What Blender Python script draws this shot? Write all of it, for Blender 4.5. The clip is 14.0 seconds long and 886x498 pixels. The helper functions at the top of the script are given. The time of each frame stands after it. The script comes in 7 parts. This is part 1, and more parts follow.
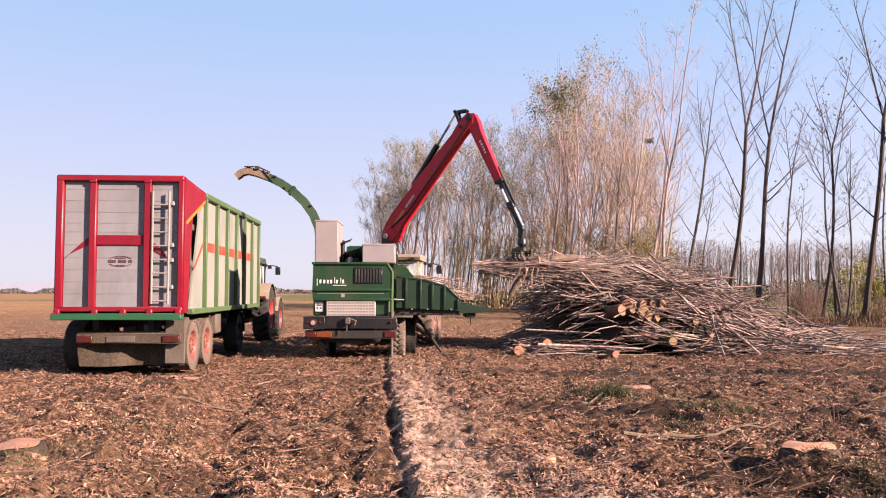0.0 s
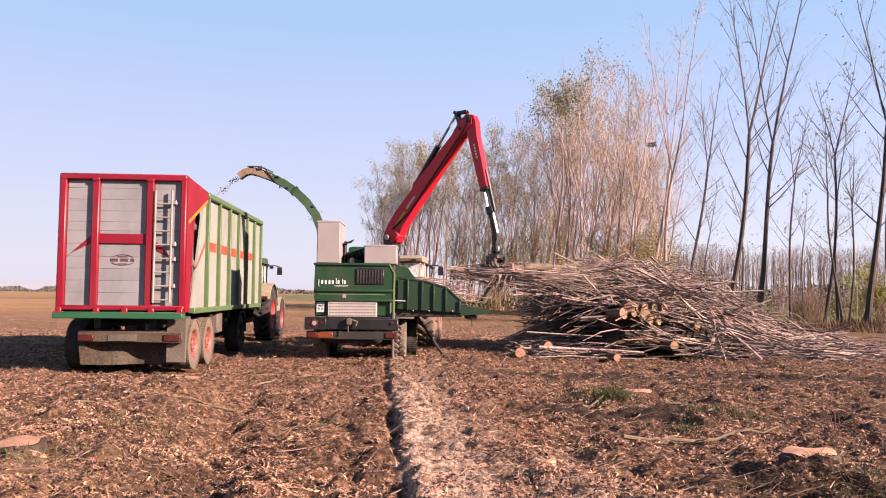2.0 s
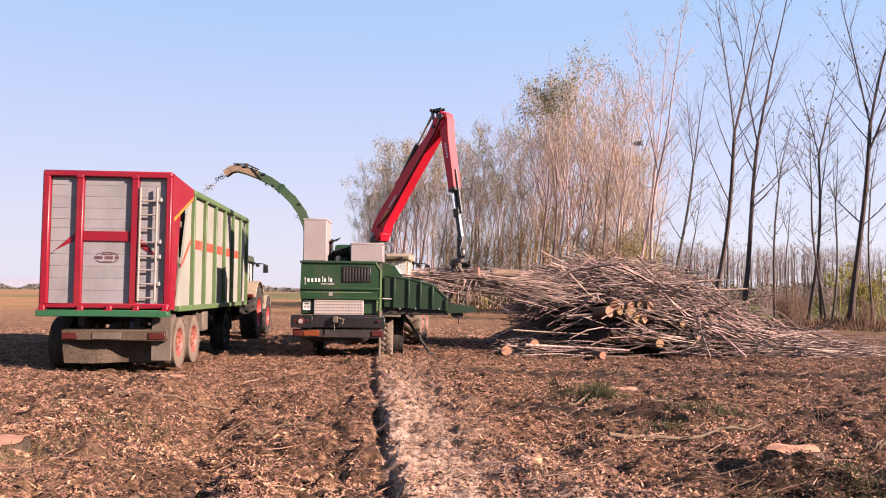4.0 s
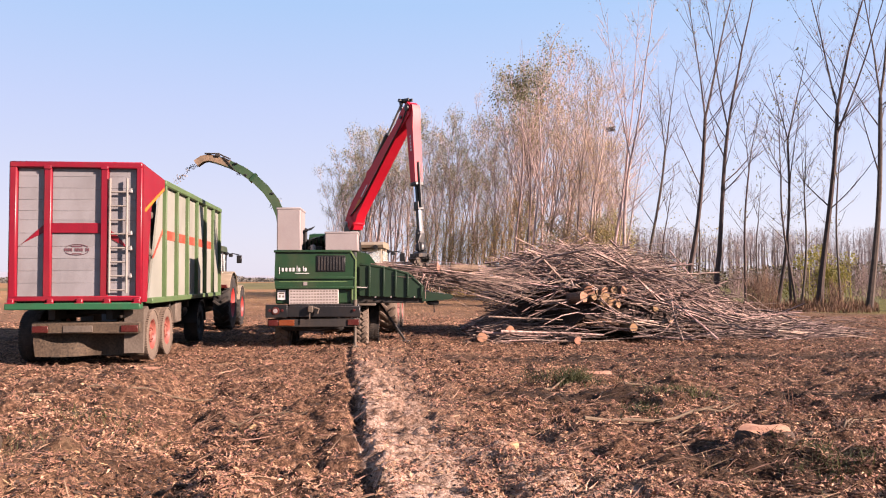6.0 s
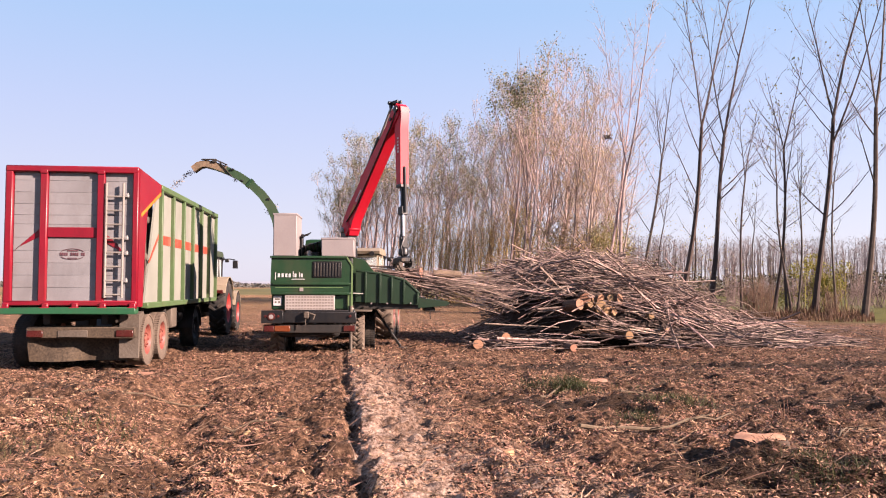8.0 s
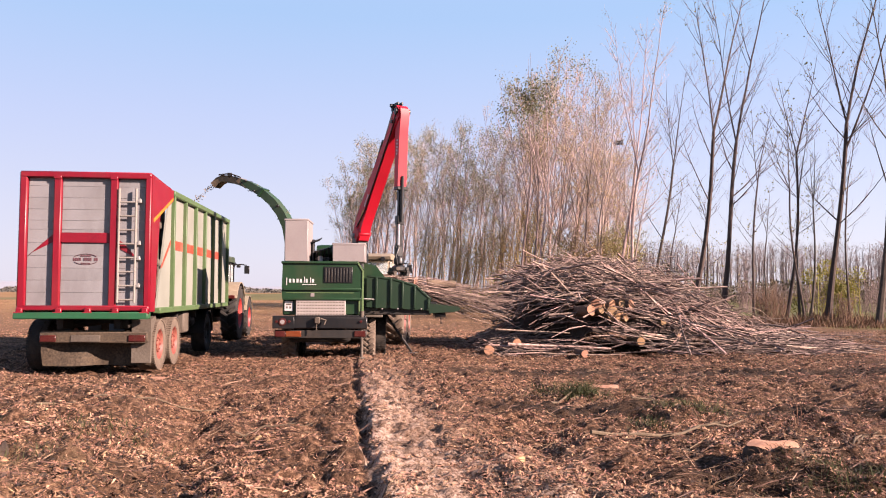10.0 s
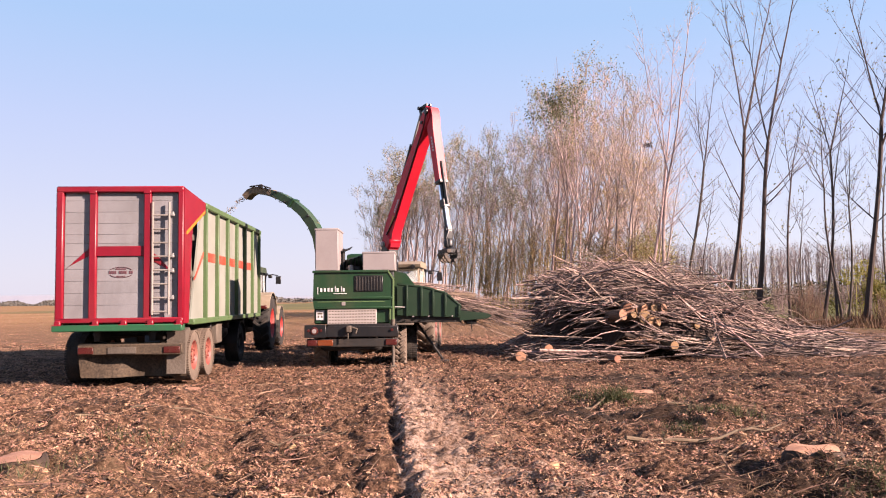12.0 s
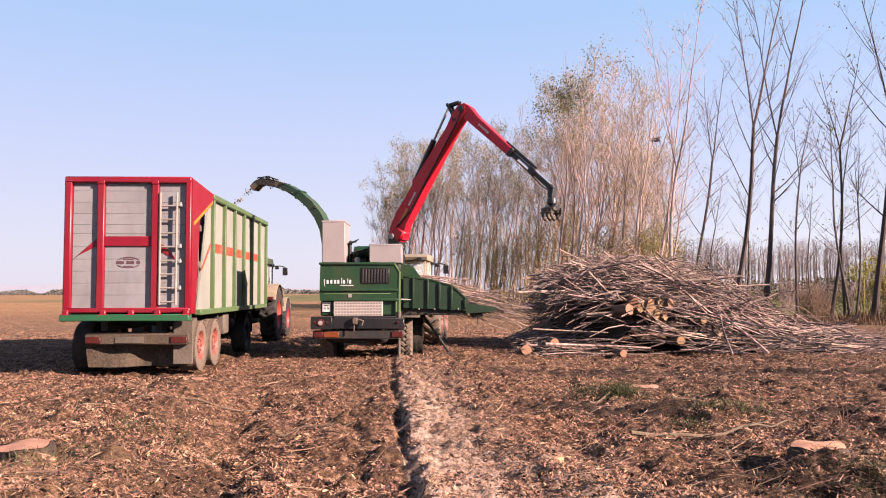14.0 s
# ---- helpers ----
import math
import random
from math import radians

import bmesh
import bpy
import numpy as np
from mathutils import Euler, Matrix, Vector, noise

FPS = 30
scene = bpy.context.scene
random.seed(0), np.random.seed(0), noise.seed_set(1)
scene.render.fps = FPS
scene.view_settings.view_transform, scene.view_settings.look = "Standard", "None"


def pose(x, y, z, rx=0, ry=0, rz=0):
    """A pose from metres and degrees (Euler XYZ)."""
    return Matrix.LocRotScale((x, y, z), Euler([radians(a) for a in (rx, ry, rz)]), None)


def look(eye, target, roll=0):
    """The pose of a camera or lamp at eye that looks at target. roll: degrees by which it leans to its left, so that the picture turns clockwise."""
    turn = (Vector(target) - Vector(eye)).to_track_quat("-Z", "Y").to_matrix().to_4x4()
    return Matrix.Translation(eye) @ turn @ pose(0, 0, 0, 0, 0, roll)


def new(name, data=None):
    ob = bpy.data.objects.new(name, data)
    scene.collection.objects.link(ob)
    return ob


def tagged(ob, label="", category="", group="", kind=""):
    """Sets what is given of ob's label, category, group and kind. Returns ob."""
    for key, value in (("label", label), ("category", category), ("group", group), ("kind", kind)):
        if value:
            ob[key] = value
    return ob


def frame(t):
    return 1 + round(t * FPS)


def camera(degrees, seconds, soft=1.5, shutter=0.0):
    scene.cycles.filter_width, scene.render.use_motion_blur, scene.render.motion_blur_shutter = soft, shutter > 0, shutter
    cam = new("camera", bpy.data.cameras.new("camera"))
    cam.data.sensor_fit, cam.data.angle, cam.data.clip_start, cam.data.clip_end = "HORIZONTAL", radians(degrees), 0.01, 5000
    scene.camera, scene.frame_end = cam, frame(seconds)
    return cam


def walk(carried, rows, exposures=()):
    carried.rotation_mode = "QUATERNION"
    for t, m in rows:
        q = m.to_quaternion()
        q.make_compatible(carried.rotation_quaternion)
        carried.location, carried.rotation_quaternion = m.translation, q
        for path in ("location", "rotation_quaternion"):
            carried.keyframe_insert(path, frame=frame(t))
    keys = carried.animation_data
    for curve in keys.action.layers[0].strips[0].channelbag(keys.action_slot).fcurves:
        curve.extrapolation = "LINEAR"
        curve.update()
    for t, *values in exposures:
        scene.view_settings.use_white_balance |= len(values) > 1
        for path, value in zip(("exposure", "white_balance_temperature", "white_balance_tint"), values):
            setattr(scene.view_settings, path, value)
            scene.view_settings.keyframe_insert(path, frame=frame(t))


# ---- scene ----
# camera: stands still on the field, hand held, only turning a little
EYE = (0.0, 0.0, 1.7)
cam = camera(58.5, 14.0, soft=1.1)


def view(pitch, roll, yaw):
    return pose(EYE[0], EYE[1], EYE[2], 90 + pitch, roll, yaw)


walk(cam, [
    (0.0, view(3.11, 0.0, 0.0)), (0.5, view(3.09, 0.18, 0.27)), (1.0, view(3.01, 0.22, 0.30)), (1.5, view(3.04, -0.05, 0.23)),
    (2.0, view(3.23, -0.55, 0.11)), (2.5, view(3.39, -0.89, 0.0)), (3.0, view(3.40, -0.97, -0.16)), (3.2, view(3.37, -0.93, -0.28)),
    (5.3, view(2.50, 0.06, -1.97)), (5.5, view(2.41, 0.13, -2.17)), (6.0, view(2.21, 0.23, -2.65)), (6.5, view(2.13, 0.16, -2.88)),
    (7.0, view(2.24, 0.0, -2.91)), (7.5, view(2.49, -0.10, -2.94)), (10.0, view(3.09, -0.20, -2.14)), (10.5, view(3.23, -0.18, -1.50)),
    (11.0, view(3.43, 0.09, -0.91)), (11.5, view(3.60, 0.44, -0.35)), (12.0, view(3.61, 0.74, 0.06)), (12.5, view(3.49, 0.85, 0.29)),
    (13.0, view(3.30, 0.78, 0.39)), (13.5, view(3.16, 0.54, 0.43)), (14.0, view(3.10, 0.21, 0.51))],
    exposures=[(0.0, 2.21, 6300, 26), (14.0, 2.21, 6300, 26)])

# light: low late-autumn sun from the right
SUN = Vector((0.82, -0.40, 0.41)).normalized()
world = bpy.data.worlds.new("world")
scene.world = world
world.use_nodes = True
wn = world.node_tree.nodes
sky = wn.new("ShaderNodeTexSky")
sky.sky_type, sky.sun_disc = "NISHITA", False
sky.sun_elevation = math.asin(SUN.z)
sky.sun_rotation = -math.atan2(SUN.x, SUN.y)
sky.altitude, sky.air_density, sky.dust_density, sky.ozone_density = 100, 1.2, 0.5, 1.3
wn["Background"].inputs["Strength"].default_value = 0.052
# haze over the clear sky, thinning with height
haze = wn.new("ShaderNodeMix")
haze.data_type = "RGBA"
height_in = wn.new("ShaderNodeTexCoord")
height_z = wn.new("ShaderNodeSeparateXYZ")
thin = wn.new("ShaderNodeValToRGB")
thin.color_ramp.elements[0].position, thin.color_ramp.elements[0].color = 0.34, (0.88, 0.88, 0.88, 1)
thin.color_ramp.elements[1].position, thin.color_ramp.elements[1].color = 0.85, (0.10, 0.10, 0.10, 1)
# pale lilac at the horizon, clear blue above
tint = wn.new("ShaderNodeValToRGB")
tint.color_ramp.elements[0].position, tint.color_ramp.elements[0].color = 0.0, (0.64, 0.675, 0.745, 1)
tint.color_ramp.elements[1].position, tint.color_ramp.elements[1].color = 0.33, (0.37, 0.575, 0.775, 1)
tint.color_ramp.elements.new(0.10).color = (0.592, 0.647, 0.745, 1)
tint.color_ramp.elements.new(0.21).color = (0.497, 0.607, 0.775, 1)
tint_up = wn.new("ShaderNodeVectorMath")
tint_up.operation = "SCALE"
tint_up.inputs["Scale"].default_value = 4.65
world.node_tree.links.new(tint.outputs[0], tint_up.inputs[0])
world.node_tree.links.new(tint_up.outputs[0], haze.inputs[7])
world.node_tree.links.new(height_in.outputs["Generated"], height_z.inputs[0])
world.node_tree.links.new(height_z.outputs["Z"], thin.inputs[0])
world.node_tree.links.new(height_z.outputs["Z"], tint.inputs[0])
world.node_tree.links.new(thin.outputs[0], haze.inputs[0])
world.node_tree.links.new(sky.outputs[0], haze.inputs[6])
world.node_tree.links.new(haze.outputs[2], wn["Background"].inputs["Color"])
lamp = bpy.data.lights.new("sun", "SUN")
lamp.energy, lamp.angle, lamp.color = 5.0, radians(0.6), (1.0, 0.80, 0.62)
sun = new("sun", lamp)
sun.matrix_world = look(SUN * 60, (0, 0, 0))


# ---------------------------------------------------------------- materials
def srgb(r, g, b):
    return tuple((c / 12.92 if c <= 0.04045 else ((c + 0.055) / 1.055) ** 2.4) for c in (r / 255, g / 255, b / 255))


def mat(name, a, b, rough=0.6, metal=0.0, scale=3.0, fine=40.0, bump=0.2, dirt=None, dirt_amount=0.4, vary="", spread=0.35, coat=0.0, through_light=0.0):
    """Two colours mixed by coarse and fine noise, with relief; dirt: a third colour in patches; vary: 'object' or 'island'."""
    m = bpy.data.materials.new(name)
    m.use_nodes = True
    n, l = m.node_tree.nodes, m.node_tree.links
    bs = n["Principled BSDF"]
    tc = n.new("ShaderNodeTexCoord")
    n1, n2 = n.new("ShaderNodeTexNoise"), n.new("ShaderNodeTexNoise")
    n1.inputs["Scale"].default_value, n2.inputs["Scale"].default_value = scale, fine
    n1.inputs["Detail"].default_value, n2.inputs["Detail"].default_value = 6, 5
    for k in (n1, n2):
        l.new(tc.outputs["Object"], k.inputs["Vector"])
    add = n.new("ShaderNodeMath")
    add.operation = "MULTIPLY_ADD"
    add.inputs[1].default_value = 0.55
    l.new(n2.outputs["Fac"], add.inputs[0])
    half = n.new("ShaderNodeMath")
    half.operation = "MULTIPLY"
    half.inputs[1].default_value = 0.5
    l.new(n1.outputs["Fac"], half.inputs[0])
    l.new(half.outputs[0], add.inputs[2])
    ramp = n.new("ShaderNodeValToRGB")
    ramp.color_ramp.elements[0].position, ramp.color_ramp.elements[1].position = 0.36, 0.68
    ramp.color_ramp.elements[0].color, ramp.color_ramp.elements[1].color = (*a, 1), (*b, 1)
    l.new(add.outputs[0], ramp.inputs[0])
    col = ramp.outputs[0]
    if dirt:
        n3 = n.new("ShaderNodeTexNoise")
        n3.inputs["Scale"].default_value, n3.inputs["Detail"].default_value, n3.inputs["Roughness"].default_value = scale * 0.7, 9, 0.7
        mp = n.new("ShaderNodeMapping")
        mp.inputs["Location"].default_value = (3.1, 7.7, 1.3)
        mp.inputs["Scale"].default_value = (1.0, 1.0, 0.45)
        l.new(tc.outputs["Object"], mp.inputs[0])
        l.new(mp.outputs[0], n3.inputs["Vector"])
        r2 = n.new("ShaderNodeValToRGB")
        r2.color_ramp.elements[0].position, r2.color_ramp.elements[1].position = 0.48, 0.72
        r2.color_ramp.elements[1].color = (dirt_amount, dirt_amount, dirt_amount, 1)
        l.new(n3.outputs["Fac"], r2.inputs[0])
        mx = n.new("ShaderNodeMix")
        mx.data_type = "RGBA"
        l.new(r2.outputs[0], mx.inputs[0])
        l.new(col, mx.inputs[6])
        mx.inputs[7].default_value = (*dirt, 1)
        col = mx.outputs[2]
    if vary:
        src = n.new("ShaderNodeObjectInfo").outputs["Random"] if vary == "object" else n.new("ShaderNodeNewGeometry").outputs["Random Per Island"]
        mr = n.new("ShaderNodeMapRange")
        mr.inputs[3].default_value, mr.inputs[4].default_value = 1 - spread, 1 + spread
        l.new(src, mr.inputs[0])
        hs = n.new("ShaderNodeHueSaturation")
        l.new(mr.outputs[0], hs.inputs["Value"])
        mh = n.new("ShaderNodeMapRange")
        mh.inputs[3].default_value, mh.inputs[4].default_value = 0.48, 0.52
        wn_ = n.new("ShaderNodeTexWhiteNoise")
        wn_.noise_dimensions = "1D"
        l.new(src, wn_.inputs["W"])
        l.new(wn_.outputs["Value"], mh.inputs[0])
        l.new(mh.outputs[0], hs.inputs["Hue"])
        l.new(col, hs.inputs["Color"])
        col = hs.outputs[0]
    l.new(col, bs.inputs["Base Color"])
    rr = n.new("ShaderNodeMapRange")
    rr.inputs[3].default_value, rr.inputs[4].default_value = max(0.05, rough - 0.12), min(1, rough + 0.12)
    l.new(n2.outputs["Fac"], rr.inputs[0])
    l.new(rr.outputs[0], bs.inputs["Roughness"])
    bs.inputs["Metallic"].default_value = metal
    bs.inputs["Specular IOR Level"].default_value = 0.32
    bs.inputs["Coat Weight"].default_value = coat
    if bump:
        bp = n.new("ShaderNodeBump")
        bp.inputs["Strength"].default_value, bp.inputs["Distance"].default_value = bump, 0.02
        l.new(n2.outputs["Fac"], bp.inputs["Height"])
        l.new(bp.outputs[0], bs.inputs["Normal"])
    if through_light:
        tr = n.new("ShaderNodeBsdfTranslucent")
        l.new(col, tr.inputs["Color"])
        ms = n.new("ShaderNodeMixShader")
        ms.inputs[0].default_value = through_light
        l.new(bs.outputs[0], ms.inputs[1])
        l.new(tr.outputs[0], ms.inputs[2])
        l.new(ms.outputs[0], n["Material Output"].inputs["Surface"])
    return m


MUD = (0.066, 0.04356, 0.02838)
M_RED = mat("red_paint", (0.112, 0.0026, 0.0088), (0.163, 0.0044, 0.0125), 0.42, 0, 2.5, 50, 0.05, MUD, 0.25)
M_CRANE = mat("crane_red_paint", (0.265, 0.0032, 0.011), (0.345, 0.005, 0.0145), 0.5, 0, 2.0, 60, 0.03, (0.08554, 0.02138, 0.02138), 0.25)
M_GREEN = mat("green_paint", (0.006, 0.023, 0.0085), (0.01, 0.034, 0.0125), 0.42, 0, 2.2, 60, 0.05, MUD, 0.28)
# darker copy of the housing green, for the trough alone
M_TROUGH = mat("dark_green_trough_paint", (0.0045, 0.015, 0.0065), (0.008, 0.024, 0.010), 0.5, 0, 2.2, 50, 0.08, (0.035, 0.026, 0.018), 0.35)
M_GREEN_EDGE = mat("light_green_paint", (0.0726, 0.1188, 0.0462), (0.099, 0.1518, 0.0627), 0.45, 0, 3, 50, 0.05, MUD, 0.2)
M_TRAILGREEN = mat("trailer_green_paint", (0.04118, 0.07293, 0.02746), (0.06006, 0.09867, 0.03947), 0.5, 0, 3, 50, 0.08, MUD, 0.35)
M_BARGREEN = mat("bumper_green_paint", (0.00924, 0.0561, 0.02376), (0.0132, 0.0726, 0.03036), 0.5, 0, 3, 50, 0.08, MUD, 0.25)
M_PANEL = mat("side_panel_paint", (0.140, 0.142, 0.119), (0.187, 0.190, 0.165), 0.5, 0, 1.2, 30, 0.05, (0.07293, 0.06452, 0.04769), 0.5)
M_BOARD = mat("aluminium_board", (0.136, 0.132, 0.136), (0.176, 0.171, 0.175), 0.55, 0.0, 1.6, 45, 0.06, (0.085, 0.076, 0.070), 0.62, vary="object", spread=0.05)
M_ORANGE = mat("orange_stripe", (0.2376, 0.0297, 0.01584), (0.2772, 0.0396, 0.02112), 0.5, 0, 3, 40, 0.03, (0.264, 0.198, 0.1452), 0.4)
M_YELLOW = mat("yellow_stripe", (0.2772, 0.099, 0.00792), (0.3168, 0.1254, 0.0132), 0.5, 0, 3, 40, 0.03)
M_STEEL = mat("galvanised_steel", (0.1795, 0.1716, 0.1637), (0.2323, 0.2218, 0.2112), 0.5, 0.2, 4, 60, 0.05, (0.1584, 0.1267, 0.1056), 0.3)
M_BOX = mat("pale_sheet_metal", (0.1568, 0.1365, 0.1336), (0.1917, 0.1713, 0.1655), 0.6, 0.0, 1.3, 50, 0.04, (0.151, 0.09874, 0.09002), 0.45)
M_DARK = mat("dark_chassis", (0.007, 0.0065, 0.006), (0.018, 0.016, 0.014), 0.6, 0, 4, 50, 0.15, MUD, 0.35)
M_BLACK = mat("black_paint", (0.004, 0.004, 0.0045), (0.01, 0.01, 0.0105), 0.4, 0, 4, 60, 0.06, MUD, 0.15)
M_RUBBER = mat("tyre_rubber", (0.008, 0.0075, 0.007), (0.017, 0.015, 0.013), 0.85, 0, 5, 60, 0.25, (0.0594, 0.04455, 0.03267), 0.6)
M_DUSTY = mat("dusty_rubber", (0.0627, 0.0462, 0.03432), (0.1122, 0.0825, 0.06072), 0.9, 0, 5, 60, 0.25, (0.132, 0.1023, 0.0759), 0.8)
M_RIM = mat("red_rim_paint", (0.1254, 0.0264, 0.0198), (0.1716, 0.0429, 0.03168), 0.55, 0, 5, 50, 0.08, (0.231, 0.1584, 0.1122), 0.55)
M_PALERIM = mat("pale_rim_paint", (0.2244, 0.198, 0.1716), (0.3168, 0.2904, 0.264), 0.6, 0, 5, 50, 0.08, MUD, 0.5)
M_MUDSHEET = mat("muddy_sheet", (0.0528, 0.0396, 0.02904), (0.1003, 0.08184, 0.06336), 0.8, 0, 1.2, 30, 0.25, (0.01848, 0.01373, 0.01056), 0.85)
M_WHITE = mat("white_paint", (0.33, 0.33, 0.33), (0.3828, 0.3828, 0.3762), 0.5, 0, 6, 60, 0.03)
M_CREAM = mat("dusty_cream_paint", (0.132, 0.1023, 0.066), (0.198, 0.1617, 0.1155), 0.6, 0, 3, 40, 0.08, (0.198, 0.1452, 0.099), 0.5)
M_LAMPRED = mat("red_lamp", (0.035, 0.006, 0.005), (0.055, 0.009, 0.007), 0.3, 0, 8, 60, 0.02, MUD, 0.3)
M_LAMPORANGE = mat("orange_lamp", (0.1016, 0.0231, 0.00693), (0.1247, 0.03234, 0.00924), 0.3, 0, 8, 60, 0.02, MUD, 0.3)
M_PLATE = mat("perforated_plate", (0.2112, 0.1848, 0.1683), (0.2772, 0.2475, 0.231), 0.5, 0.0, 3, 70, 0.1, (0.264, 0.198, 0.1584), 0.4)
M_CHROME = mat("chromed_rod", (0.7, 0.72, 0.75), (0.8, 0.82, 0.84), 0.22, 0.9, 3, 60, 0.0)
M_TRACGREEN = mat("tractor_green", (0.0198, 0.033, 0.0198), (0.033, 0.0495, 0.0297), 0.45, 0, 3, 50, 0.05, MUD, 0.4)
M_BARK = mat("poplar_bark", (0.10, 0.072, 0.063), (0.31, 0.230, 0.210), 0.9, 0, 3, 18, 0.6, vary="object", spread=0.5)
M_BARKDARK = mat("dark_bark", (0.021, 0.015, 0.012), (0.062, 0.044, 0.035), 0.9, 0, 3, 20, 0.6, vary="object", spread=0.2)
M_TWIGDARK = mat("dark_twig_bark", (0.07, 0.048, 0.043), (0.13, 0.093, 0.083), 0.85, 0, 3, 25, 0.2, vary="island", spread=0.25)
M_TWIG = mat("twig_bark", (0.200, 0.140, 0.118), (0.32, 0.232, 0.195), 0.85, 0, 3, 25, 0.2, vary="island", spread=0.25)
M_LEAF = mat("dry_yellow_leaf", (0.235, 0.160, 0.062), (0.38, 0.275, 0.125), 0.7, 0, 0.25, 6, 0.0, vary="island", spread=0.35, through_light=0.35)
M_LEAFGREEN = mat("fading_green_leaf", (0.105, 0.098, 0.038), (0.20, 0.175, 0.08), 0.65, 0, 0.2, 6, 0.0, vary="island", spread=0.35, through_light=0.35)
M_TUFT = mat("green_tuft_leaf", (0.055, 0.057, 0.022), (0.12, 0.115, 0.05), 0.65, 0, 0.2, 6, 0.0, vary="island", spread=0.35, through_light=0.35)
M_UNDER = mat("tan_shrub_leaf", (0.18, 0.118, 0.044), (0.31, 0.21, 0.085), 0.7, 0, 0.3, 6, 0.0, vary="island", spread=0.35, through_light=0.35)
M_SHRUB = mat("shrub_leaf", (0.13, 0.118, 0.036), (0.24, 0.20, 0.075), 0.7, 0, 0.3, 6, 0.0, vary="island", spread=0.35, through_light=0.35)
M_STICK = mat("cut_branch_bark", (0.034, 0.020, 0.016), (0.38, 0.265, 0.215), 0.85, 0, 2.0, 30, 0.4, vary="object", spread=0.65)
M_BRUSH = mat("brushwood_bark", (0.017, 0.011, 0.009), (0.27, 0.192, 0.160), 0.9, 0, 2.0, 30, 0.3, vary="island", spread=0.7)
M_LOGBARK = mat("log_bark", (0.04, 0.026, 0.018), (0.13, 0.088, 0.06), 0.9, 0, 4, 25, 0.7, vary="object", spread=0.25)
M_CUT = mat("fresh_cut_wood", (0.22, 0.12, 0.058), (0.36, 0.22, 0.12), 0.75, 0, 6, 50, 0.2, vary="object", spread=0.12)
# redder cut wood, also darkened because log ends face the sun directly
M_SPLIT = mat("sunward_cut_wood", (0.13, 0.066, 0.035), (0.25, 0.138, 0.076), 0.8, 0, 6, 50, 0.3, vary="object", spread=0.25)
M_CHIP = mat("wood_chip", (0.07, 0.05, 0.038), (0.17, 0.125, 0.09), 0.85, 0, 8, 50, 0.1, vary="island", spread=0.4)
M_LITTER = mat("leaf_litter", (0.092, 0.040, 0.023), (0.37, 0.215, 0.138), 0.8, 0, 1.5, 20, 0.0, vary="island", spread=0.36)
M_STRAW = mat("pale_splinter", (0.15, 0.085, 0.048), (0.31, 0.20, 0.125), 0.8, 0, 1.5, 20, 0.0, vary="island", spread=0.45)
M_FIBRE = mat("bark_fibre", (0.085, 0.040, 0.023), (0.29, 0.165, 0.10), 0.85, 0, 0.6, 20, 0.0, vary="island", spread=0.5)
M_FALLEN = mat("grey_fallen_bark", (0.045, 0.032, 0.020), (0.115, 0.083, 0.052), 0.9, 0, 4, 30, 0.4)
M_TIP = mat("chip_dusted_paint", (0.075, 0.048, 0.030), (0.20, 0.135, 0.085), 0.85, 0, 4, 30, 0.3, (0.03, 0.035, 0.022), 0.6)
M_TRACRIM = mat("bright_red_rim", (0.22, 0.022, 0.02), (0.30, 0.035, 0.03), 0.5, 0, 4, 50, 0.05, (0.16, 0.10, 0.07), 0.3)
M_STUMP = mat("earthy_bark", (0.012, 0.008, 0.006), (0.05, 0.032, 0.021), 0.95, 0, 5, 30, 0.6)
M_SPOUT = mat("dusty_green_paint", (0.010, 0.030, 0.012), (0.020, 0.046, 0.019), 0.5, 0, 2.0, 50, 0.06, (0.06, 0.058, 0.034), 0.35)
M_GRASS = mat("grass_blade", (0.02376, 0.03089, 0.009504), (0.06534, 0.06653, 0.02376), 0.7, 0, 0.5, 10, 0.0, vary="island", spread=0.4, through_light=0.3)
M_DRYGRASS = mat("dry_weed", (0.04769, 0.02525, 0.01459), (0.1122, 0.06171, 0.03366), 0.8, 0, 0.5, 10, 0.0, vary="island", spread=0.4, through_light=0.2)
# distance haze is put into the colours of the far woods and hills
M_FARWOOD = mat("far_woods", (0.10, 0.082, 0.080), (0.18, 0.150, 0.147), 0.9, 0, 0.05, 1.5, 0.0, vary="island", spread=0.25, through_light=0.3)
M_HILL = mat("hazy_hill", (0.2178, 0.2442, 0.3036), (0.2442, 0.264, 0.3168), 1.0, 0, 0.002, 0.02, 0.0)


def glass_mat():
    m = bpy.data.materials.new("cab_glass")
    m.use_nodes = True
    b = m.node_tree.nodes["Principled BSDF"]
    b.inputs["Base Color"].default_value = (0.75, 0.8, 0.78, 1)
    b.inputs["Transmission Weight"].default_value = 0.85
    b.inputs["Roughness"].default_value = 0.08
    b.inputs["IOR"].default_value = 1.1
    return m


M_GLASS = glass_mat()


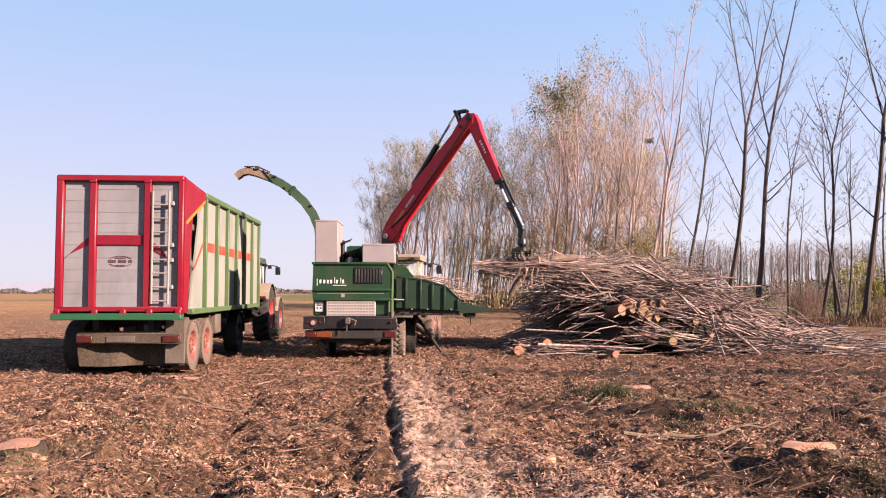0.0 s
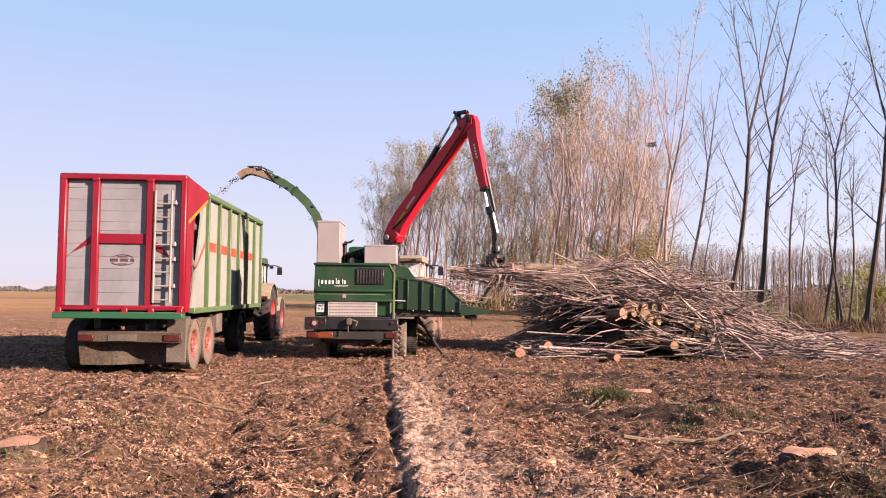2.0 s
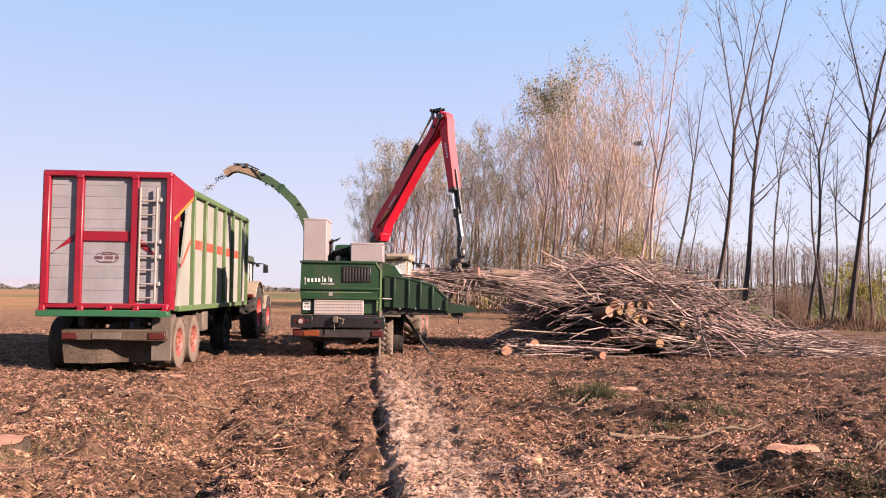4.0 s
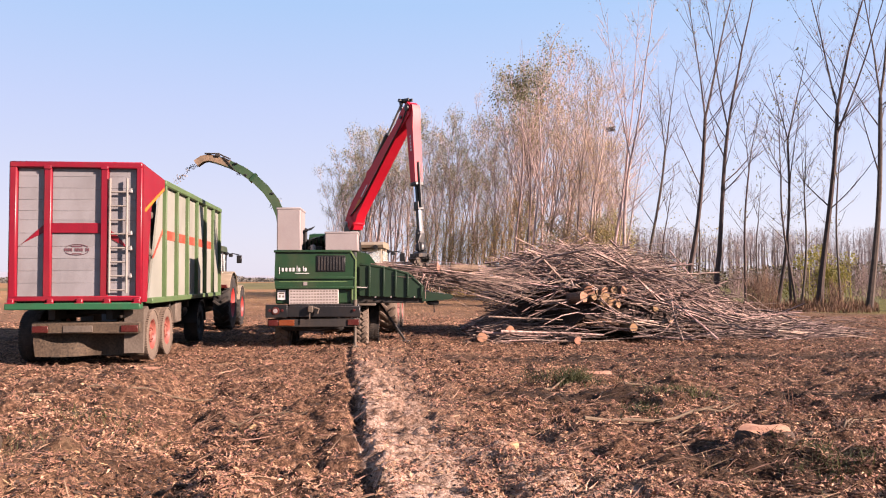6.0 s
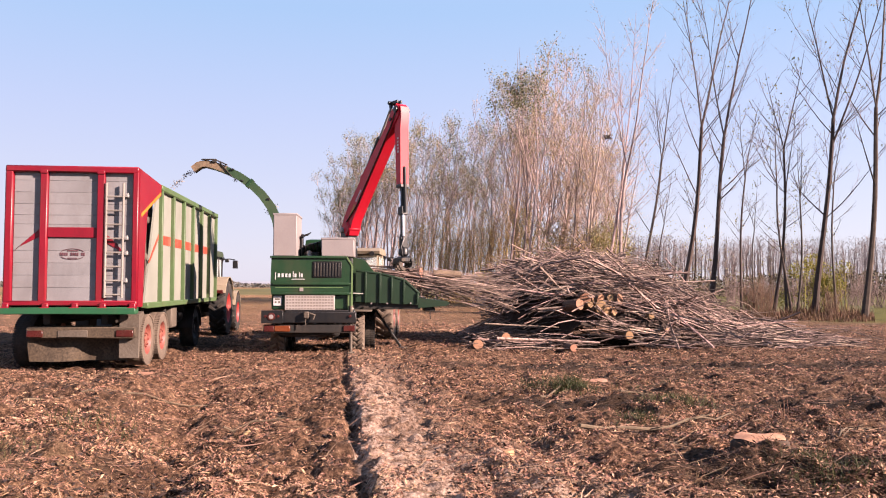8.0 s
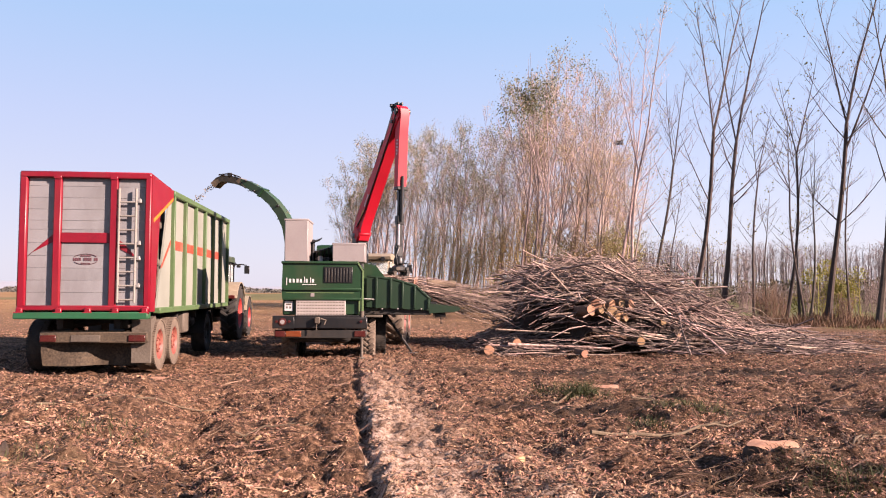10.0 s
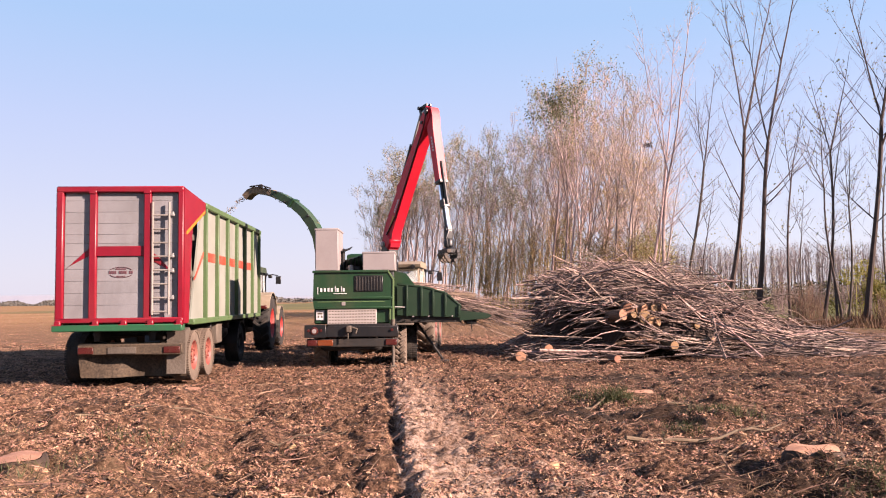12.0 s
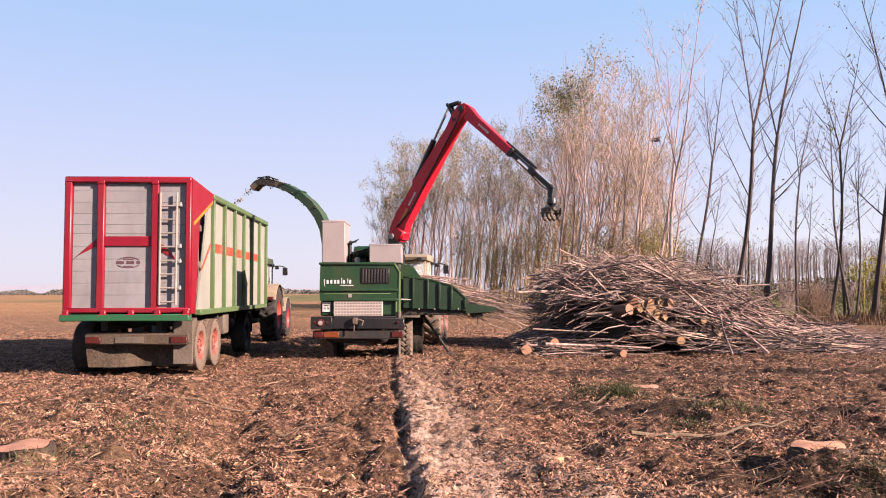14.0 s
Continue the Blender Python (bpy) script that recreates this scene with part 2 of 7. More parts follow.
# ---------------------------------------------------------------- mesh building
class Shape:
    """Collects vertices and faces; one Shape becomes one mesh. Face material slots are kept in mi."""

    def __init__(self):
        self.v, self.f, self.mi, self.slot = [], [], [], 0

    def add(self, vs, fs, m=None):
        o = len(self.v)
        self.v += [tuple(m @ Vector(p)) for p in vs] if m is not None else [tuple(p) for p in vs]
        self.f += [tuple(o + i for i in f) for f in fs]
        self.mi += [self.slot] * len(fs)
        return self

    def box(self, lo, hi, bevel=0.012, m=None):
        """A block from corner to corner with chamfered edges."""
        c = [(a + b) / 2 for a, b in zip(lo, hi)]
        h = [abs(b - a) / 2 for a, b in zip(lo, hi)]
        bv = min(bevel, min(h) * 0.45)
        vs, ix = [], {}
        for sx in (-1, 1):
            for sy in (-1, 1):
                for sz in (-1, 1):
                    s = (sx, sy, sz)
                    for ax in range(3):
                        ix[s, ax] = len(vs)
                        vs.append([c[k] + s[k] * (h[k] if k == ax else h[k] - bv) for k in range(3)])
        fs = []
        for ax in range(3):
            u, w = (ax + 1) % 3, (ax + 2) % 3
            for g in (-1, 1):
                ring = []
                for a, b in ((-1, -1), (1, -1), (1, 1), (-1, 1)):
                    s = [0, 0, 0]
                    s[ax], s[u], s[w] = g, a, b
                    ring.append(ix[tuple(s), ax])
                fs.append(ring if g > 0 else ring[::-1])
            for ga in (-1, 1):
                for gb in (-1, 1):
                    q = []
                    for k, o in ((-1, u), (1, u), (1, w), (-1, w)):
                        s = [0, 0, 0]
                        s[ax], s[u], s[w] = k, ga, gb
                        q.append(ix[tuple(s), o])
                    fs.append(q if ga * gb < 0 else q[::-1])
        for s in [(a, b, d) for a in (-1, 1) for b in (-1, 1) for d in (-1, 1)]:
            t = [ix[s, 0], ix[s, 1], ix[s, 2]]
            fs.append(t if s[0] * s[1] * s[2] > 0 else t[::-1])
        return self.add(vs, fs, m)

    def beam(self, p, q, w, h=None, bevel=0.01, up=(0, 0, 1)):
        """A square bar from p to q."""
        p, q = Vector(p), Vector(q)
        d = q - p
        x = d.normalized()
        u = Vector(up)
        if abs(x.dot(u)) > 0.98:
            u = Vector((0, 1, 0))
        y = u.cross(x).normalized()
        z = x.cross(y)
        m = Matrix(((x.x, y.x, z.x, p.x), (x.y, y.y, z.y, p.y), (x.z, y.z, z.z, p.z), (0, 0, 0, 1)))
        h = h or w
        return self.box((0, -w / 2, -h / 2), (d.length, w / 2, h / 2), bevel, m)

    def tube(self, pts, radii, n=6, cap=True):
        pts = [Vector(p) for p in pts]
        if not isinstance(radii, (list, tuple)):
            radii = [radii] * len(pts)
        vs, fs = [], []
        ref = None
        for i, p in enumerate(pts):
            d = (pts[min(i + 1, len(pts) - 1)] - pts[max(i - 1, 0)])
            d = d.normalized() if d.length > 1e-9 else Vector((0, 0, 1))
            if ref is None:
                ref = Vector((1, 0, 0)) if abs(d.x) < 0.8 else Vector((0, 1, 0))
            a = (ref - d * ref.dot(d)).normalized()
            ref = a
            b = d.cross(a)
            for k in range(n):
                w = 2 * math.pi * k / n
                vs.append(p + (a * math.cos(w) + b * math.sin(w)) * radii[i])
        for i in range(len(pts) - 1):
            for k in range(n):
                k2 = (k + 1) % n
                fs.append((i * n + k, i * n + k2, (i + 1) * n + k2, (i + 1) * n + k))
        if cap:
            fs.append(tuple(range(n))[::-1])
            fs.append(tuple(range((len(pts) - 1) * n, len(pts) * n)))
        return self.add(vs, fs)

    def lathe(self, profile, n=32, axis="x", m=None):
        """A ring of (radius, along) turned about the axis."""
        vs, fs = [], []
        for r, a in profile:
            for k in range(n):
                w = 2 * math.pi * k / n
                c, s = r * math.cos(w), r * math.sin(w)
                vs.append((a, c, s) if axis == "x" else (c, a, s) if axis == "y" else (c, s, a))
        for i in range(len(profile) - 1):
            for k in range(n):
                k2 = (k + 1) % n
                fs.append((i * n + k, i * n + k2, (i + 1) * n + k2, (i + 1) * n + k))
        return self.add(vs, fs, m)

    def slab(self, outline, lo, hi, plane="xz", m=None):
        """A flat outline given thickness along the third axis."""
        k = len(outline)

        def put(a, b, c):
            return (a, c, b) if plane == "xz" else (c, a, b) if plane == "yz" else (a, b, c)
        vs = [put(a, b, lo) for a, b in outline] + [put(a, b, hi) for a, b in outline]
        fs = [tuple(range(k)), tuple(range(k, 2 * k))[::-1]] + [(i, (i + 1) % k, k + (i + 1) % k, k + i) for i in range(k)]
        return self.add(vs, fs, m)

    def mesh(self, name, mats, smooth=True, fix=True):
        me = bpy.data.meshes.new(name)
        me.from_pydata(self.v, [], self.f)
        for q in (mats if isinstance(mats, (list, tuple)) else [mats]):
            me.materials.append(q)
        if any(self.mi):
            me.polygons.foreach_set("material_index", self.mi)
        if fix and len(self.f) < 20000:
            bm = bmesh.new()
            bm.from_mesh(me)
            bmesh.ops.recalc_face_normals(bm, faces=bm.faces)
            bm.to_mesh(me)
            bm.free()
        if smooth:
            me.shade_smooth()
            me.set_sharp_from_angle(angle=radians(38))
        me.update()
        return me


def part(name, shape, material, parent=None, label="", at=None, smooth=True):
    me = shape if isinstance(shape, bpy.types.Mesh) else shape.mesh(name, material, smooth)
    ob = new(name, me)
    if parent is not None:
        ob.parent = parent
    if at is not None:
        ob.matrix_basis = at
    if label:
        ob["label"] = label
    return ob


def thing(name, label, category, at=None, group="", kind=""):
    ob = new(name)
    ob.empty_display_size = 0.2
    if at is not None:
        ob.matrix_basis = at
    return tagged(ob, label, category, group, kind)


def solid(name, shape, material, label, category, at=None, group="", kind="", smooth=True):
    return tagged(part(name, shape, material, None, "", at, smooth), label, category, group, kind)


rnd = random.Random(7)


# ---------------------------------------------------------------- ground
_lat = np.random.RandomState(3).rand(256, 256)


def vnoise(x, y):
    """Smooth lattice noise, 0 to 1, for arrays."""
    x, y = np.asarray(x, float), np.asarray(y, float)
    i, j = np.floor(x).astype(int), np.floor(y).astype(int)
    u, v = x - i, y - j
    u, v = u * u * (3 - 2 * u), v * v * (3 - 2 * v)
    i, j, i2, j2 = i % 256, j % 256, (i + 1) % 256, (j + 1) % 256
    return (_lat[i, j] * (1 - u) + _lat[i2, j] * u) * (1 - v) + (_lat[i, j2] * (1 - u) + _lat[i2, j2] * u) * v


def dip(d, width):
    return np.exp(-(d / width) ** 2)


def height(x, y):
    """The field: clods, wheel ruts towards the machines, a bank beside them, low mounds at the stumps."""
    x, y = np.asarray(x, float), np.asarray(y, float)
    near = np.clip((60 - np.hypot(x, y)) / 40, 0, 1)
    z = 0.10 * (vnoise(x * 0.35 + 9, y * 0.35) - 0.5) + 0.07 * (vnoise(x * 1.3, y * 1.3 + 5) - 0.5)
    z = z + (0.075 * (vnoise(x * 3.7, y * 3.7) - 0.5) + 0.075 * (vnoise(x * 7.3, y * 7.3 + 2) - 0.5) + 0.05 * (vnoise(x * 10.3, y * 10.3) - 0.5)) * near
    z = z + 0.22 * np.clip(vnoise(x * 5.5 + 11, y * 5.5) - 0.66, 0, 1) * near
    z = z + (0.18 * (vnoise(x * 0.9 + 20, y * 0.55) - 0.5) + 0.10 * (vnoise(x * 2.1 + 50, y * 1.2) - 0.5)) * np.clip((15.5 - y) / 3, 0, 1)
    z = z + 0.17 * np.clip(vnoise(x * 3.3 + 70, y * 4.6 + 8) - 0.62, 0, 1) * np.clip((17 - y) / 3, 0, 1)
    fade = np.clip((21 - y) / 4, 0, 1) * np.clip((y - 2) / 2, 0, 1)
    wob = 0.06 * (vnoise(y * 0.5, y * 0 + 3) - 0.5)
    c1 = -0.33 - 0.083 * (y - 6.5) + wob
    edge = 0.10 * (vnoise(x * 5 + 60, y * 3.1) - 0.5)
    z = z - 0.12 * np.exp(-(np.abs(x - c1 + edge) / 0.075) ** 4) * fade * (0.55 + 0.8 * vnoise(y * 1.3, x * 0 + 7))
    z = z + 0.03 * dip(x - c1 - 0.25, 0.18) * fade * (0.4 + 1.1 * vnoise(x * 2 + 3, y * 2.3))
    # cross dents pressed into the sandy strip, stringy ridges on the bank
    strip = dip(x - c1 - 0.62, 0.36) * fade
    z = z + 0.05 * (vnoise(x * 12, y * 12) - 0.5) * strip - 0.065 * np.clip(np.sin(y * 2 * math.pi / 0.21 + 3 * vnoise(x * 1.7, y * 1.1)), -0.2, 1) * strip * (0.3 + vnoise(x * 4, y * 2 + 31))
    z = z + 0.06 * np.abs(vnoise(x * 4.1 + y * 2.2, y * 9.3) - 0.5) * near
    tread = 0.5 + 0.5 * np.sin(y * 2 * math.pi / 0.16 + np.abs(x - c1 + 0.55) * 14)
    inside = dip(x - c1 + 0.55, 0.27)
    z = z - (0.02 + 0.075 * tread) * inside * fade
    c2 = -2.25 - 0.19 * (y - 6.5) + wob
    tread2 = 0.5 + 0.5 * np.sin(y * 2 * math.pi / 0.2 - np.abs(x - c2) * 12)
    z = z - (0.12 + 0.06 * tread2) * dip(x - c2 - 0.25, 0.33) * np.clip((17 - y) / 3, 0, 1)
    bank = 1 / (1 + np.exp(np.clip((x - (c2 - 0.35)) / 0.13, -40, 40)))
    z = z + 0.26 * bank * np.exp(-((c2 - 0.35 - x) / 2.2) ** 2 * (x < c2 - 0.35)) * np.clip((15 - y) / 3, 0, 1)
    for sx, sy, r, h in ((3.40, 7.5, 0.48, 0.25), (3.05, 7.05, 0.35, 0.12), (3.8, 7.0, 0.4, 0.10), (3.7, 6.6, 0.3, 0.08), (-4.0, 7.6, 0.6, 0.06), (2.6, 12.3, 0.38, 0.16), (2.4, 12.6, 0.8, 0.05), (4.3, 10.6, 0.9, 0.05), (-4.0, 14.9, 0.8, 0.05)):
        z = z + h * np.exp(-((x - sx) ** 2 + (y - sy) ** 2) / (r * r))
    return z


def steps(lo, hi, fine, far, growth):
    a = list(np.arange(lo, hi, fine))
    s, up = fine, [hi]
    while up[-1] < far:
        s *= growth
        up.append(up[-1] + s)
    return a + up, s


def ground_axis(lo, hi, fine, low_far, far, growth):
    a, _ = steps(lo, hi, fine, far, growth)
    s, down = fine, []
    p = lo
    while p > low_far:
        s *= growth
        p -= s
        down.append(p)
    return np.array(down[::-1] + a)


def soil_material():
    m = bpy.data.materials.new("field_soil")
    m.use_nodes = True
    n, l = m.node_tree.nodes, m.node_tree.links
    bs = n["Principled BSDF"]
    bs.inputs["Roughness"].default_value = 0.95
    bs.inputs["Specular IOR Level"].default_value = 0.15
    tc = n.new("ShaderNodeTexCoord")

    def tex(scale, detail=8, rough=0.6, loc=(0, 0, 0), stretch=(1, 1, 1)):
        mp = n.new("ShaderNodeMapping")
        mp.inputs["Location"].default_value, mp.inputs["Scale"].default_value = loc, stretch
        l.new(tc.outputs["Object"], mp.inputs[0])
        k = n.new("ShaderNodeTexNoise")
        k.inputs["Scale"].default_value, k.inputs["Detail"].default_value, k.inputs["Roughness"].default_value = scale, detail, rough
        l.new(mp.outputs[0], k.inputs["Vector"])
        return k.outputs["Fac"]

    def ramp(src, stops):
        r = n.new("ShaderNodeValToRGB")
        while len(r.color_ramp.elements) < len(stops):
            r.color_ramp.elements.new(0.5)
        for e, (p, c) in zip(r.color_ramp.elements, stops):
            e.position, e.color = p, (*c, 1)
        l.new(src, r.inputs[0])
        return r.outputs[0]

    def mix(f, a, b):
        k = n.new("ShaderNodeMix")
        k.data_type = "RGBA"
        l.new(f, k.inputs[0])
        l.new(a, k.inputs[6])
        l.new(b, k.inputs[7])
        return k.outputs[2]
    fine = ramp(tex(14, 10, 0.75), [(0.36, (0.011, 0.006, 0.003)), (0.46, (0.050, 0.026, 0.015)), (0.56, (0.15, 0.083, 0.049)), (0.67, (0.33, 0.21, 0.137))])
    dark = ramp(tex(11, 10, 0.75, (5, 1, 0)), [(0.38, (0.0085, 0.0055, 0.0036)), (0.6, (0.044, 0.026, 0.016)), (0.8, (0.115, 0.067, 0.040))])
    sand = ramp(tex(17, 12, 0.75, (2, 8, 0)), [(0.40, (0.050, 0.029, 0.020)), (0.47, (0.24, 0.163, 0.122)), (0.61, (0.49, 0.365, 0.287))])
    col = mix(ramp(tex(0.5, 8, 0.65, (1, 3, 0), (0.7, 1.5, 1)), [(0.50, (0, 0, 0)), (0.66, (0.8, 0.8, 0.8))]), fine, dark)
    sep = n.new("ShaderNodeSeparateXYZ")
    l.new(tc.outputs["Object"], sep.inputs[0])
    # browner, darker soil towards the tree row
    tow = n.new("ShaderNodeMapRange")
    tow.inputs[1].default_value, tow.inputs[2].default_value, tow.inputs[4].default_value = 1.5, 5.0, 0.45
    l.new(sep.outputs["X"], tow.inputs[0])
    col = mix(tow.outputs[0], col, dark)
    # dry sandy strip beside the deep rut
    ln = n.new("ShaderNodeMath")
    ln.operation = "MULTIPLY_ADD"
    ln.inputs[1].default_value = 0.083
    l.new(sep.outputs["Y"], ln.inputs[0])
    l.new(sep.outputs["X"], ln.inputs[2])
    wob = n.new("ShaderNodeMath")
    wob.operation = "MULTIPLY_ADD"
    wob.inputs[1].default_value = 0.7
    l.new(tex(1.6, 6, 0.6), wob.inputs[0])
    l.new(ln.outputs[0], wob.inputs[2])
    hw = n.new("ShaderNodeMath")
    hw.operation = "MULTIPLY"
    hw.inputs[1].default_value = 0.42
    l.new(wob.outputs[0], hw.inputs[0])
    strip = ramp(hw.outputs[0], [(0.22, (0, 0, 0)), (0.26, (0.9, 0.9, 0.9)), (0.50, (0.6, 0.6, 0.6)), (0.88, (0.0, 0.0, 0.0))])
    sc = n.new("ShaderNodeMath")
    sc.operation = "MULTIPLY"
    l.new(strip, sc.inputs[0])
    l.new(ramp(tex(2.2, 8, 0.7, (4, 4, 0)), [(0.34, (0, 0, 0)), (0.50, (1, 1, 1))]), sc.inputs[1])
    end = n.new("ShaderNodeMapRange")
    end.inputs[1].default_value, end.inputs[2].default_value, end.inputs[3].default_value, end.inputs[4].default_value = 9, 21, 1, 0.12
    l.new(sep.outputs["Y"], end.inputs[0])
    sc2 = n.new("ShaderNodeMath")
    sc2.operation = "MULTIPLY"
    l.new(sc.outputs[0], sc2.inputs[0])
    l.new(end.outputs[0], sc2.inputs[1])
    col = mix(sc2.outputs[0], col, sand)
    # darker soil: two long streaks across the field and a patch at a stump
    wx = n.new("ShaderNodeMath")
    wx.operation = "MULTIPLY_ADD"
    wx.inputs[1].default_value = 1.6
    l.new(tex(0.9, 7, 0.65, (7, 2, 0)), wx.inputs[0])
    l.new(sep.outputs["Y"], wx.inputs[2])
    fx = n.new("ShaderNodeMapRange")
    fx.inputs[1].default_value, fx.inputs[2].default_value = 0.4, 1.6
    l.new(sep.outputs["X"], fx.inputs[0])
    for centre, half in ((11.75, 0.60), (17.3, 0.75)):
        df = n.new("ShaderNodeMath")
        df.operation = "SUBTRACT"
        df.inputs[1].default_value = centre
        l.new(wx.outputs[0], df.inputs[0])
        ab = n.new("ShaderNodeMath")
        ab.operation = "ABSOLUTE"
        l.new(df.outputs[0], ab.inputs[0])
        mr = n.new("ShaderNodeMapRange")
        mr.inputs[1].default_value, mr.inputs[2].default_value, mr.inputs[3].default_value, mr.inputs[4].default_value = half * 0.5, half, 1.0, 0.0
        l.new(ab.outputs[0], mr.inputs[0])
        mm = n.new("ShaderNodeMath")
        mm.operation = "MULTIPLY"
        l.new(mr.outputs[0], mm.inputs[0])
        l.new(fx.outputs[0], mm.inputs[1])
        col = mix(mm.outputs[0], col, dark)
    dist = n.new("ShaderNodeVectorMath")
    dist.operation = "DISTANCE"
    dist.inputs[1].default_value = (3.2, 7.1, 0.2)
    l.new(tc.outputs["Object"], dist.inputs[0])
    dm = n.new("ShaderNodeMapRange")
    dm.inputs[1].default_value, dm.inputs[2].default_value, dm.inputs[3].default_value, dm.inputs[4].default_value = 0.5, 1.15, 0.9, 0.0
    l.new(dist.outputs["Value"], dm.inputs[0])
    col = mix(dm.outputs[0], col, dark)
    # pale dry patches: crumbly clay at the bank, sand where the strip widens
    clay = ramp(tex(15, 12, 0.75, (6, 2, 0)), [(0.36, (0.040, 0.024, 0.013)), (0.47, (0.16, 0.10, 0.055)), (0.66, (0.34, 0.235, 0.135))])
    for spot, near_r, far_r, most, shade in (((-4.1, 6.6, 0.2), 0.5, 1.7, 0.75, clay), ((0.85, 6.1, 0.0), 0.4, 1.7, 0.85, sand), ((0.9, 8.0, 0.0), 0.2, 1.1, 0.55, sand)):
        away = n.new("ShaderNodeVectorMath")
        away.operation = "DISTANCE"
        away.inputs[1].default_value = spot
        l.new(tc.outputs["Object"], away.inputs[0])
        am = n.new("ShaderNodeMapRange")
        am.inputs[1].default_value, am.inputs[2].default_value, am.inputs[3].default_value, am.inputs[4].default_value = near_r, far_r, most, 0.0
        l.new(away.outputs["Value"], am.inputs[0])
        col = mix(am.outputs[0], col, shade)
    # pale stubble far out, on the open side
    far = n.new("ShaderNodeMapRange")
    far.inputs[1].default_value, far.inputs[2].default_value = 24, 80
    l.new(sep.outputs["Y"], far.inputs[0])
    stub = ramp(tex(0.08, 6, 0.6), [(0.35, (0.1518, 0.0825, 0.0363)), (0.65, (0.2046, 0.1221, 0.0561))])
    col = mix(far.outputs[0], col, stub)
    # a dull green field far off on the open side
    b0, b1 = n.new("ShaderNodeMapRange"), n.new("ShaderNodeMapRange")
    b0.inputs[1].default_value, b0.inputs[2].default_value = 140, 160
    b1.inputs[1].default_value, b1.inputs[2].default_value = -105, -85
    l.new(sep.outputs["Y"], b0.inputs[0])
    l.new(sep.outputs["X"], b1.inputs[0])
    bm = n.new("ShaderNodeMath")
    bm.operation = "MULTIPLY"
    l.new(b0.outputs[0], bm.inputs[0])
    l.new(b1.outputs[0], bm.inputs[1])
    col = mix(bm.outputs[0], col, ramp(tex(0.05, 6, 0.6, (3, 3, 0)), [(0.35, (0.06, 0.06, 0.022)), (0.65, (0.12, 0.10, 0.04))]))
    # grass behind the tree row
    gx = n.new("ShaderNodeMapRange")
    gx.inputs[1].default_value, gx.inputs[2].default_value = 43, 47
    gy = n.new("ShaderNodeMath")
    gy.operation = "MULTIPLY_ADD"
    gy.inputs[1].default_value = 0.35
    l.new(sep.outputs["X"], gy.inputs[0])
    l.new(sep.outputs["Y"], gy.inputs[2])
    l.new(gy.outputs[0], gx.inputs[0])
    gm = n.new("ShaderNodeMapRange")
    gm.inputs[1].default_value, gm.inputs[2].default_value = 9, 16
    l.new(sep.outputs["X"], gm.inputs[0])
    gg = n.new("ShaderNodeMath")
    gg.operation = "MULTIPLY"
    l.new(gx.outputs[0], gg.inputs[0])
    l.new(gm.outputs[0], gg.inputs[1])
    grass = ramp(tex(0.6, 8, 0.7), [(0.35, (0.0429, 0.04488, 0.01056)), (0.6, (0.0825, 0.0792, 0.01848)), (0.8, (0.1188, 0.0957, 0.03168))])
    col = mix(gg.outputs[0], col, grass)
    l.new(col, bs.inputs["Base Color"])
    b1 = n.new("ShaderNodeBump")
    b1.inputs["Strength"].default_value, b1.inputs["Distance"].default_value = 1.0, 0.05
    l.new(tex(22, 10, 0.75), b1.inputs["Height"])
    l.new(b1.outputs[0], bs.inputs["Normal"])
    return m


M_SOIL = soil_material()


def make_ground():
    left, right = ground_axis(-9.5, -1.5, 0.062, -3200, -1.5, 1.09), ground_axis(0.6, 8.0, 0.062, 0.6, 3200, 1.09)
    xs = np.concatenate([left[left < -1.48], np.arange(-1.44, 0.58, 0.036), right[right > 0.59]])
    a, _ = steps(4.0, 13.0, 0.038, 14, 1.02)
    b, _ = steps(a[-1] + 0.07, 26.0, 0.09, 3800, 1.09)
    ys = np.array(list(np.arange(-60, -8, 4.0)) + list(np.arange(-8, 4, 0.15)) + a + b)
    X, Y = np.meshgrid(xs, ys)
    Z = height(X, Y)
    nx, ny = len(xs), len(ys)
    vs = np.stack([X.ravel(), Y.ravel(), Z.ravel()], 1)
    i = np.arange(nx * ny).reshape(ny, nx)
    fs = np.stack([i[:-1, :-1].ravel(), i[:-1, 1:].ravel(), i[1:, 1:].ravel(), i[1:, :-1].ravel()], 1)
    me = bpy.data.meshes.new("ground")
    me.from_pydata(vs.tolist(), [], fs.tolist())
    me.materials.append(M_SOIL)
    me.shade_smooth()
    tagged(new("ground", me), "churned brown field soil covered with wood chips and leaf litter", "ground", kind="structure")


make_ground()


def gz(x, y):
    return float(height(np.array([x]), np.array([y]))[0])


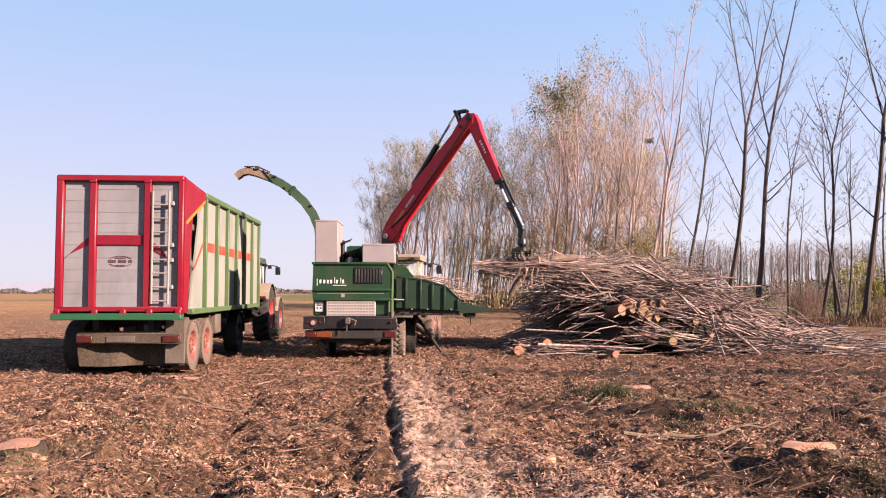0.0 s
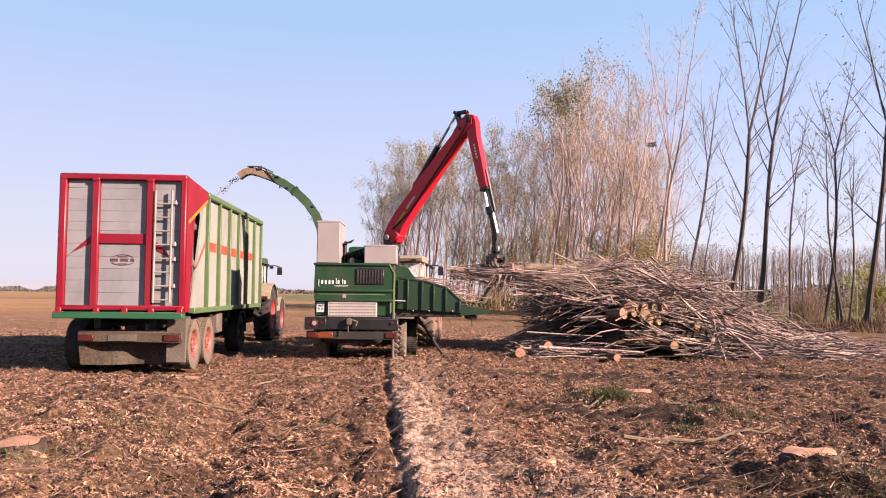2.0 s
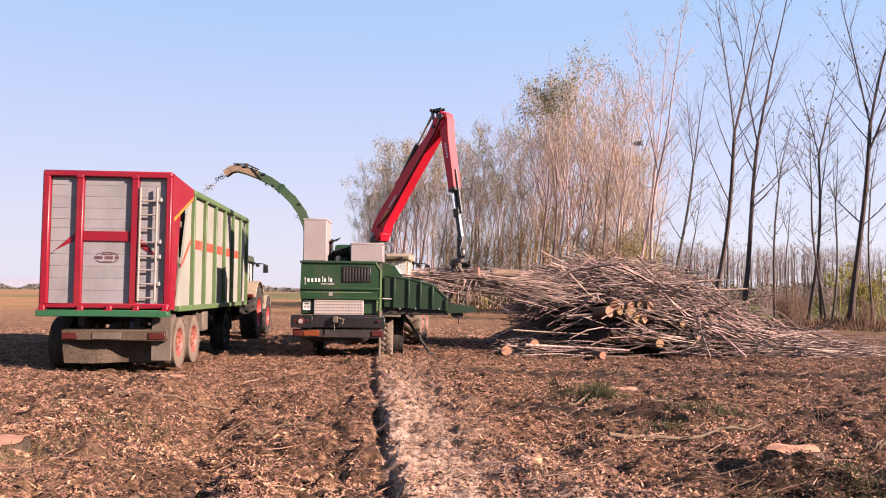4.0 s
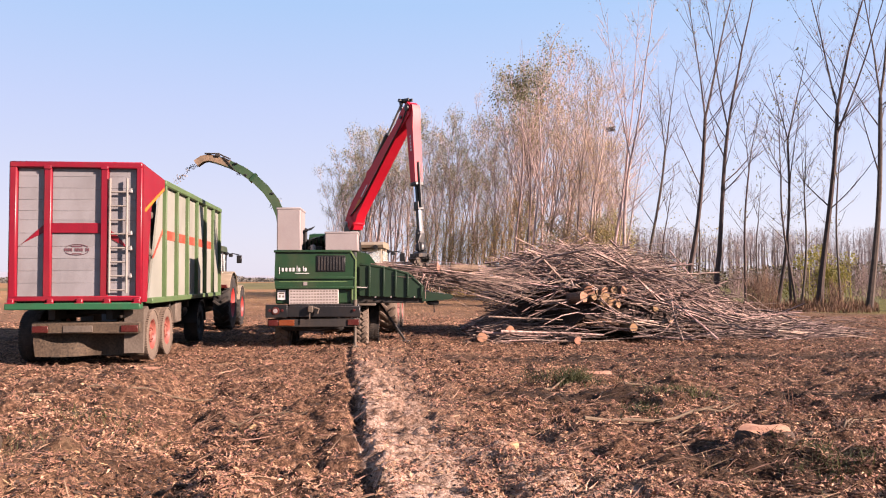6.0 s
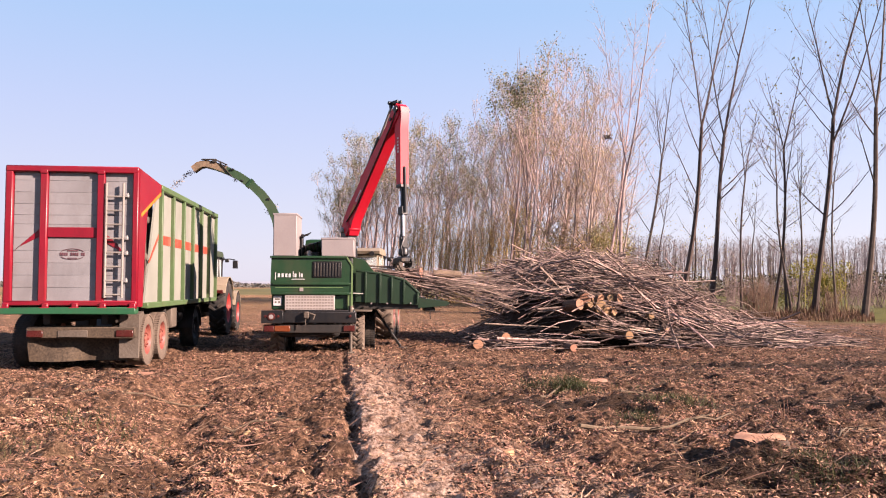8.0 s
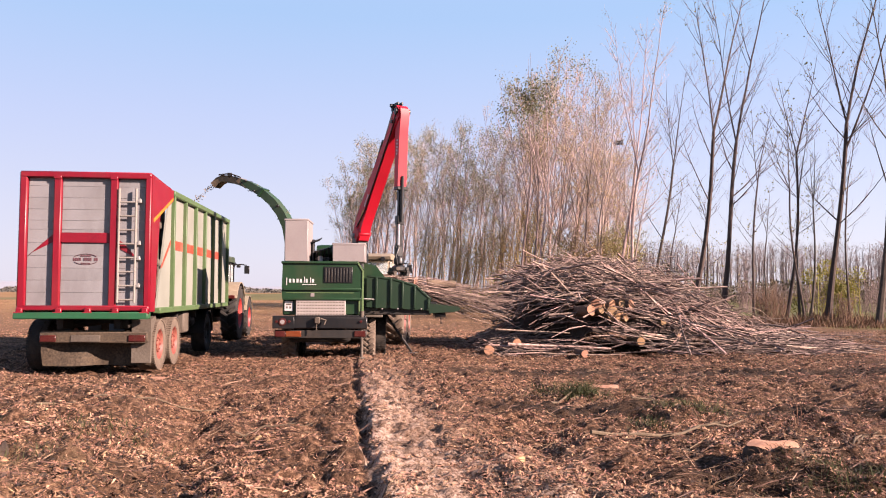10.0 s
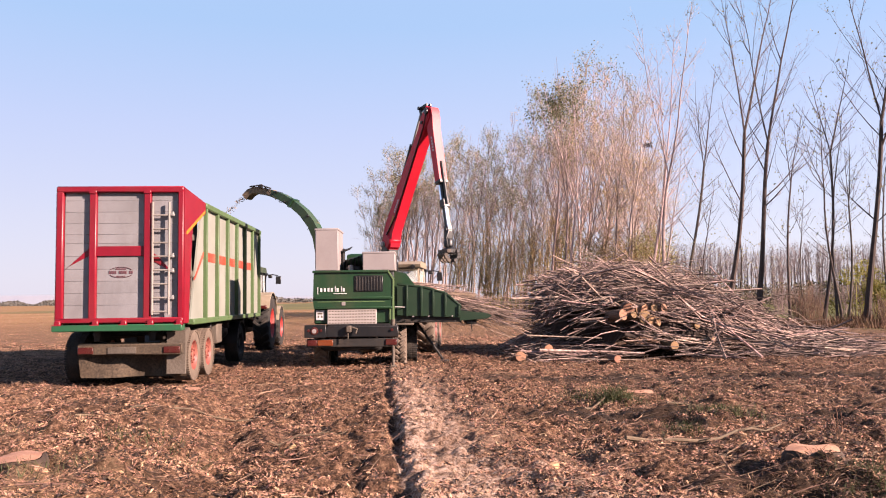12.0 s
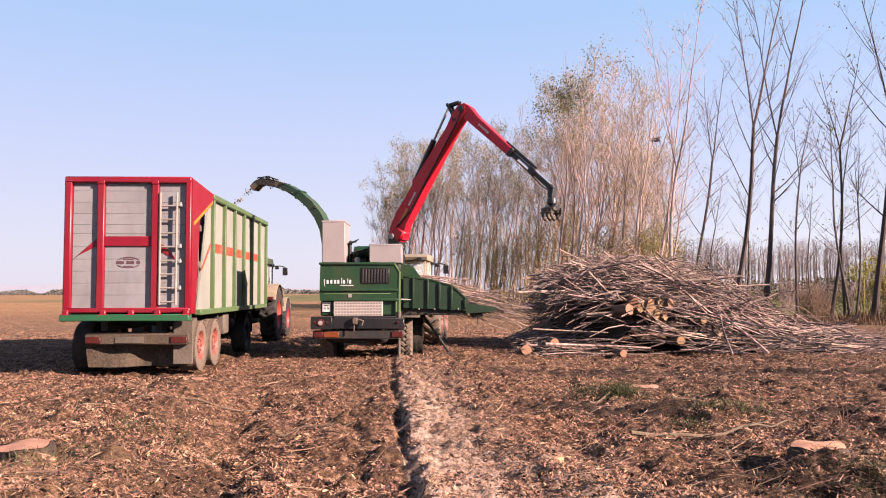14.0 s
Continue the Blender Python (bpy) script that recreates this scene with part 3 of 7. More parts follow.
# ---------------------------------------------------------------- wheels
def tyre_shape(R, W, r_in, lugs=0, lug_h=0.04):
    s = Shape()
    h = W / 2
    s.lathe([(r_in, -h * 0.80), (r_in + 0.02, -h * 0.95), (R * 0.82, -h), (R * 0.95, -h * 0.93), (R, -h * 0.7), (R, h * 0.7), (R * 0.95, h * 0.93), (R * 0.82, h), (r_in + 0.02, h * 0.95), (r_in, h * 0.80), (r_in, -h * 0.80)], 40)
    for k in range(lugs):
        w = 2 * math.pi * k / lugs
        for side in (-1, 1):
            ww = w + (math.pi / lugs if side > 0 else 0)
            m = Matrix.Rotation(ww, 4, "X") @ Matrix.Translation((side * h * 0.48, 0, R + lug_h * 0.35)) @ Matrix.Rotation(side * radians(38), 4, "Z")
            s.box((-h * 0.52, -0.032 - R * 0.012, -lug_h), (h * 0.52, 0.032 + R * 0.012, lug_h * 0.6), 0.012, m)
    if not lugs:
        for k in range(60):
            m = Matrix.Rotation(2 * math.pi * k / 60, 4, "X") @ Matrix.Translation((0, 0, R))
            for q in (-0.55, 0.0, 0.55):
                s.box((q * W * 0.66 - W * 0.15, -0.019, -0.02), (q * W * 0.66 + W * 0.15, 0.019, 0.006), 0.003, m)
    return s


def rim_shape(r, W, dish, holes=8):
    """A dished disc with a hub and bolts; the outside faces +x."""
    s = Shape()
    h = W / 2
    s.lathe([(r + 0.015, h * 0.82), (r + 0.03, h * 0.9), (r, h * 0.88), (r * 0.9, h * 0.6), (r * 0.86, h - dish), (r * 0.55, h - dish * 0.75), (r * 0.36, h - dish * 0.9), (r * 0.34, h - dish * 0.45), (r * 0.2, h - dish * 0.35), (0.001, h - dish * 0.35)], 32)
    s.lathe([(r + 0.015, h * 0.82), (r + 0.015, -h * 0.82), (r * 0.9, -h * 0.7), (0.001, -h * 0.6)], 32)
    for k in range(holes):
        m = Matrix.Rotation(2 * math.pi * k / holes, 4, "X") @ Matrix.Translation((h - dish * 0.78, 0, r * 0.46))
        s.lathe([(0.001, 0.05), (0.022, 0.045), (0.022, -0.03)], 6, "x", m)
    return s


def wheel(parent, x, y, z, R, W, r_in, tyre_mat, rim_mat, side=1, lugs=0, dish=0.1, label=""):
    t = part("wheel", tyre_shape(R, W, r_in, lugs, 0.05 if lugs else 0.02), tyre_mat, parent, label, pose(x, y, z, 0, 0, 0 if side > 0 else 180))
    part("rim", rim_shape(r_in, W, dish), rim_mat, t)
    return t


# ---------------------------------------------------------------- tipping trailer
# mud colours, darkened further for the shade lying on the rear apron
M_APRON = mat("muddy_shaded_apron", (0.016, 0.011, 0.007), (0.085, 0.060, 0.038), 0.85, 0, 1.0, 25, 0.3, (0.010, 0.0075, 0.0055), 0.9)
M_LADDER = mat("ladder_paint", (0.15, 0.135, 0.118), (0.20, 0.182, 0.16), 0.5, 0, 4, 50, 0.05, MUD, 0.25)


def make_trailer():
    T = thing("farm_trailer", "tall red and green tipping farm trailer with dirty pale side panels", "trailer", pose(-6.47, 15.84, 0.06, 0, 0, 3.5))
    W, L, z0, z1 = 1.25, 8.9, 1.26, 3.80
    # box walls
    s = Shape()
    s.slab([(0.72, z0), (L, z0), (L, z1 - 0.05), (1.72, z1 - 0.05), (1.45, 3.3)], W - 0.09, W - 0.05, "yz")
    part("side_panel", s, M_PANEL, T)
    s = Shape()
    s.slab([(0.72, z0), (L, z0), (L, z1 - 0.05), (1.72, z1 - 0.05), (1.45, 3.3)], -W + 0.05, -W + 0.09, "yz")
    part("side_panel", s, M_PANEL, T)
    part("front_wall", Shape().box((-W + 0.05, L - 0.06, z0), (W - 0.05, L, z1 - 0.05)), M_PANEL, T)
    part("box_floor", Shape().box((-W + 0.09, 0.12, z0 - 0.06), (W - 0.09, L - 0.06, z0 + 0.02)), M_DARK, T)
    for sgn in (1, -1):
        for k in range(7):
            y = 1.85 + k * 1.166
            part("rib", Shape().box((sgn * (W - 0.06), y - 0.045, z0 - 0.03), (sgn * (W + 0.035), y + 0.045, z1 - 0.06), 0.012), M_TRAILGREEN, T)
        part("top_rail", Shape().box((sgn * (W - 0.10), 1.75, z1 - 0.07), (sgn * (W + 0.045), L + 0.01, z1 + 0.06), 0.02), M_TRAILGREEN, T)
        part("bottom_rail", Shape().box((sgn * (W - 0.12), 0.72, z0 - 0.09), (sgn * (W + 0.03), L, z0 + 0.03), 0.015), M_TRAILGREEN, T)
        for k in range(6):
            y = 1.85 + k * 1.166
            if k < 5:
                part("stripe", Shape().box((sgn * (W - 0.05), y + 0.05, 2.56), (sgn * (W - 0.044), y + 1.11, 2.77), 0.001), M_ORANGE, T)
        s = Shape()
        s.slab([(0.95, 2.12), (1.05, 2.12), (1.80, 2.66), (1.80, 2.77), (1.72, 2.72)], sgn * (W - 0.05), sgn * (W - 0.044), "yz")
        part("stripe", s, M_ORANGE, T)
        # red rear corner post with its gusset
        s = Shape()
        s.slab([(-0.02, 1.22), (0.34, 1.22), (0.42, 2.2), (0.62, 3.2), (1.72, 3.62), (1.72, z1 + 0.05), (-0.02, 3.96)], sgn * (W - 0.10), sgn * (W + 0.015), "yz")
        part("corner_post", s, M_RED, T)
        s = Shape()
        s.slab([(0.10, 3.02), (0.16, 3.02), (1.66, 3.62), (1.66, 3.68), (0.10, 3.08)], sgn * (W + 0.015), sgn * (W + 0.020), "yz")
        part("stripe", s, M_YELLOW, T)
    # dark backing added for the gap's shade, and tailgate linkage in the gap
    s = Shape()
    s.slab([(0.12, 1.3), (1.9, 1.3), (1.9, 3.7), (0.12, 3.7)], W - 0.24, W - 0.21, "yz")
    part("gap_backing", s, M_DARK, T)
    part("tailgate_ram", Shape().tube([(W - 0.16, 0.55, 1.3), (W - 0.14, 0.66, 2.3), (W - 0.14, 0.85, 3.2)], 0.055, 10), M_BLACK, T)
    s = Shape()
    s.tube([(W - 0.05, 0.52, 1.5), (W + 0.0, 0.56, 2.0), (W - 0.03, 0.62, 2.6), (W - 0.02, 0.66, 3.15)], 0.018, 6)
    s.box((W - 0.08, 0.56, 2.92), (W + 0.03, 0.70, 3.06), 0.02)
    s.box((W - 0.08, 0.50, 2.16), (W + 0.03, 0.62, 2.30), 0.02)
    part("hydraulic_hose", s, M_MUDSHEET, T)
    # tailgate: frame, boards, posts, ladder
    gate = part("tailgate", Shape().box((-W + 0.1, 0.06, 1.3), (W - 0.1, 0.09, 3.88), 0.005), M_BOARD, T)
    edges = [1.31, 1.60, 1.84, 2.08, 2.32, 2.58, 2.84, 3.02, 3.24, 3.47, 3.70, 3.86]
    for a, b in zip(edges[:-1], edges[1:]):
        for lo, hi in ((-1.11, -0.61), (-0.47, 0.46), (0.60, 1.12)):
            part("board", Shape().box((lo + 0.003, 0.025, a + 0.0015), (hi - 0.003, 0.062, b - 0.0015), 0.0025), M_BOARD, gate)
    part("frame_bar", Shape().box((-W, -0.06, 1.24), (-W + 0.135, 0.10, 3.97), 0.018), M_RED, gate)
    part("frame_bar", Shape().box((W - 0.115, -0.06, 1.24), (W, 0.10, 3.97), 0.018), M_RED, gate)
    part("frame_bar", Shape().box((-W, -0.07, 3.86), (W, 0.12, 3.985), 0.02), M_RED, gate)
    part("frame_bar", Shape().box((-W, -0.07, 1.24), (W, 0.10, 1.345), 0.02), M_RED, gate)
    for x in (-0.54, 0.53):
        part("gate_post", Shape().box((x - 0.07, -0.055, 1.26), (x + 0.07, 0.07, 3.93), 0.016).box((x - 0.075, -0.075, 3.83), (x + 0.075, 0.0, 3.91), 0.01), M_RED, gate)
    part("cross_bar", Shape().box((-0.47, -0.01, 2.58), (0.46, 0.03, 2.78), 0.008), M_RED, gate)
    s = Shape()
    s.slab([(-0.61, 2.60), (-0.61, 2.76), (-1.10, 2.30), (-1.02, 2.38)], 0.012, 0.026, "xz")
    part("emblem_wing", s, M_RED, gate)
    s = Shape()
    s.slab([(0.60, 2.50), (0.60, 2.66), (0.72, 2.58), (0.95, 2.32), (0.90, 2.32)], 0.012, 0.026, "xz")
    part("emblem_wing", s, M_RED, gate)
    for x in (0.64, 0.965):
        part("ladder_rail", Shape().tube([(x, -0.06, 1.40), (x, -0.06, 3.66)], 0.024, 8), M_LADDER, gate)
    for k in range(8):
        z = 1.46 + k * 0.276
        part("rung", Shape().tube([(0.62, -0.06, z), (0.985, -0.06, z)], 0.018, 8), M_LADDER, gate)
    for z in (1.73, 2.27, 2.57, 3.41):
        part("ladder_bracket", Shape().box((0.975, -0.07, z - 0.03), (1.06, 0.02, z + 0.03), 0.008).beam((1.0, -0.06, z), (1.06, -0.06, z + 0.05), 0.03), M_STEEL, gate)
    # maker's oval, drawn as plain shapes
    s = Shape()
    for k in range(12):
        x = -0.235 + k * 0.04
        if k not in (4, 9):
            s.box((x, 0.016, 2.225), (x + 0.026, 0.024, 2.285), 0.001)
    s.box((-0.10, 0.016, 2.31), (0.10, 0.024, 2.335), 0.001)
    s.box((-0.09, 0.016, 2.17), (0.09, 0.024, 2.185), 0.001)
    for sg in (1, -1):
        pts = [(0.24 * math.cos(a) , 0.018, 2.255 + sg * 0.105 * math.sin(a)) for a in np.linspace(0.5, math.pi - 0.5, 12)]
        s.tube(pts, 0.006, 4)
    part("emblem", s, mat("emblem_ink", (0.066, 0.0264, 0.033), (0.099, 0.0396, 0.0462), 0.6, 0, 8, 60, 0), gate)
    # latch row along the bottom
    for x in (-1.18, -0.45, 0.10, 0.62, 1.18):
        part("latch", Shape().box((x - 0.06, -0.12, 1.16), (x + 0.06, -0.05, 1.30), 0.015).tube([(x - 0.09, -0.12, 1.2), (x + 0.09, -0.12, 1.2)], 0.018, 8), M_RED, gate)
    part("rear_bar", Shape().box((-W - 0.03, -0.14, 1.08), (W + 0.0, 0.1, 1.215), 0.015), M_BARGREEN, T)
    # under-carriage
    for x in (-0.55, 0.55):
        part("chassis_rail", Shape().box((x - 0.07, 0.3, 0.86), (x + 0.07, L - 0.1, 1.14), 0.015), M_DARK, T)
    for y in (0.9, 3.0, 5.0, 7.0):
        part("cross_member", Shape().box((-1.1, y, 0.95), (1.1, y + 0.12, 1.14), 0.012), M_DARK, T)
    for y in (0.95, 2.22):
        part("axle", Shape().tube([(-1.0, y, 0.52), (1.0, y, 0.52)], 0.07, 10), M_DARK, T)
        for sgn in (1, -1):
            # left tyres use darker rubber to carry the shade they stand in
            wheel(T, sgn * 1.06, y, 0.52, 0.52, 0.36, 0.30, M_DUSTY if sgn > 0 else M_RUBBER, M_RIM, sgn, 0, 0.09, "dusty road tyre on a red rim")
    part("axle", Shape().tube([(-1.0, 6.15, 0.52), (1.0, 6.15, 0.52)], 0.07, 10), M_DARK, T)
    for sgn in (1, -1):
        wheel(T, sgn * 1.03, 6.15, 0.50, 0.50, 0.34, 0.29, M_RUBBER, M_DARK, sgn, 0, 0.09)
        s = Shape()
        arc = [(0.62 * math.cos(math.pi * k / 9), 0.60 * math.sin(math.pi * k / 9)) for k in range(10)]
        outline = [(6.15 + a, 0.52 + b) for a, b in arc] + [(6.15 + a * 0.965, 0.52 + b * 0.965) for a, b in arc[::-1]]
        s.slab(outline, sgn * 1.03 - 0.2, sgn * 1.03 + 0.2, "yz")
        part("mudguard", s, M_BLACK, T)
        part("side_locker", Shape().box((sgn * 0.78, 3.6, 0.62), (sgn * 1.12, 4.15, 1.12), 0.03), M_MUDSHEET if sgn > 0 else M_DARK, T)
    part("air_tank", Shape().lathe([(0.001, 4.9), (0.15, 4.93), (0.17, 5.0), (0.17, 5.35), (0.15, 5.42), (0.001, 5.45)], 18, "y", Matrix.Translation((0.85, 0, 0.85))), M_BLACK, T)
    # rear apron with lamps
    s = Shape()
    rg = random.Random(4)
    nx, nz = 16, 6
    for side in (0.0, 0.02):
        for j in range(nz):
            for i in range(nx):
                x, z = -0.86 + 2.06 * i / (nx - 1), 0.14 + 0.70 * j / (nz - 1)
                s.v.append((x, 0.30 + side + 0.07 * math.sin(x * 3.1 + z * 2) + 0.05 * math.sin(x * 6 - z * 7 + 1) + 0.16 * (0.84 - z) * (x > 0.1), z))
    for j in range(nz - 1):
        for i in range(nx - 1):
            a = j * nx + i
            s.f += [(a, a + 1, a + nx + 1, a + nx), (a + nx * nz, a + nx * nz + nx, a + nx * nz + nx + 1, a + nx * nz + 1)]
            s.mi += [0, 0]
    ap = part("rear_apron", s, M_APRON, T, "mud-caked bent sheet apron")
    part("bumper_beam", Shape().box((-0.86, 0.08, 0.60), (1.20, 0.20, 0.82), 0.02), M_APRON, ap)
    part("lamp_lens", Shape().box((0.84, 0.055, 0.63), (1.16, 0.09, 0.76), 0.015), M_LAMPRED, ap)
    part("lamp_lens", Shape().box((-0.84, 0.055, 0.63), (-0.54, 0.09, 0.76), 0.015), M_LAMPRED, ap)
    part("number_plate", Shape().box((-0.26, 0.065, 0.63), (0.30, 0.09, 0.76), 0.004), M_MUDSHEET, ap)
    for sgn in (1,):
        s = Shape()
        s.slab([(0.22, 1.06), (0.55, 1.12), (0.62, 1.06), (0.34, 0.80), (0.30, 0.20), (0.22, 0.20)], sgn * 0.86, sgn * 1.23, "yz")
        part("mud_flap", s, M_MUDSHEET, T)
    s = Shape()
    s.beam((-0.4, L - 0.2, 0.9), (0, L + 1.5, 0.75), 0.12, 0.16)
    s.beam((0.4, L - 0.2, 0.9), (0, L + 1.5, 0.75), 0.12, 0.16)
    part("drawbar", s, M_DARK, T)
    return T


make_trailer()


# ---------------------------------------------------------------- tractors
def make_tractor(name, label, at, body, rim, cabroof, dusty=False):
    T = thing(name, label, "tractor", at)
    tyre = M_DUSTY if dusty else M_RUBBER
    for sgn in (1, -1):
        wheel(T, sgn * 0.92, 0, 0.92, 0.90, 0.56, 0.50, tyre, rim, sgn, 20, 0.22, "lugged rear tyre")
        wheel(T, sgn * 0.88, 2.75, 0.70, 0.68, 0.48, 0.38, tyre, rim, sgn, 18, 0.16, "lugged front tyre")
        s = Shape()
        for k in range(8):
            a0, a1 = radians(15 + 17 * k), radians(15 + 17 * (k + 1))
            s.beam((sgn * 0.90, 1.06 * math.cos(a0), 0.92 + 1.06 * math.sin(a0)), (sgn * 0.90, 1.06 * math.cos(a1), 0.92 + 1.06 * math.sin(a1)), 0.62, 0.035, 0.008)
        part("fender", s, M_CREAM, T, "dusty cream fender")
        s = Shape()
        for k in range(7):
            a0, a1 = radians(20 + 20 * k), radians(20 + 20 * (k + 1))
            s.beam((sgn * 0.88, 2.75 + 0.80 * math.cos(a0), 0.70 + 0.80 * math.sin(a0)), (sgn * 0.88, 2.75 + 0.80 * math.cos(a1), 0.70 + 0.80 * math.sin(a1)), 0.46, 0.03, 0.008)
        part("front_fender", s, M_CREAM, T)
        part("tail_lamp", Shape().box((sgn * 0.86, -0.98, 1.42), (sgn * 1.14, -0.90, 1.54), 0.02), M_LAMPRED, T)
    part("rear_axle", Shape().tube([(-0.9, 0, 0.92), (0.9, 0, 0.92)], 0.14, 12).box((-0.35, -0.55, 0.6), (0.35, 2.7, 1.3), 0.06), M_DARK, T)
    part("front_axle", Shape().tube([(-0.85, 2.75, 0.7), (0.85, 2.75, 0.7)], 0.10, 10), M_DARK, T)
    s = Shape()
    s.slab([(1.05, 1.15), (3.55, 1.05), (3.75, 1.25), (3.65, 1.62), (2.6, 1.85), (1.05, 1.98)], -0.42, 0.42, "yz")
    hood = part("bonnet", s, body, T)
    part("grille", Shape().box((-0.34, 3.62, 1.15), (0.34, 3.72, 1.6), 0.03), M_BLACK, hood)
    # cab
    cab = part("cab_frame", Shape(), body, T)
    s = Shape()
    z0, z1 = 1.25, 2.68
    for x, y in ((-0.72, -0.62), (0.72, -0.62), (-0.78, 0.45), (0.78, 0.45), (-0.62, 1.12), (0.62, 1.12)):
        s.beam((x, y, z0), (x * 0.93, y * 0.9, z1), 0.075, 0.075, 0.015)
    s.box((-0.72, -0.66, 1.18), (0.72, 1.14, 1.32), 0.03)
    s.box((-0.70, -0.62, z1 - 0.05), (0.70, 1.05, z1 + 0.01), 0.02)
    # cream frame colour stands for airborne dust hanging before the cab
    cab.data = s.mesh("cab_frame", M_BLACK if not dusty else M_CREAM)
    s = Shape()
    s.slab([(-0.80, z1 + 0.01), (1.18, z1 + 0.01), (1.28, z1 + 0.08), (1.10, z1 + 0.20), (-0.62, z1 + 0.20), (-0.84, z1 + 0.10)], -0.78, 0.78, "yz")
    part("cab_roof", s, cabroof, T)
    for p, q in (((-0.68, -0.63, 1.34), (0.68, -0.615, 2.6)), ((-0.60, 1.06, 1.5), (0.60, 1.075, 2.6)), ((0.735, -0.5, 1.4), (0.745, 1.0, 2.6)), ((-0.745, -0.5, 1.4), (-0.735, 1.0, 2.6))):
        g = part("window_pane", Shape().box(p, q, 0.002), M_GLASS, T)
        g.visible_shadow = False
    part("driver_seat", Shape().box((-0.26, -0.15, 1.32), (0.26, 0.35, 1.62), 0.05).box((-0.26, -0.24, 1.6), (0.26, -0.10, 2.2), 0.05), M_BLACK, T)
    part("steering_wheel", Shape().lathe([(0.17, -0.02), (0.19, 0), (0.17, 0.02), (0.15, 0), (0.17, -0.02)], 18, "y", Matrix.Translation((0, 0.75, 1.95))).tube([(0, 0.9, 1.5), (0, 0.75, 1.95)], 0.03, 6), M_BLACK, T)
    part("exhaust_pipe", Shape().tube([(0.66, 1.32, 1.6), (0.66, 1.32, 2.45), (0.68, 1.30, 2.60), (0.76, 1.26, 2.70)], 0.085, 12), M_BLACK, T)
    for sgn in (1, -1):
        s = Shape()
        s.tube([(sgn * 0.74, 1.0, 2.62), (sgn * 1.02, 1.08, 2.64), (sgn * 1.22, 1.06, 2.60)], 0.02, 6)
        arm = part("mirror_arm", s, M_BLACK, T)
        part("mirror", Shape().box((sgn * 1.14, 1.02, 2.30), (sgn * 1.32, 1.08, 2.58), 0.03), M_BLACK, arm)
        part("work_lamp", Shape().lathe([(0.001, -0.05), (0.07, -0.05), (0.08, 0.02), (0.04, 0.06), (0.001, 0.06)], 12, "y", Matrix.Translation((sgn * 0.55, -0.86, z1 + 0.02))), M_BLACK, T)
        part("work_lamp", Shape().box((sgn * 0.86, 1.05, 2.52), (sgn * 1.0, 1.15, 2.64), 0.02), M_BLACK, T)
    part("hitch", Shape().box((-0.12, -0.95, 0.5), (0.12, -0.4, 0.72), 0.03), M_DARK, T)
    return T


make_tractor("tractor", "dark green tractor with red rims hitched to the trailer", pose(-7.16, 27.6, 0.02, 0, 0, 3.5), M_TRACGREEN, M_TRACRIM, M_TRACGREEN)
make_tractor("tractor", "dusty tractor in front of the wood chipper, cab tinted cream for drifting dust", pose(-1.43, 25.24, 0.0, 0, 0, -4.0), M_TRACGREEN, M_RIM, M_CREAM, True)


# ---------------------------------------------------------------- wood chipper
SPOUT = []


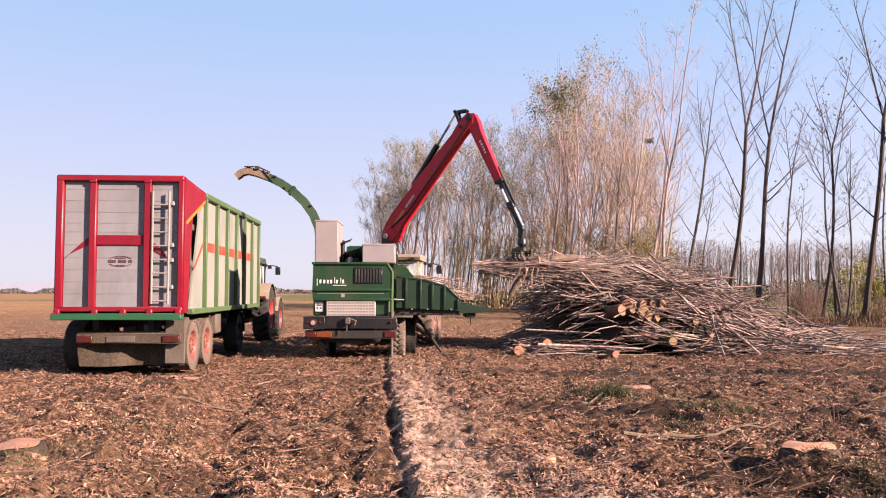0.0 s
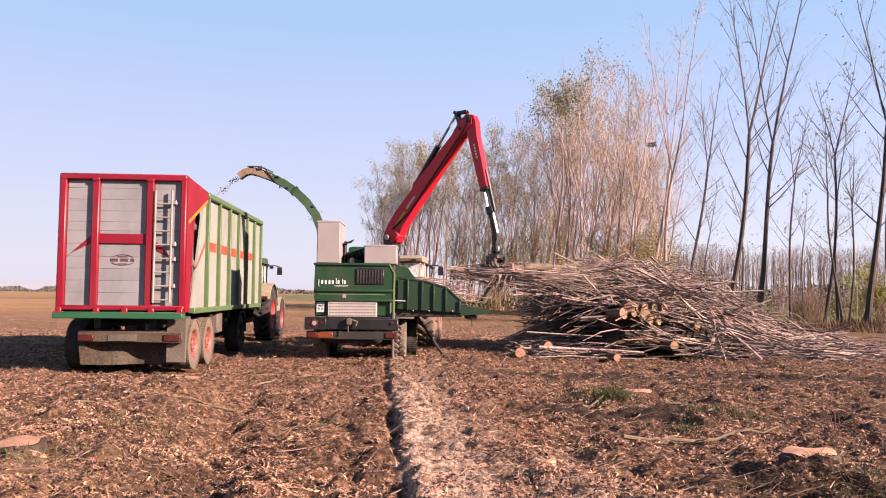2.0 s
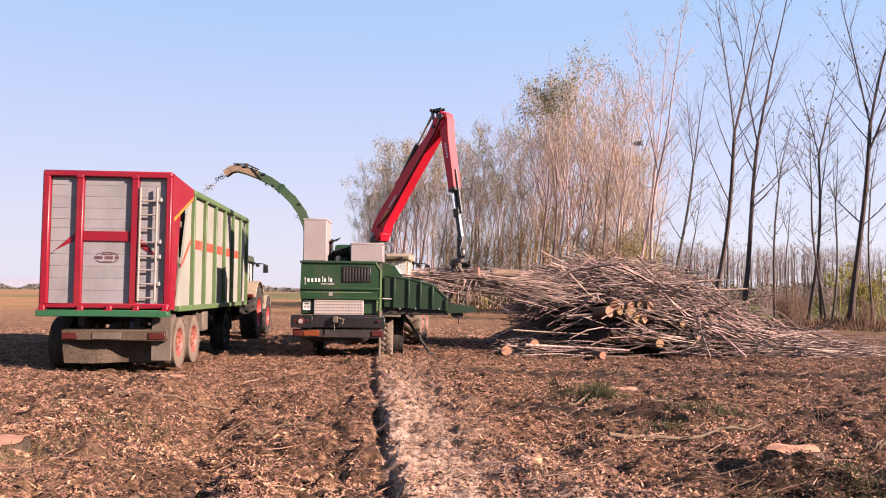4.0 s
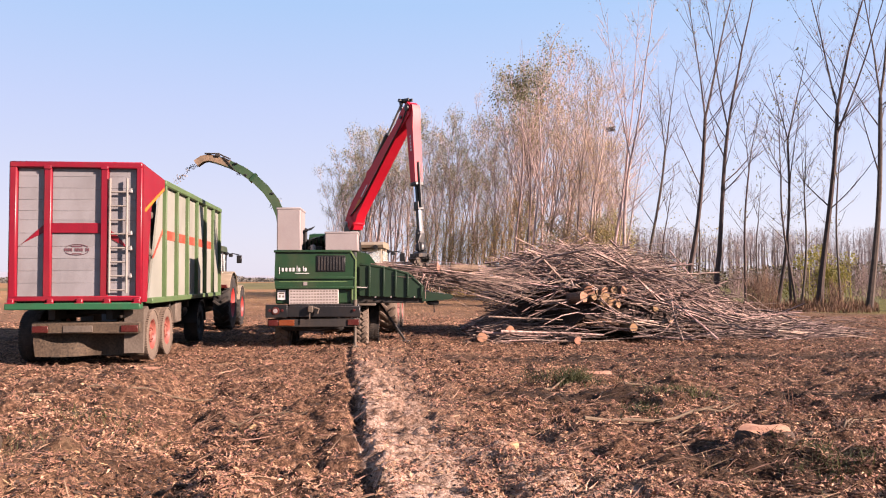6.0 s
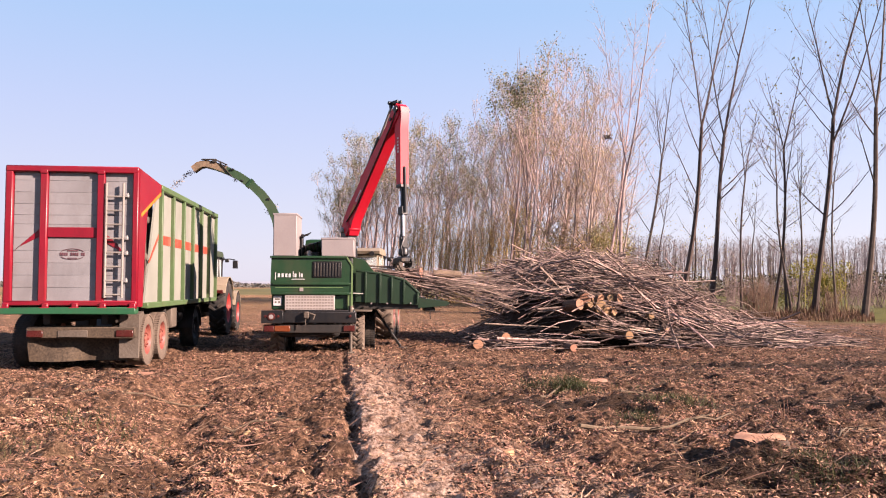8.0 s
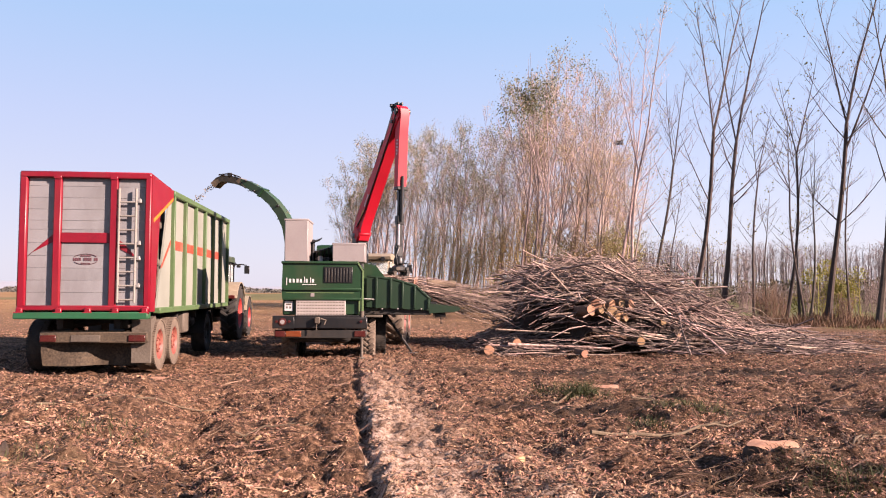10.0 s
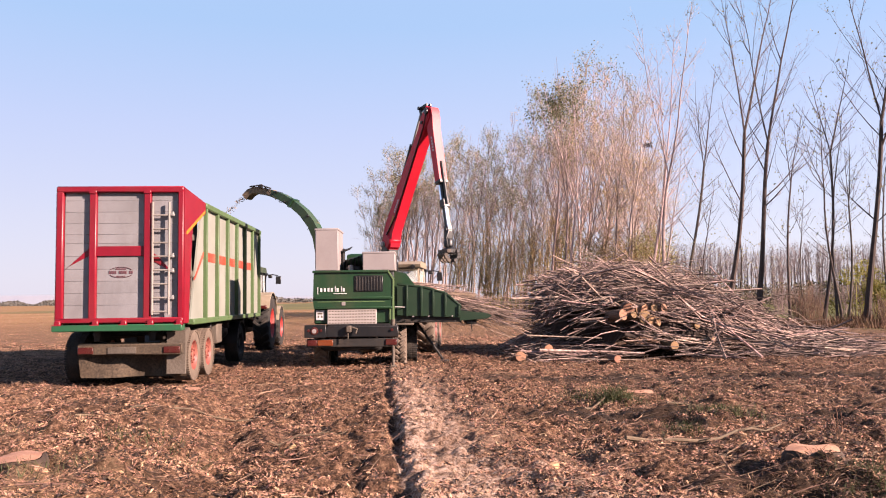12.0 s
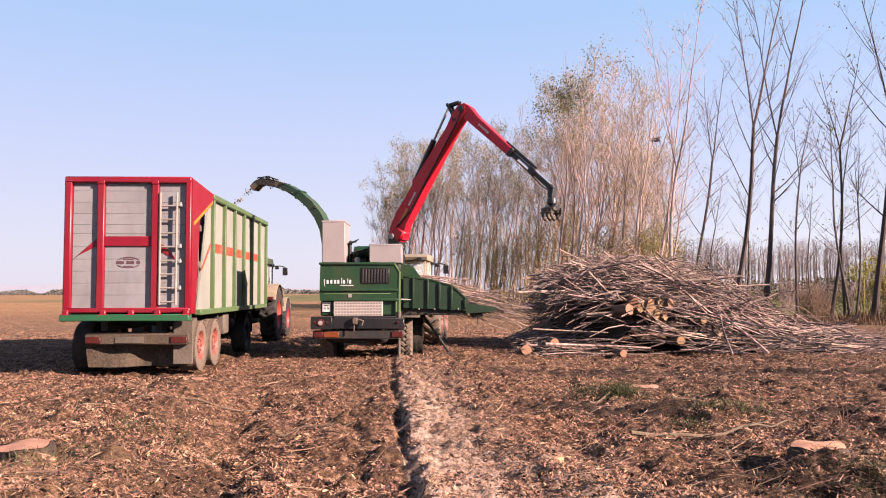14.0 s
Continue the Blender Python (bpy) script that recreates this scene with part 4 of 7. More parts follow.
def make_chipper():
    T = thing("wood_chipper", "green mobile drum chipper with pale metal boxes on top", "wood chipper", pose(-2.25, 19.4, 0.0, 0, 0, 1.5))
    # rear housing: stepped, with a sloping shoulder
    s = Shape()
    s.slab([(-0.93, 1.50), (0.98, 1.50), (1.0, 2.20), (0.86, 2.41), (-0.93, 2.41), (-0.95, 1.70)], 0.0, 4.2, "xz")
    body = part("housing", s, M_GREEN, T)
    s = Shape()
    s.slab([(0.99, 1.20), (1.03, 1.20), (1.04, 2.2), (0.90, 2.42), (0.86, 2.42), (1.0, 2.2)], -0.02, 0.03, "xz")
    part("corner_trim", s, M_GREEN_EDGE, body, "light green edge trim")
    part("ledge", Shape().box((-0.96, -0.05, 2.37), (0.90, 0.05, 2.43), 0.015), M_GREEN, body)
    part("ledge", Shape().box((-0.90, -0.045, 1.72), (0.98, 0.03, 1.78), 0.015), M_GREEN, body)
    part("ledge", Shape().box((-0.92, -0.06, 1.485), (0.98, 0.03, 1.54), 0.015), M_GREEN, body)
    part("light_line", Shape().box((-0.84, -0.008, 1.655), (0.80, 0.004, 1.67), 0.001), M_GREEN_EDGE, body)
    part("lower_housing", Shape().box((-0.93, 0.06, 1.12), (1.0, 4.0, 1.50), 0.03), M_GREEN, T)
    part("side_skirt", Shape().box((0.90, 0.0, 1.10), (1.02, 0.5, 1.52), 0.02), M_GREEN_EDGE, T)
    # grille
    g = part("grille", Shape().box((0.06, -0.02, 1.90), (0.76, 0.03, 2.30), 0.015), M_BLACK, body)
    for k in range(9):
        part("slat", Shape().box((0.10 + k * 0.072, -0.035, 1.93), (0.135 + k * 0.072, -0.015, 2.27), 0.004), M_DARK, g)
    # maker's lettering, drawn as plain white shapes
    s = Shape()
    for x, w, z, h in ((-0.83, 0.02, 1.85, 0.19), (-0.75, 0.06, 1.91, 0.10), (-0.66, 0.06, 1.91, 0.10), (-0.57, 0.06, 1.91, 0.10), (-0.49, 0.06, 1.91, 0.10), (-0.405, 0.02, 1.91, 0.16), (-0.35, 0.06, 1.91, 0.10), (-0.255, 0.02, 1.91, 0.14), (-0.20, 0.06, 1.91, 0.10)):
        s.box((x - w * 0.4, -0.012, z), (x + w * 0.4, 0.004, z + h * 0.9), 0.001)
    s.box((-0.45, -0.012, 1.855), (-0.12, 0.004, 1.872), 0.001)
    part("emblem", s, M_WHITE, body)
    part("badge", Shape().box((-0.25, -0.014, 1.57), (-0.16, 0.004, 1.66), 0.002), M_BOX, body)
    # perforated cover
    p = part("cover_plate", Shape().box((-0.60, -0.03, 1.02), (0.60, 0.05, 1.50), 0.012), M_PLATE, T)
    for r in range(6):
        for c in range(16):
            part("slot", Shape().box((-0.56 + c * 0.0715, -0.034, 1.06 + r * 0.072), (-0.515 + c * 0.0715, -0.028, 1.085 + r * 0.072), 0.001) if r + c == 0 else bpy.data.meshes["slot"], M_MUDSHEET, p, "", pose(0, 0, 0) if r + c == 0 else pose(c * 0.0715, 0, r * 0.072))
    sg = part("sign_plate", Shape().box((-0.88, 0.03, 1.22), (-0.68, 0.062, 1.46), 0.004), M_WHITE, T)
    part("sign_bar", Shape().box((-0.84, 0.025, 1.36), (-0.72, 0.031, 1.40), 0.001).box((-0.84, 0.025, 1.28), (-0.80, 0.031, 1.33), 0.001).box((-0.76, 0.025, 1.28), (-0.72, 0.031, 1.33), 0.001), M_MUDSHEET, sg)
    # bumper
    b = part("bumper", Shape().box((-1.12, -0.12, 0.80), (1.13, 0.12, 1.07), 0.02).box((-0.60, -0.05, 1.0), (1.10, 0.16, 1.12), 0.02), M_BLACK, T)
    part("sign_board", Shape().box((-1.14, -0.15, 0.80), (-0.62, -0.11, 1.11), 0.01), M_BLACK, b)
    part("speed_sign", Shape().lathe([(0.001, -0.17), (0.085, -0.168), (0.095, -0.15), (0.095, -0.14)], 24, "y", Matrix.Translation((-0.90, 0, 0.96))), M_LAMPRED, b)
    part("sign_face", Shape().lathe([(0.001, -0.174), (0.055, -0.172), (0.055, -0.168)], 20, "y", Matrix.Translation((-0.90, 0, 0.96))), M_BOX, b)
    for x in (-1.04, -0.74, 0.98):
        part("reflector", Shape().lathe([(0.001, -0.165), (0.03, -0.162), (0.035, -0.15)], 12, "y", Matrix.Translation((x, 0, 0.97))), M_LAMPRED, b)
    lb = part("lamp_bar", Shape().box((-1.10, -0.06, 0.56), (1.12, 0.04, 0.77), 0.015), M_DARK, T)
    part("lamp", Shape().box((-1.08, -0.09, 0.60), (-0.84, -0.05, 0.74), 0.015), M_LAMPRED, lb)
    part("lamp", Shape().box((-0.83, -0.09, 0.60), (-0.46, -0.05, 0.74), 0.015), M_LAMPORANGE, lb)
    part("lamp", Shape().box((0.82, -0.09, 0.60), (1.09, -0.05, 0.74), 0.015), M_LAMPRED, lb)
    part("tow_hook", Shape().box((-0.13, -0.24, 0.92), (0.0, -0.05, 1.08), 0.02).tube([(0.02, -0.2, 1.04), (0.14, -0.2, 1.0), (0.10, -0.2, 0.90)], 0.025, 8).tube([(-0.08, -0.2, 0.95), (-0.08, -0.2, 0.76)], 0.012, 6), M_MUDSHEET, T)
    part("jack_leg", Shape().tube([(1.00, -0.02, 0.10), (1.00, -0.02, 0.62)], 0.035, 10).tube([(1.00, -0.02, 0.55), (1.00, -0.02, 1.22)], 0.05, 10).lathe([(0.001, 0.02), (0.09, 0.03), (0.09, 0.06), (0.03, 0.08)], 14, "z", Matrix.Translation((1.0, -0.02, 0.03))), M_MUDSHEET, T)
    # frame and axles
    for x in (-0.5, 0.5):
        part("chassis_rail", Shape().box((x - 0.08, 0.1, 0.72), (x + 0.08, 4.8, 1.12), 0.02), M_DARK, T)
    for y, x, R, W, tm, rm in ((0.85, 1.14, 0.49, 0.34, M_DUSTY, M_PALERIM), (2.05, 1.36, 0.52, 0.40, M_RUBBER, M_PALERIM)):
        part("axle", Shape().tube([(-1.0, y, R), (1.0, y, R)], 0.08, 10), M_DARK, T)
        for sgn in (1, -1):
            wheel(T, x if sgn > 0 else -0.82, y, R, R, W, R * 0.56, tm, rm, sgn, 0 if R > 0.5 else 22, 0.1, "worn tyre with a dusty pale rim")
    part("mudguard", Shape().box((0.95, 0.35, 1.06), (1.5, 2.6, 1.10), 0.01), M_MUDSHEET, T)
    part("tool_chest", Shape().box((-0.8, 0.3, 0.45), (0.7, 1.9, 0.74), 0.04), M_DARK, T)
    # boxes on the roof
    bx = part("tall_box", Shape().box((-0.90, 0.03, 2.42), (-0.33, 1.15, 3.46), 0.02), M_BOX, T, "pale dented sheet-metal box")
    part("box_lid", Shape().box((-0.915, 0.02, 3.42), (-0.315, 1.17, 3.475), 0.012), M_BOX, bx)
    bx = part("low_box", Shape().box((0.26, 0.05, 2.42), (1.06, 1.1, 2.87), 0.02), M_BOX, T, "pale dented sheet-metal box")
    part("box_lid", Shape().box((0.25, 0.04, 2.83), (1.075, 1.12, 2.885), 0.012), M_BOX, bx)
    # engine gear between the boxes
    eng = part("engine", Shape().box((-0.34, 0.9, 2.40), (0.24, 1.7, 2.74), 0.05).box((-0.2, 0.5, 2.40), (0.18, 0.95, 2.55), 0.04), M_DARK, T)
    part("air_filter", Shape().lathe([(0.001, -0.22), (0.14, -0.2), (0.16, -0.1), (0.16, 0.2), (0.10, 0.24), (0.001, 0.25)], 18, "x", Matrix.Translation((0.02, 0.8, 2.72))), M_GREEN, eng)
    part("exhaust", Shape().tube([(-0.28, 0.7, 2.42), (-0.28, 0.7, 2.92), (-0.24, 0.66, 2.98)], 0.05, 10), M_BLACK, eng)
    s = Shape()
    s.slab([(-0.32, 2.94), (-0.10, 3.02), (-0.04, 3.05), (-0.12, 2.97), (-0.30, 2.92)], 0.55, 0.72, "xz")
    part("exhaust_flap", s, M_BLACK, eng)
    part("oil_cap", Shape().lathe([(0.001, 0.06), (0.06, 0.05), (0.07, 0.0), (0.07, -0.15)], 12, "z", Matrix.Translation((-0.06, 0.4, 2.52))), M_STEEL, eng)
    for k in range(4):
        part("hose", Shape().tube([(-0.18 + k * 0.1, 0.6, 2.5), (-0.14 + k * 0.09, 0.5, 2.70 + 0.03 * k), (0.0 + k * 0.06, 0.75, 2.8), (0.1 + k * 0.05, 1.1, 2.55)], 0.022, 6), M_BLACK, eng)
    # infeed hood beside the crane
    s = Shape()
    s.slab([(1.0, 1.2), (1.55, 1.25), (1.55, 2.05), (1.32, 2.36), (1.0, 2.44)], 1.0, 2.95, "xz")
    part("infeed_hood", s, M_GREEN, T, "dark green infeed hood")
    part("handrail", Shape().tube([(1.02, 0.4, 1.52), (1.30, 0.9, 1.50), (1.32, 1.35, 1.50)], 0.014, 6), M_STEEL, T)
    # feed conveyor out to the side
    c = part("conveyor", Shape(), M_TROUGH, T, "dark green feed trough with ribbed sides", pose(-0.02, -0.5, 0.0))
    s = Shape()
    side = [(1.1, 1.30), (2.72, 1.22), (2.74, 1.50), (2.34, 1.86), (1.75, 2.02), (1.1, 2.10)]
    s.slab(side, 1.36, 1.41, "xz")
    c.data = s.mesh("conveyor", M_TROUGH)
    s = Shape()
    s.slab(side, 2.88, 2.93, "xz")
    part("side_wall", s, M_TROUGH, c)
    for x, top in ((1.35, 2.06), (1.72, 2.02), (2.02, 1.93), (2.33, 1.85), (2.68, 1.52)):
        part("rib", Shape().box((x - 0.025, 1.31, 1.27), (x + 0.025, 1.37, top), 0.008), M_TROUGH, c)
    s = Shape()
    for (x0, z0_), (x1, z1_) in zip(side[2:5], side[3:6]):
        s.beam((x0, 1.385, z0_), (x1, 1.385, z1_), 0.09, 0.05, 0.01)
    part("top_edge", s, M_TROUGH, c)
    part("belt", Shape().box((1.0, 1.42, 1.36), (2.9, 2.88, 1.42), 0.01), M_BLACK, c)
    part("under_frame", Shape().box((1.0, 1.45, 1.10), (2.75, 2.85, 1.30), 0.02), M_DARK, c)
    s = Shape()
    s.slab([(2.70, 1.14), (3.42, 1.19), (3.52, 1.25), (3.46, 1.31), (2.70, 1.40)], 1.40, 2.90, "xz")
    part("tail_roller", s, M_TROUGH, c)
    part("under_box", Shape().box((2.86, 1.5, 1.04), (3.14, 2.7, 1.16), 0.03), M_DARK, c)
    part("drive_chain", Shape().tube([(3.0, 1.42, 1.1), (3.01, 1.42, 0.86)], 0.012, 6), M_BLACK, c)
    for x in (1.5, 1.9, 2.5):
        part("bolt", Shape().lathe([(0.001, 1.30), (0.022, 1.305), (0.022, 1.34)], 6, "y", Matrix.Translation((x, 0, 1.26))), M_BOX, c)
    part("support_leg", Shape().beam((1.55, 2.0, 1.10), (2.25, 1.75, 0.10), 0.055, 0.06, 0.01).box((2.12, 1.6, 0.02), (2.42, 1.9, 0.08), 0.02), M_DARK, T, "slanted support leg with a foot plate")
    # discharge spout: curved box section, keyed to turn about its foot
    sp = part("discharge_spout", Shape(), M_GREEN, T, "curved green discharge spout with a dusty tip", pose(-0.98, 2.0, 3.385))
    path = [(0.0, -1.05), (0.02, -0.35), (0.08, 0.05), (0.24, 0.42), (0.48, 0.75), (0.78, 1.03), (1.10, 1.25), (1.42, 1.40), (1.72, 1.50), (1.95, 1.55)]

    def duct(pts, w0, w1, d0, d1, mats):
        s = Shape()
        vs, fs, n = [], [], len(pts)
        for i, (h, z) in enumerate(pts):
            a, b = pts[max(i - 1, 0)], pts[min(i + 1, n - 1)]
            t = Vector((b[0] - a[0], b[1] - a[1])).normalized()
            nx, nz = -t.y, t.x
            k = i / (n - 1)
            w, d = w0 + (w1 - w0) * k, d0 + (d1 - d0) * k
            for u, v in ((-1, -1), (1, -1), (1, 1), (-1, 1)):
                vs.append((-(h + nx * d / 2 * v), u * w / 2, z + nz * d / 2 * v))
        for i in range(n - 1):
            for k in range(4):
                fs.append((i * 4 + k, i * 4 + (k + 1) % 4, (i + 1) * 4 + (k + 1) % 4, (i + 1) * 4 + k))
        fs += [(0, 1, 2, 3), tuple((n - 1) * 4 + k for k in range(4))]
        s.add(vs, fs)
        return s
    sp.data = duct(path, 0.34, 0.27, 0.27, 0.165, None).mesh("discharge_spout", M_SPOUT)
    part("seam_flange", duct([(0.78, 1.03), (0.83, 1.07)], 0.36, 0.36, 0.26, 0.26, None), M_GREEN, sp)
    part("spout_deflector", duct([(1.40, 1.405), (1.72, 1.515), (1.95, 1.565), (2.12, 1.52), (2.28, 1.40)], 0.285, 0.31, 0.185, 0.165, None), M_TIP, sp, "dusty tan deflector flap")
    s = Shape()
    s.tube([(-1.38, -0.17, 1.52), (-1.70, -0.17, 1.66), (-2.05, -0.17, 1.66)], 0.02, 6)
    s.tube([(-1.25, -0.16, 1.20), (-1.6, -0.17, 1.62)], 0.014, 6)
    s.box((-1.78, -0.19, 1.58), (-1.66, -0.13, 1.68), 0.01)
    part("deflector_rod", s, M_DARK, sp)
    for h, z in ((0.30, 0.62), (1.0, 1.10), (1.25, 1.40)):
        part("clamp", Shape().box((-h - 0.04, -0.19, z - 0.02), (-h + 0.04, 0.19, z + 0.03), 0.01), M_BLACK, sp)
    SPOUT.append(sp)
    return T


make_chipper()

# ---------------------------------------------------------------- loader crane
CRANE_AT = Vector((-1.598, 23.5, 3.346))
BOOM, JIB = 4.25, 2.08
SLEW = [(0.0, -28.0), (0.5, -30.5), (1.0, -31.0), (1.5, -31.5), (2.0, -34.0), (2.5, -38.0), (3.0, -43.5), (3.2, -45.0), (5.3, -54.5), (5.5, -55.0), (6.0, -55.3), (6.5, -56.0), (7.0, -57.0), (7.5, -57.4), (9.8, -63.0), (10.0, -63.5), (10.5, -64.6), (11.0, -65.4), (11.5, -62.5), (12.0, -57.0), (12.5, -51.0), (13.0, -46.5), (13.5, -42.0), (14.0, -33.0)]
BOOM_LIFT = [(0.0, 50.2), (0.5, 50.0), (1.0, 50.3), (1.5, 49.2), (2.0, 49.5), (2.5, 49.8), (3.0, 49.2), (3.2, 49.0), (5.3, 42.5), (5.5, 42.8), (6.0, 43.2), (6.5, 44.0), (7.0, 44.6), (7.5, 45.4), (9.8, 47.5), (10.0, 47.9), (10.5, 48.3), (11.0, 50.0), (11.5, 52.6), (12.0, 55.0), (12.5, 56.3), (13.0, 55.0), (13.5, 53.6), (14.0, 55.6)]
JIB_LIFT = [(0.0, -64.5), (0.5, -67.0), (1.0, -71.7), (1.5, -74.6), (2.0, -75.6), (2.5, -75.5), (3.0, -75.5), (3.2, -76.3), (5.3, -81.6), (5.5, -82.0), (6.0, -84.0), (6.5, -84.5), (7.0, -85.2), (7.5, -86.5), (9.8, -91.6), (10.0, -92.4), (10.5, -92.6), (11.0, -89.0), (11.5, -85.0), (12.0, -77.0), (12.5, -65.5), (13.0, -55.0), (13.5, -46.6), (14.0, -42.0)]
REACH = [(0.0, 3.55), (1.0, 3.41), (2.0, 3.41), (3.2, 3.44), (5.3, 3.38), (6.5, 3.38), (7.5, 3.40), (9.8, 3.64), (10.5, 3.56), (11.0, 3.45), (11.5, 3.34), (12.0, 3.40), (12.5, 3.47), (13.5, 3.50), (14.0, 3.64)]


def at_time(rows, t):
    """Smooth value between the rows (cubic with slopes from the neighbours)."""
    n = len(rows)
    if t <= rows[0][0]:
        return rows[0][1]
    if t >= rows[-1][0]:
        return rows[-1][1]
    i = max(k for k in range(n) if rows[k][0] <= t)
    i = min(i, n - 2)

    def slope(k):
        a, b = rows[max(k - 1, 0)], rows[min(k + 1, n - 1)]
        return (b[1] - a[1]) / (b[0] - a[0])
    (t0, p0), (t1, p1) = rows[i], rows[i + 1]
    d = t1 - t0
    u = (t - t0) / d
    return (2 * u ** 3 - 3 * u * u + 1) * p0 + (u ** 3 - 2 * u * u + u) * d * slope(i) + (-2 * u ** 3 + 3 * u * u) * p1 + (u ** 3 - u * u) * d * slope(i + 1)


def crane_pose(t):
    """Poses of column, boom, jib, extension and grapple in the crane's own space."""
    s, e1, e2, ln = (at_time(r, t) for r in (SLEW, BOOM_LIFT, JIB_LIFT, REACH))
    turn = Matrix.Rotation(radians(s), 4, "Z")
    boom = turn @ Matrix.Rotation(-radians(e1), 4, "Y")
    k = (boom @ Matrix.Translation((BOOM, 0, 0))).translation
    jib = Matrix.Translation(k) @ turn @ Matrix.Rotation(-radians(e2), 4, "Y")
    ext = jib @ Matrix.Translation((ln, 0, 0))
    grab = Matrix.Translation(ext.translation) @ Matrix.Rotation(radians(s * 0.4 + 55), 4, "Z")
    return turn, boom, jib, ext, grab


CRANE = {}


def make_crane():
    T = thing("loader_crane", "red hydraulic knuckle-boom loader crane with a black log grapple", "crane", Matrix.Translation(CRANE_AT))
    col = part("column", Shape().lathe([(0.001, -1.6), (0.26, -1.6), (0.26, -0.55), (0.22, -0.5), (0.22, -0.28), (0.001, -0.26)], 24, "z").box((-0.2, -0.19, -0.42), (0.24, 0.19, 0.10), 0.05), M_BLACK, T)
    part("pivot_pin", Shape().lathe([(0.001, -0.27), (0.075, -0.26), (0.08, -0.22), (0.08, 0.22), (0.075, 0.26), (0.001, 0.27)], 16, "y"), M_STEEL, col)
    s = Shape()
    # boom: gooseneck foot and tapering box
    s.slab([(-0.16, -0.16), (0.10, -0.34), (0.55, -0.20), (2.0, -0.165), (BOOM - 0.55, -0.15), (BOOM - 0.05, -0.19), (BOOM + 0.12, -0.06), (BOOM + 0.10, 0.14), (BOOM - 0.25, 0.20), (BOOM - 0.65, 0.15), (1.9, 0.27), (1.75, 0.33), (1.62, 0.25), (0.7, 0.30), (0.30, 0.27), (-0.10, 0.16)], -0.155, 0.155, "xz")
    boom = part("main_boom", s, M_CRANE, T, "glossy red main boom")
    s = Shape()
    s.box((-0.05, -0.20, -0.30), (0.34, 0.20, 0.16), 0.05)
    part("boom_foot", s, M_CRANE, boom)
    for sg in (1, -1):
        s = Shape()
        s.slab([(0.45, -0.03), (0.95, -0.02), (0.95, 0.06), (0.45, 0.04)], sg * 0.155, sg * 0.160, "xz")
        part("decal", s, M_YELLOW, boom, "faded yellow lettering block")
        s = Shape()
        for k in range(6):
            s.slab([(1.06 + k * 0.075, 0.0), (1.11 + k * 0.075, 0.0), (1.11 + k * 0.075, 0.06), (1.06 + k * 0.075, 0.06)], sg * 0.155, sg * 0.160, "xz")
        part("decal", s, M_WHITE, boom)
    part("cylinder", Shape().tube([(1.75, 0.0, 0.32), (3.05, 0.0, 0.42)], 0.085, 14).lathe([(0.001, -0.12), (0.07, -0.11), (0.07, 0.11), (0.001, 0.12)], 12, "y", Matrix.Translation((1.75, 0, 0.30))), M_BLACK, boom)
    part("piston_rod", Shape().tube([(3.0, 0.0, 0.415), (BOOM - 0.12, 0.0, 0.50)], 0.036, 10), M_STEEL, boom)
    s = Shape()
    s.beam((BOOM - 0.12, 0.09, 0.50), (BOOM - 0.36, 0.09, 0.06), 0.05, 0.09)
    s.beam((BOOM - 0.12, -0.09, 0.50), (BOOM - 0.36, -0.09, 0.06), 0.05, 0.09)
    s.tube([(BOOM - 0.12, -0.14, 0.50), (BOOM - 0.12, 0.14, 0.50)], 0.05, 10)
    s.tube([(BOOM - 0.36, -0.19, 0.06), (BOOM - 0.36, 0.19, 0.06)], 0.05, 10)
    s.beam((BOOM - 0.12, 0.06, 0.50), (BOOM + 0.12, 0.06, 0.24), 0.05, 0.08)
    s.beam((BOOM - 0.12, -0.06, 0.50), (BOOM + 0.12, -0.06, 0.24), 0.05, 0.08)
    part("knuckle_link", s, M_BLACK, boom)
    part("hose", Shape().tube([(0.2, -0.18, 0.05), (1.0, -0.175, -0.12), (2.4, -0.175, -0.11), (BOOM - 0.4, -0.175, -0.10), (BOOM + 0.02, -0.19, -0.02)], 0.02, 6), M_BLACK, boom)
    # jib
    s = Shape()
    s.slab([(-0.16, -0.05), (-0.10, -0.16), (0.3, -0.15), (JIB, -0.115), (JIB, 0.105), (0.55, 0.14), (0.15, 0.20), (-0.06, 0.17)], -0.125, 0.125, "xz")
    jib = part("jib", s, M_CRANE, T, "glossy red jib")
    part("pivot_pin", Shape().lathe([(0.001, -0.22), (0.085, -0.21), (0.09, 0.0), (0.085, 0.21), (0.001, 0.22)], 16, "y"), M_BLACK, jib)
    part("collar", Shape().box((JIB - 0.08, -0.135, -0.13), (JIB + 0.02, 0.135, 0.12), 0.015), M_BLACK, jib)
    for sg in (1, -1):
        s = Shape()
        for k in range(5):
            s.slab([(0.75 + k * 0.09, -0.03), (0.80 + k * 0.09, -0.03), (0.80 + k * 0.09, 0.03), (0.75 + k * 0.09, 0.03)], sg * 0.125, sg * 0.130, "xz")
        part("decal", s, M_WHITE, jib)
    # extension, its far end at its origin
    ext = part("extension", Shape().box((-1.95, -0.065, -0.065), (-0.05, 0.065, 0.065), 0.012), M_BLACK, T, "dark telescopic extension with bright piston rods")
    part("piston_rod", Shape().tube([(-1.25, -0.078, -0.02), (-0.84, -0.078, -0.02)], 0.034, 10), M_CHROME, ext)
    part("piston_rod", Shape().tube([(-0.62, -0.05, 0.085), (-0.06, -0.05, 0.085)], 0.03, 10), M_CHROME, ext)
    part("sleeve", Shape().box((-0.86, -0.10, -0.10), (-0.62, 0.10, 0.10), 0.02), M_BLACK, ext)
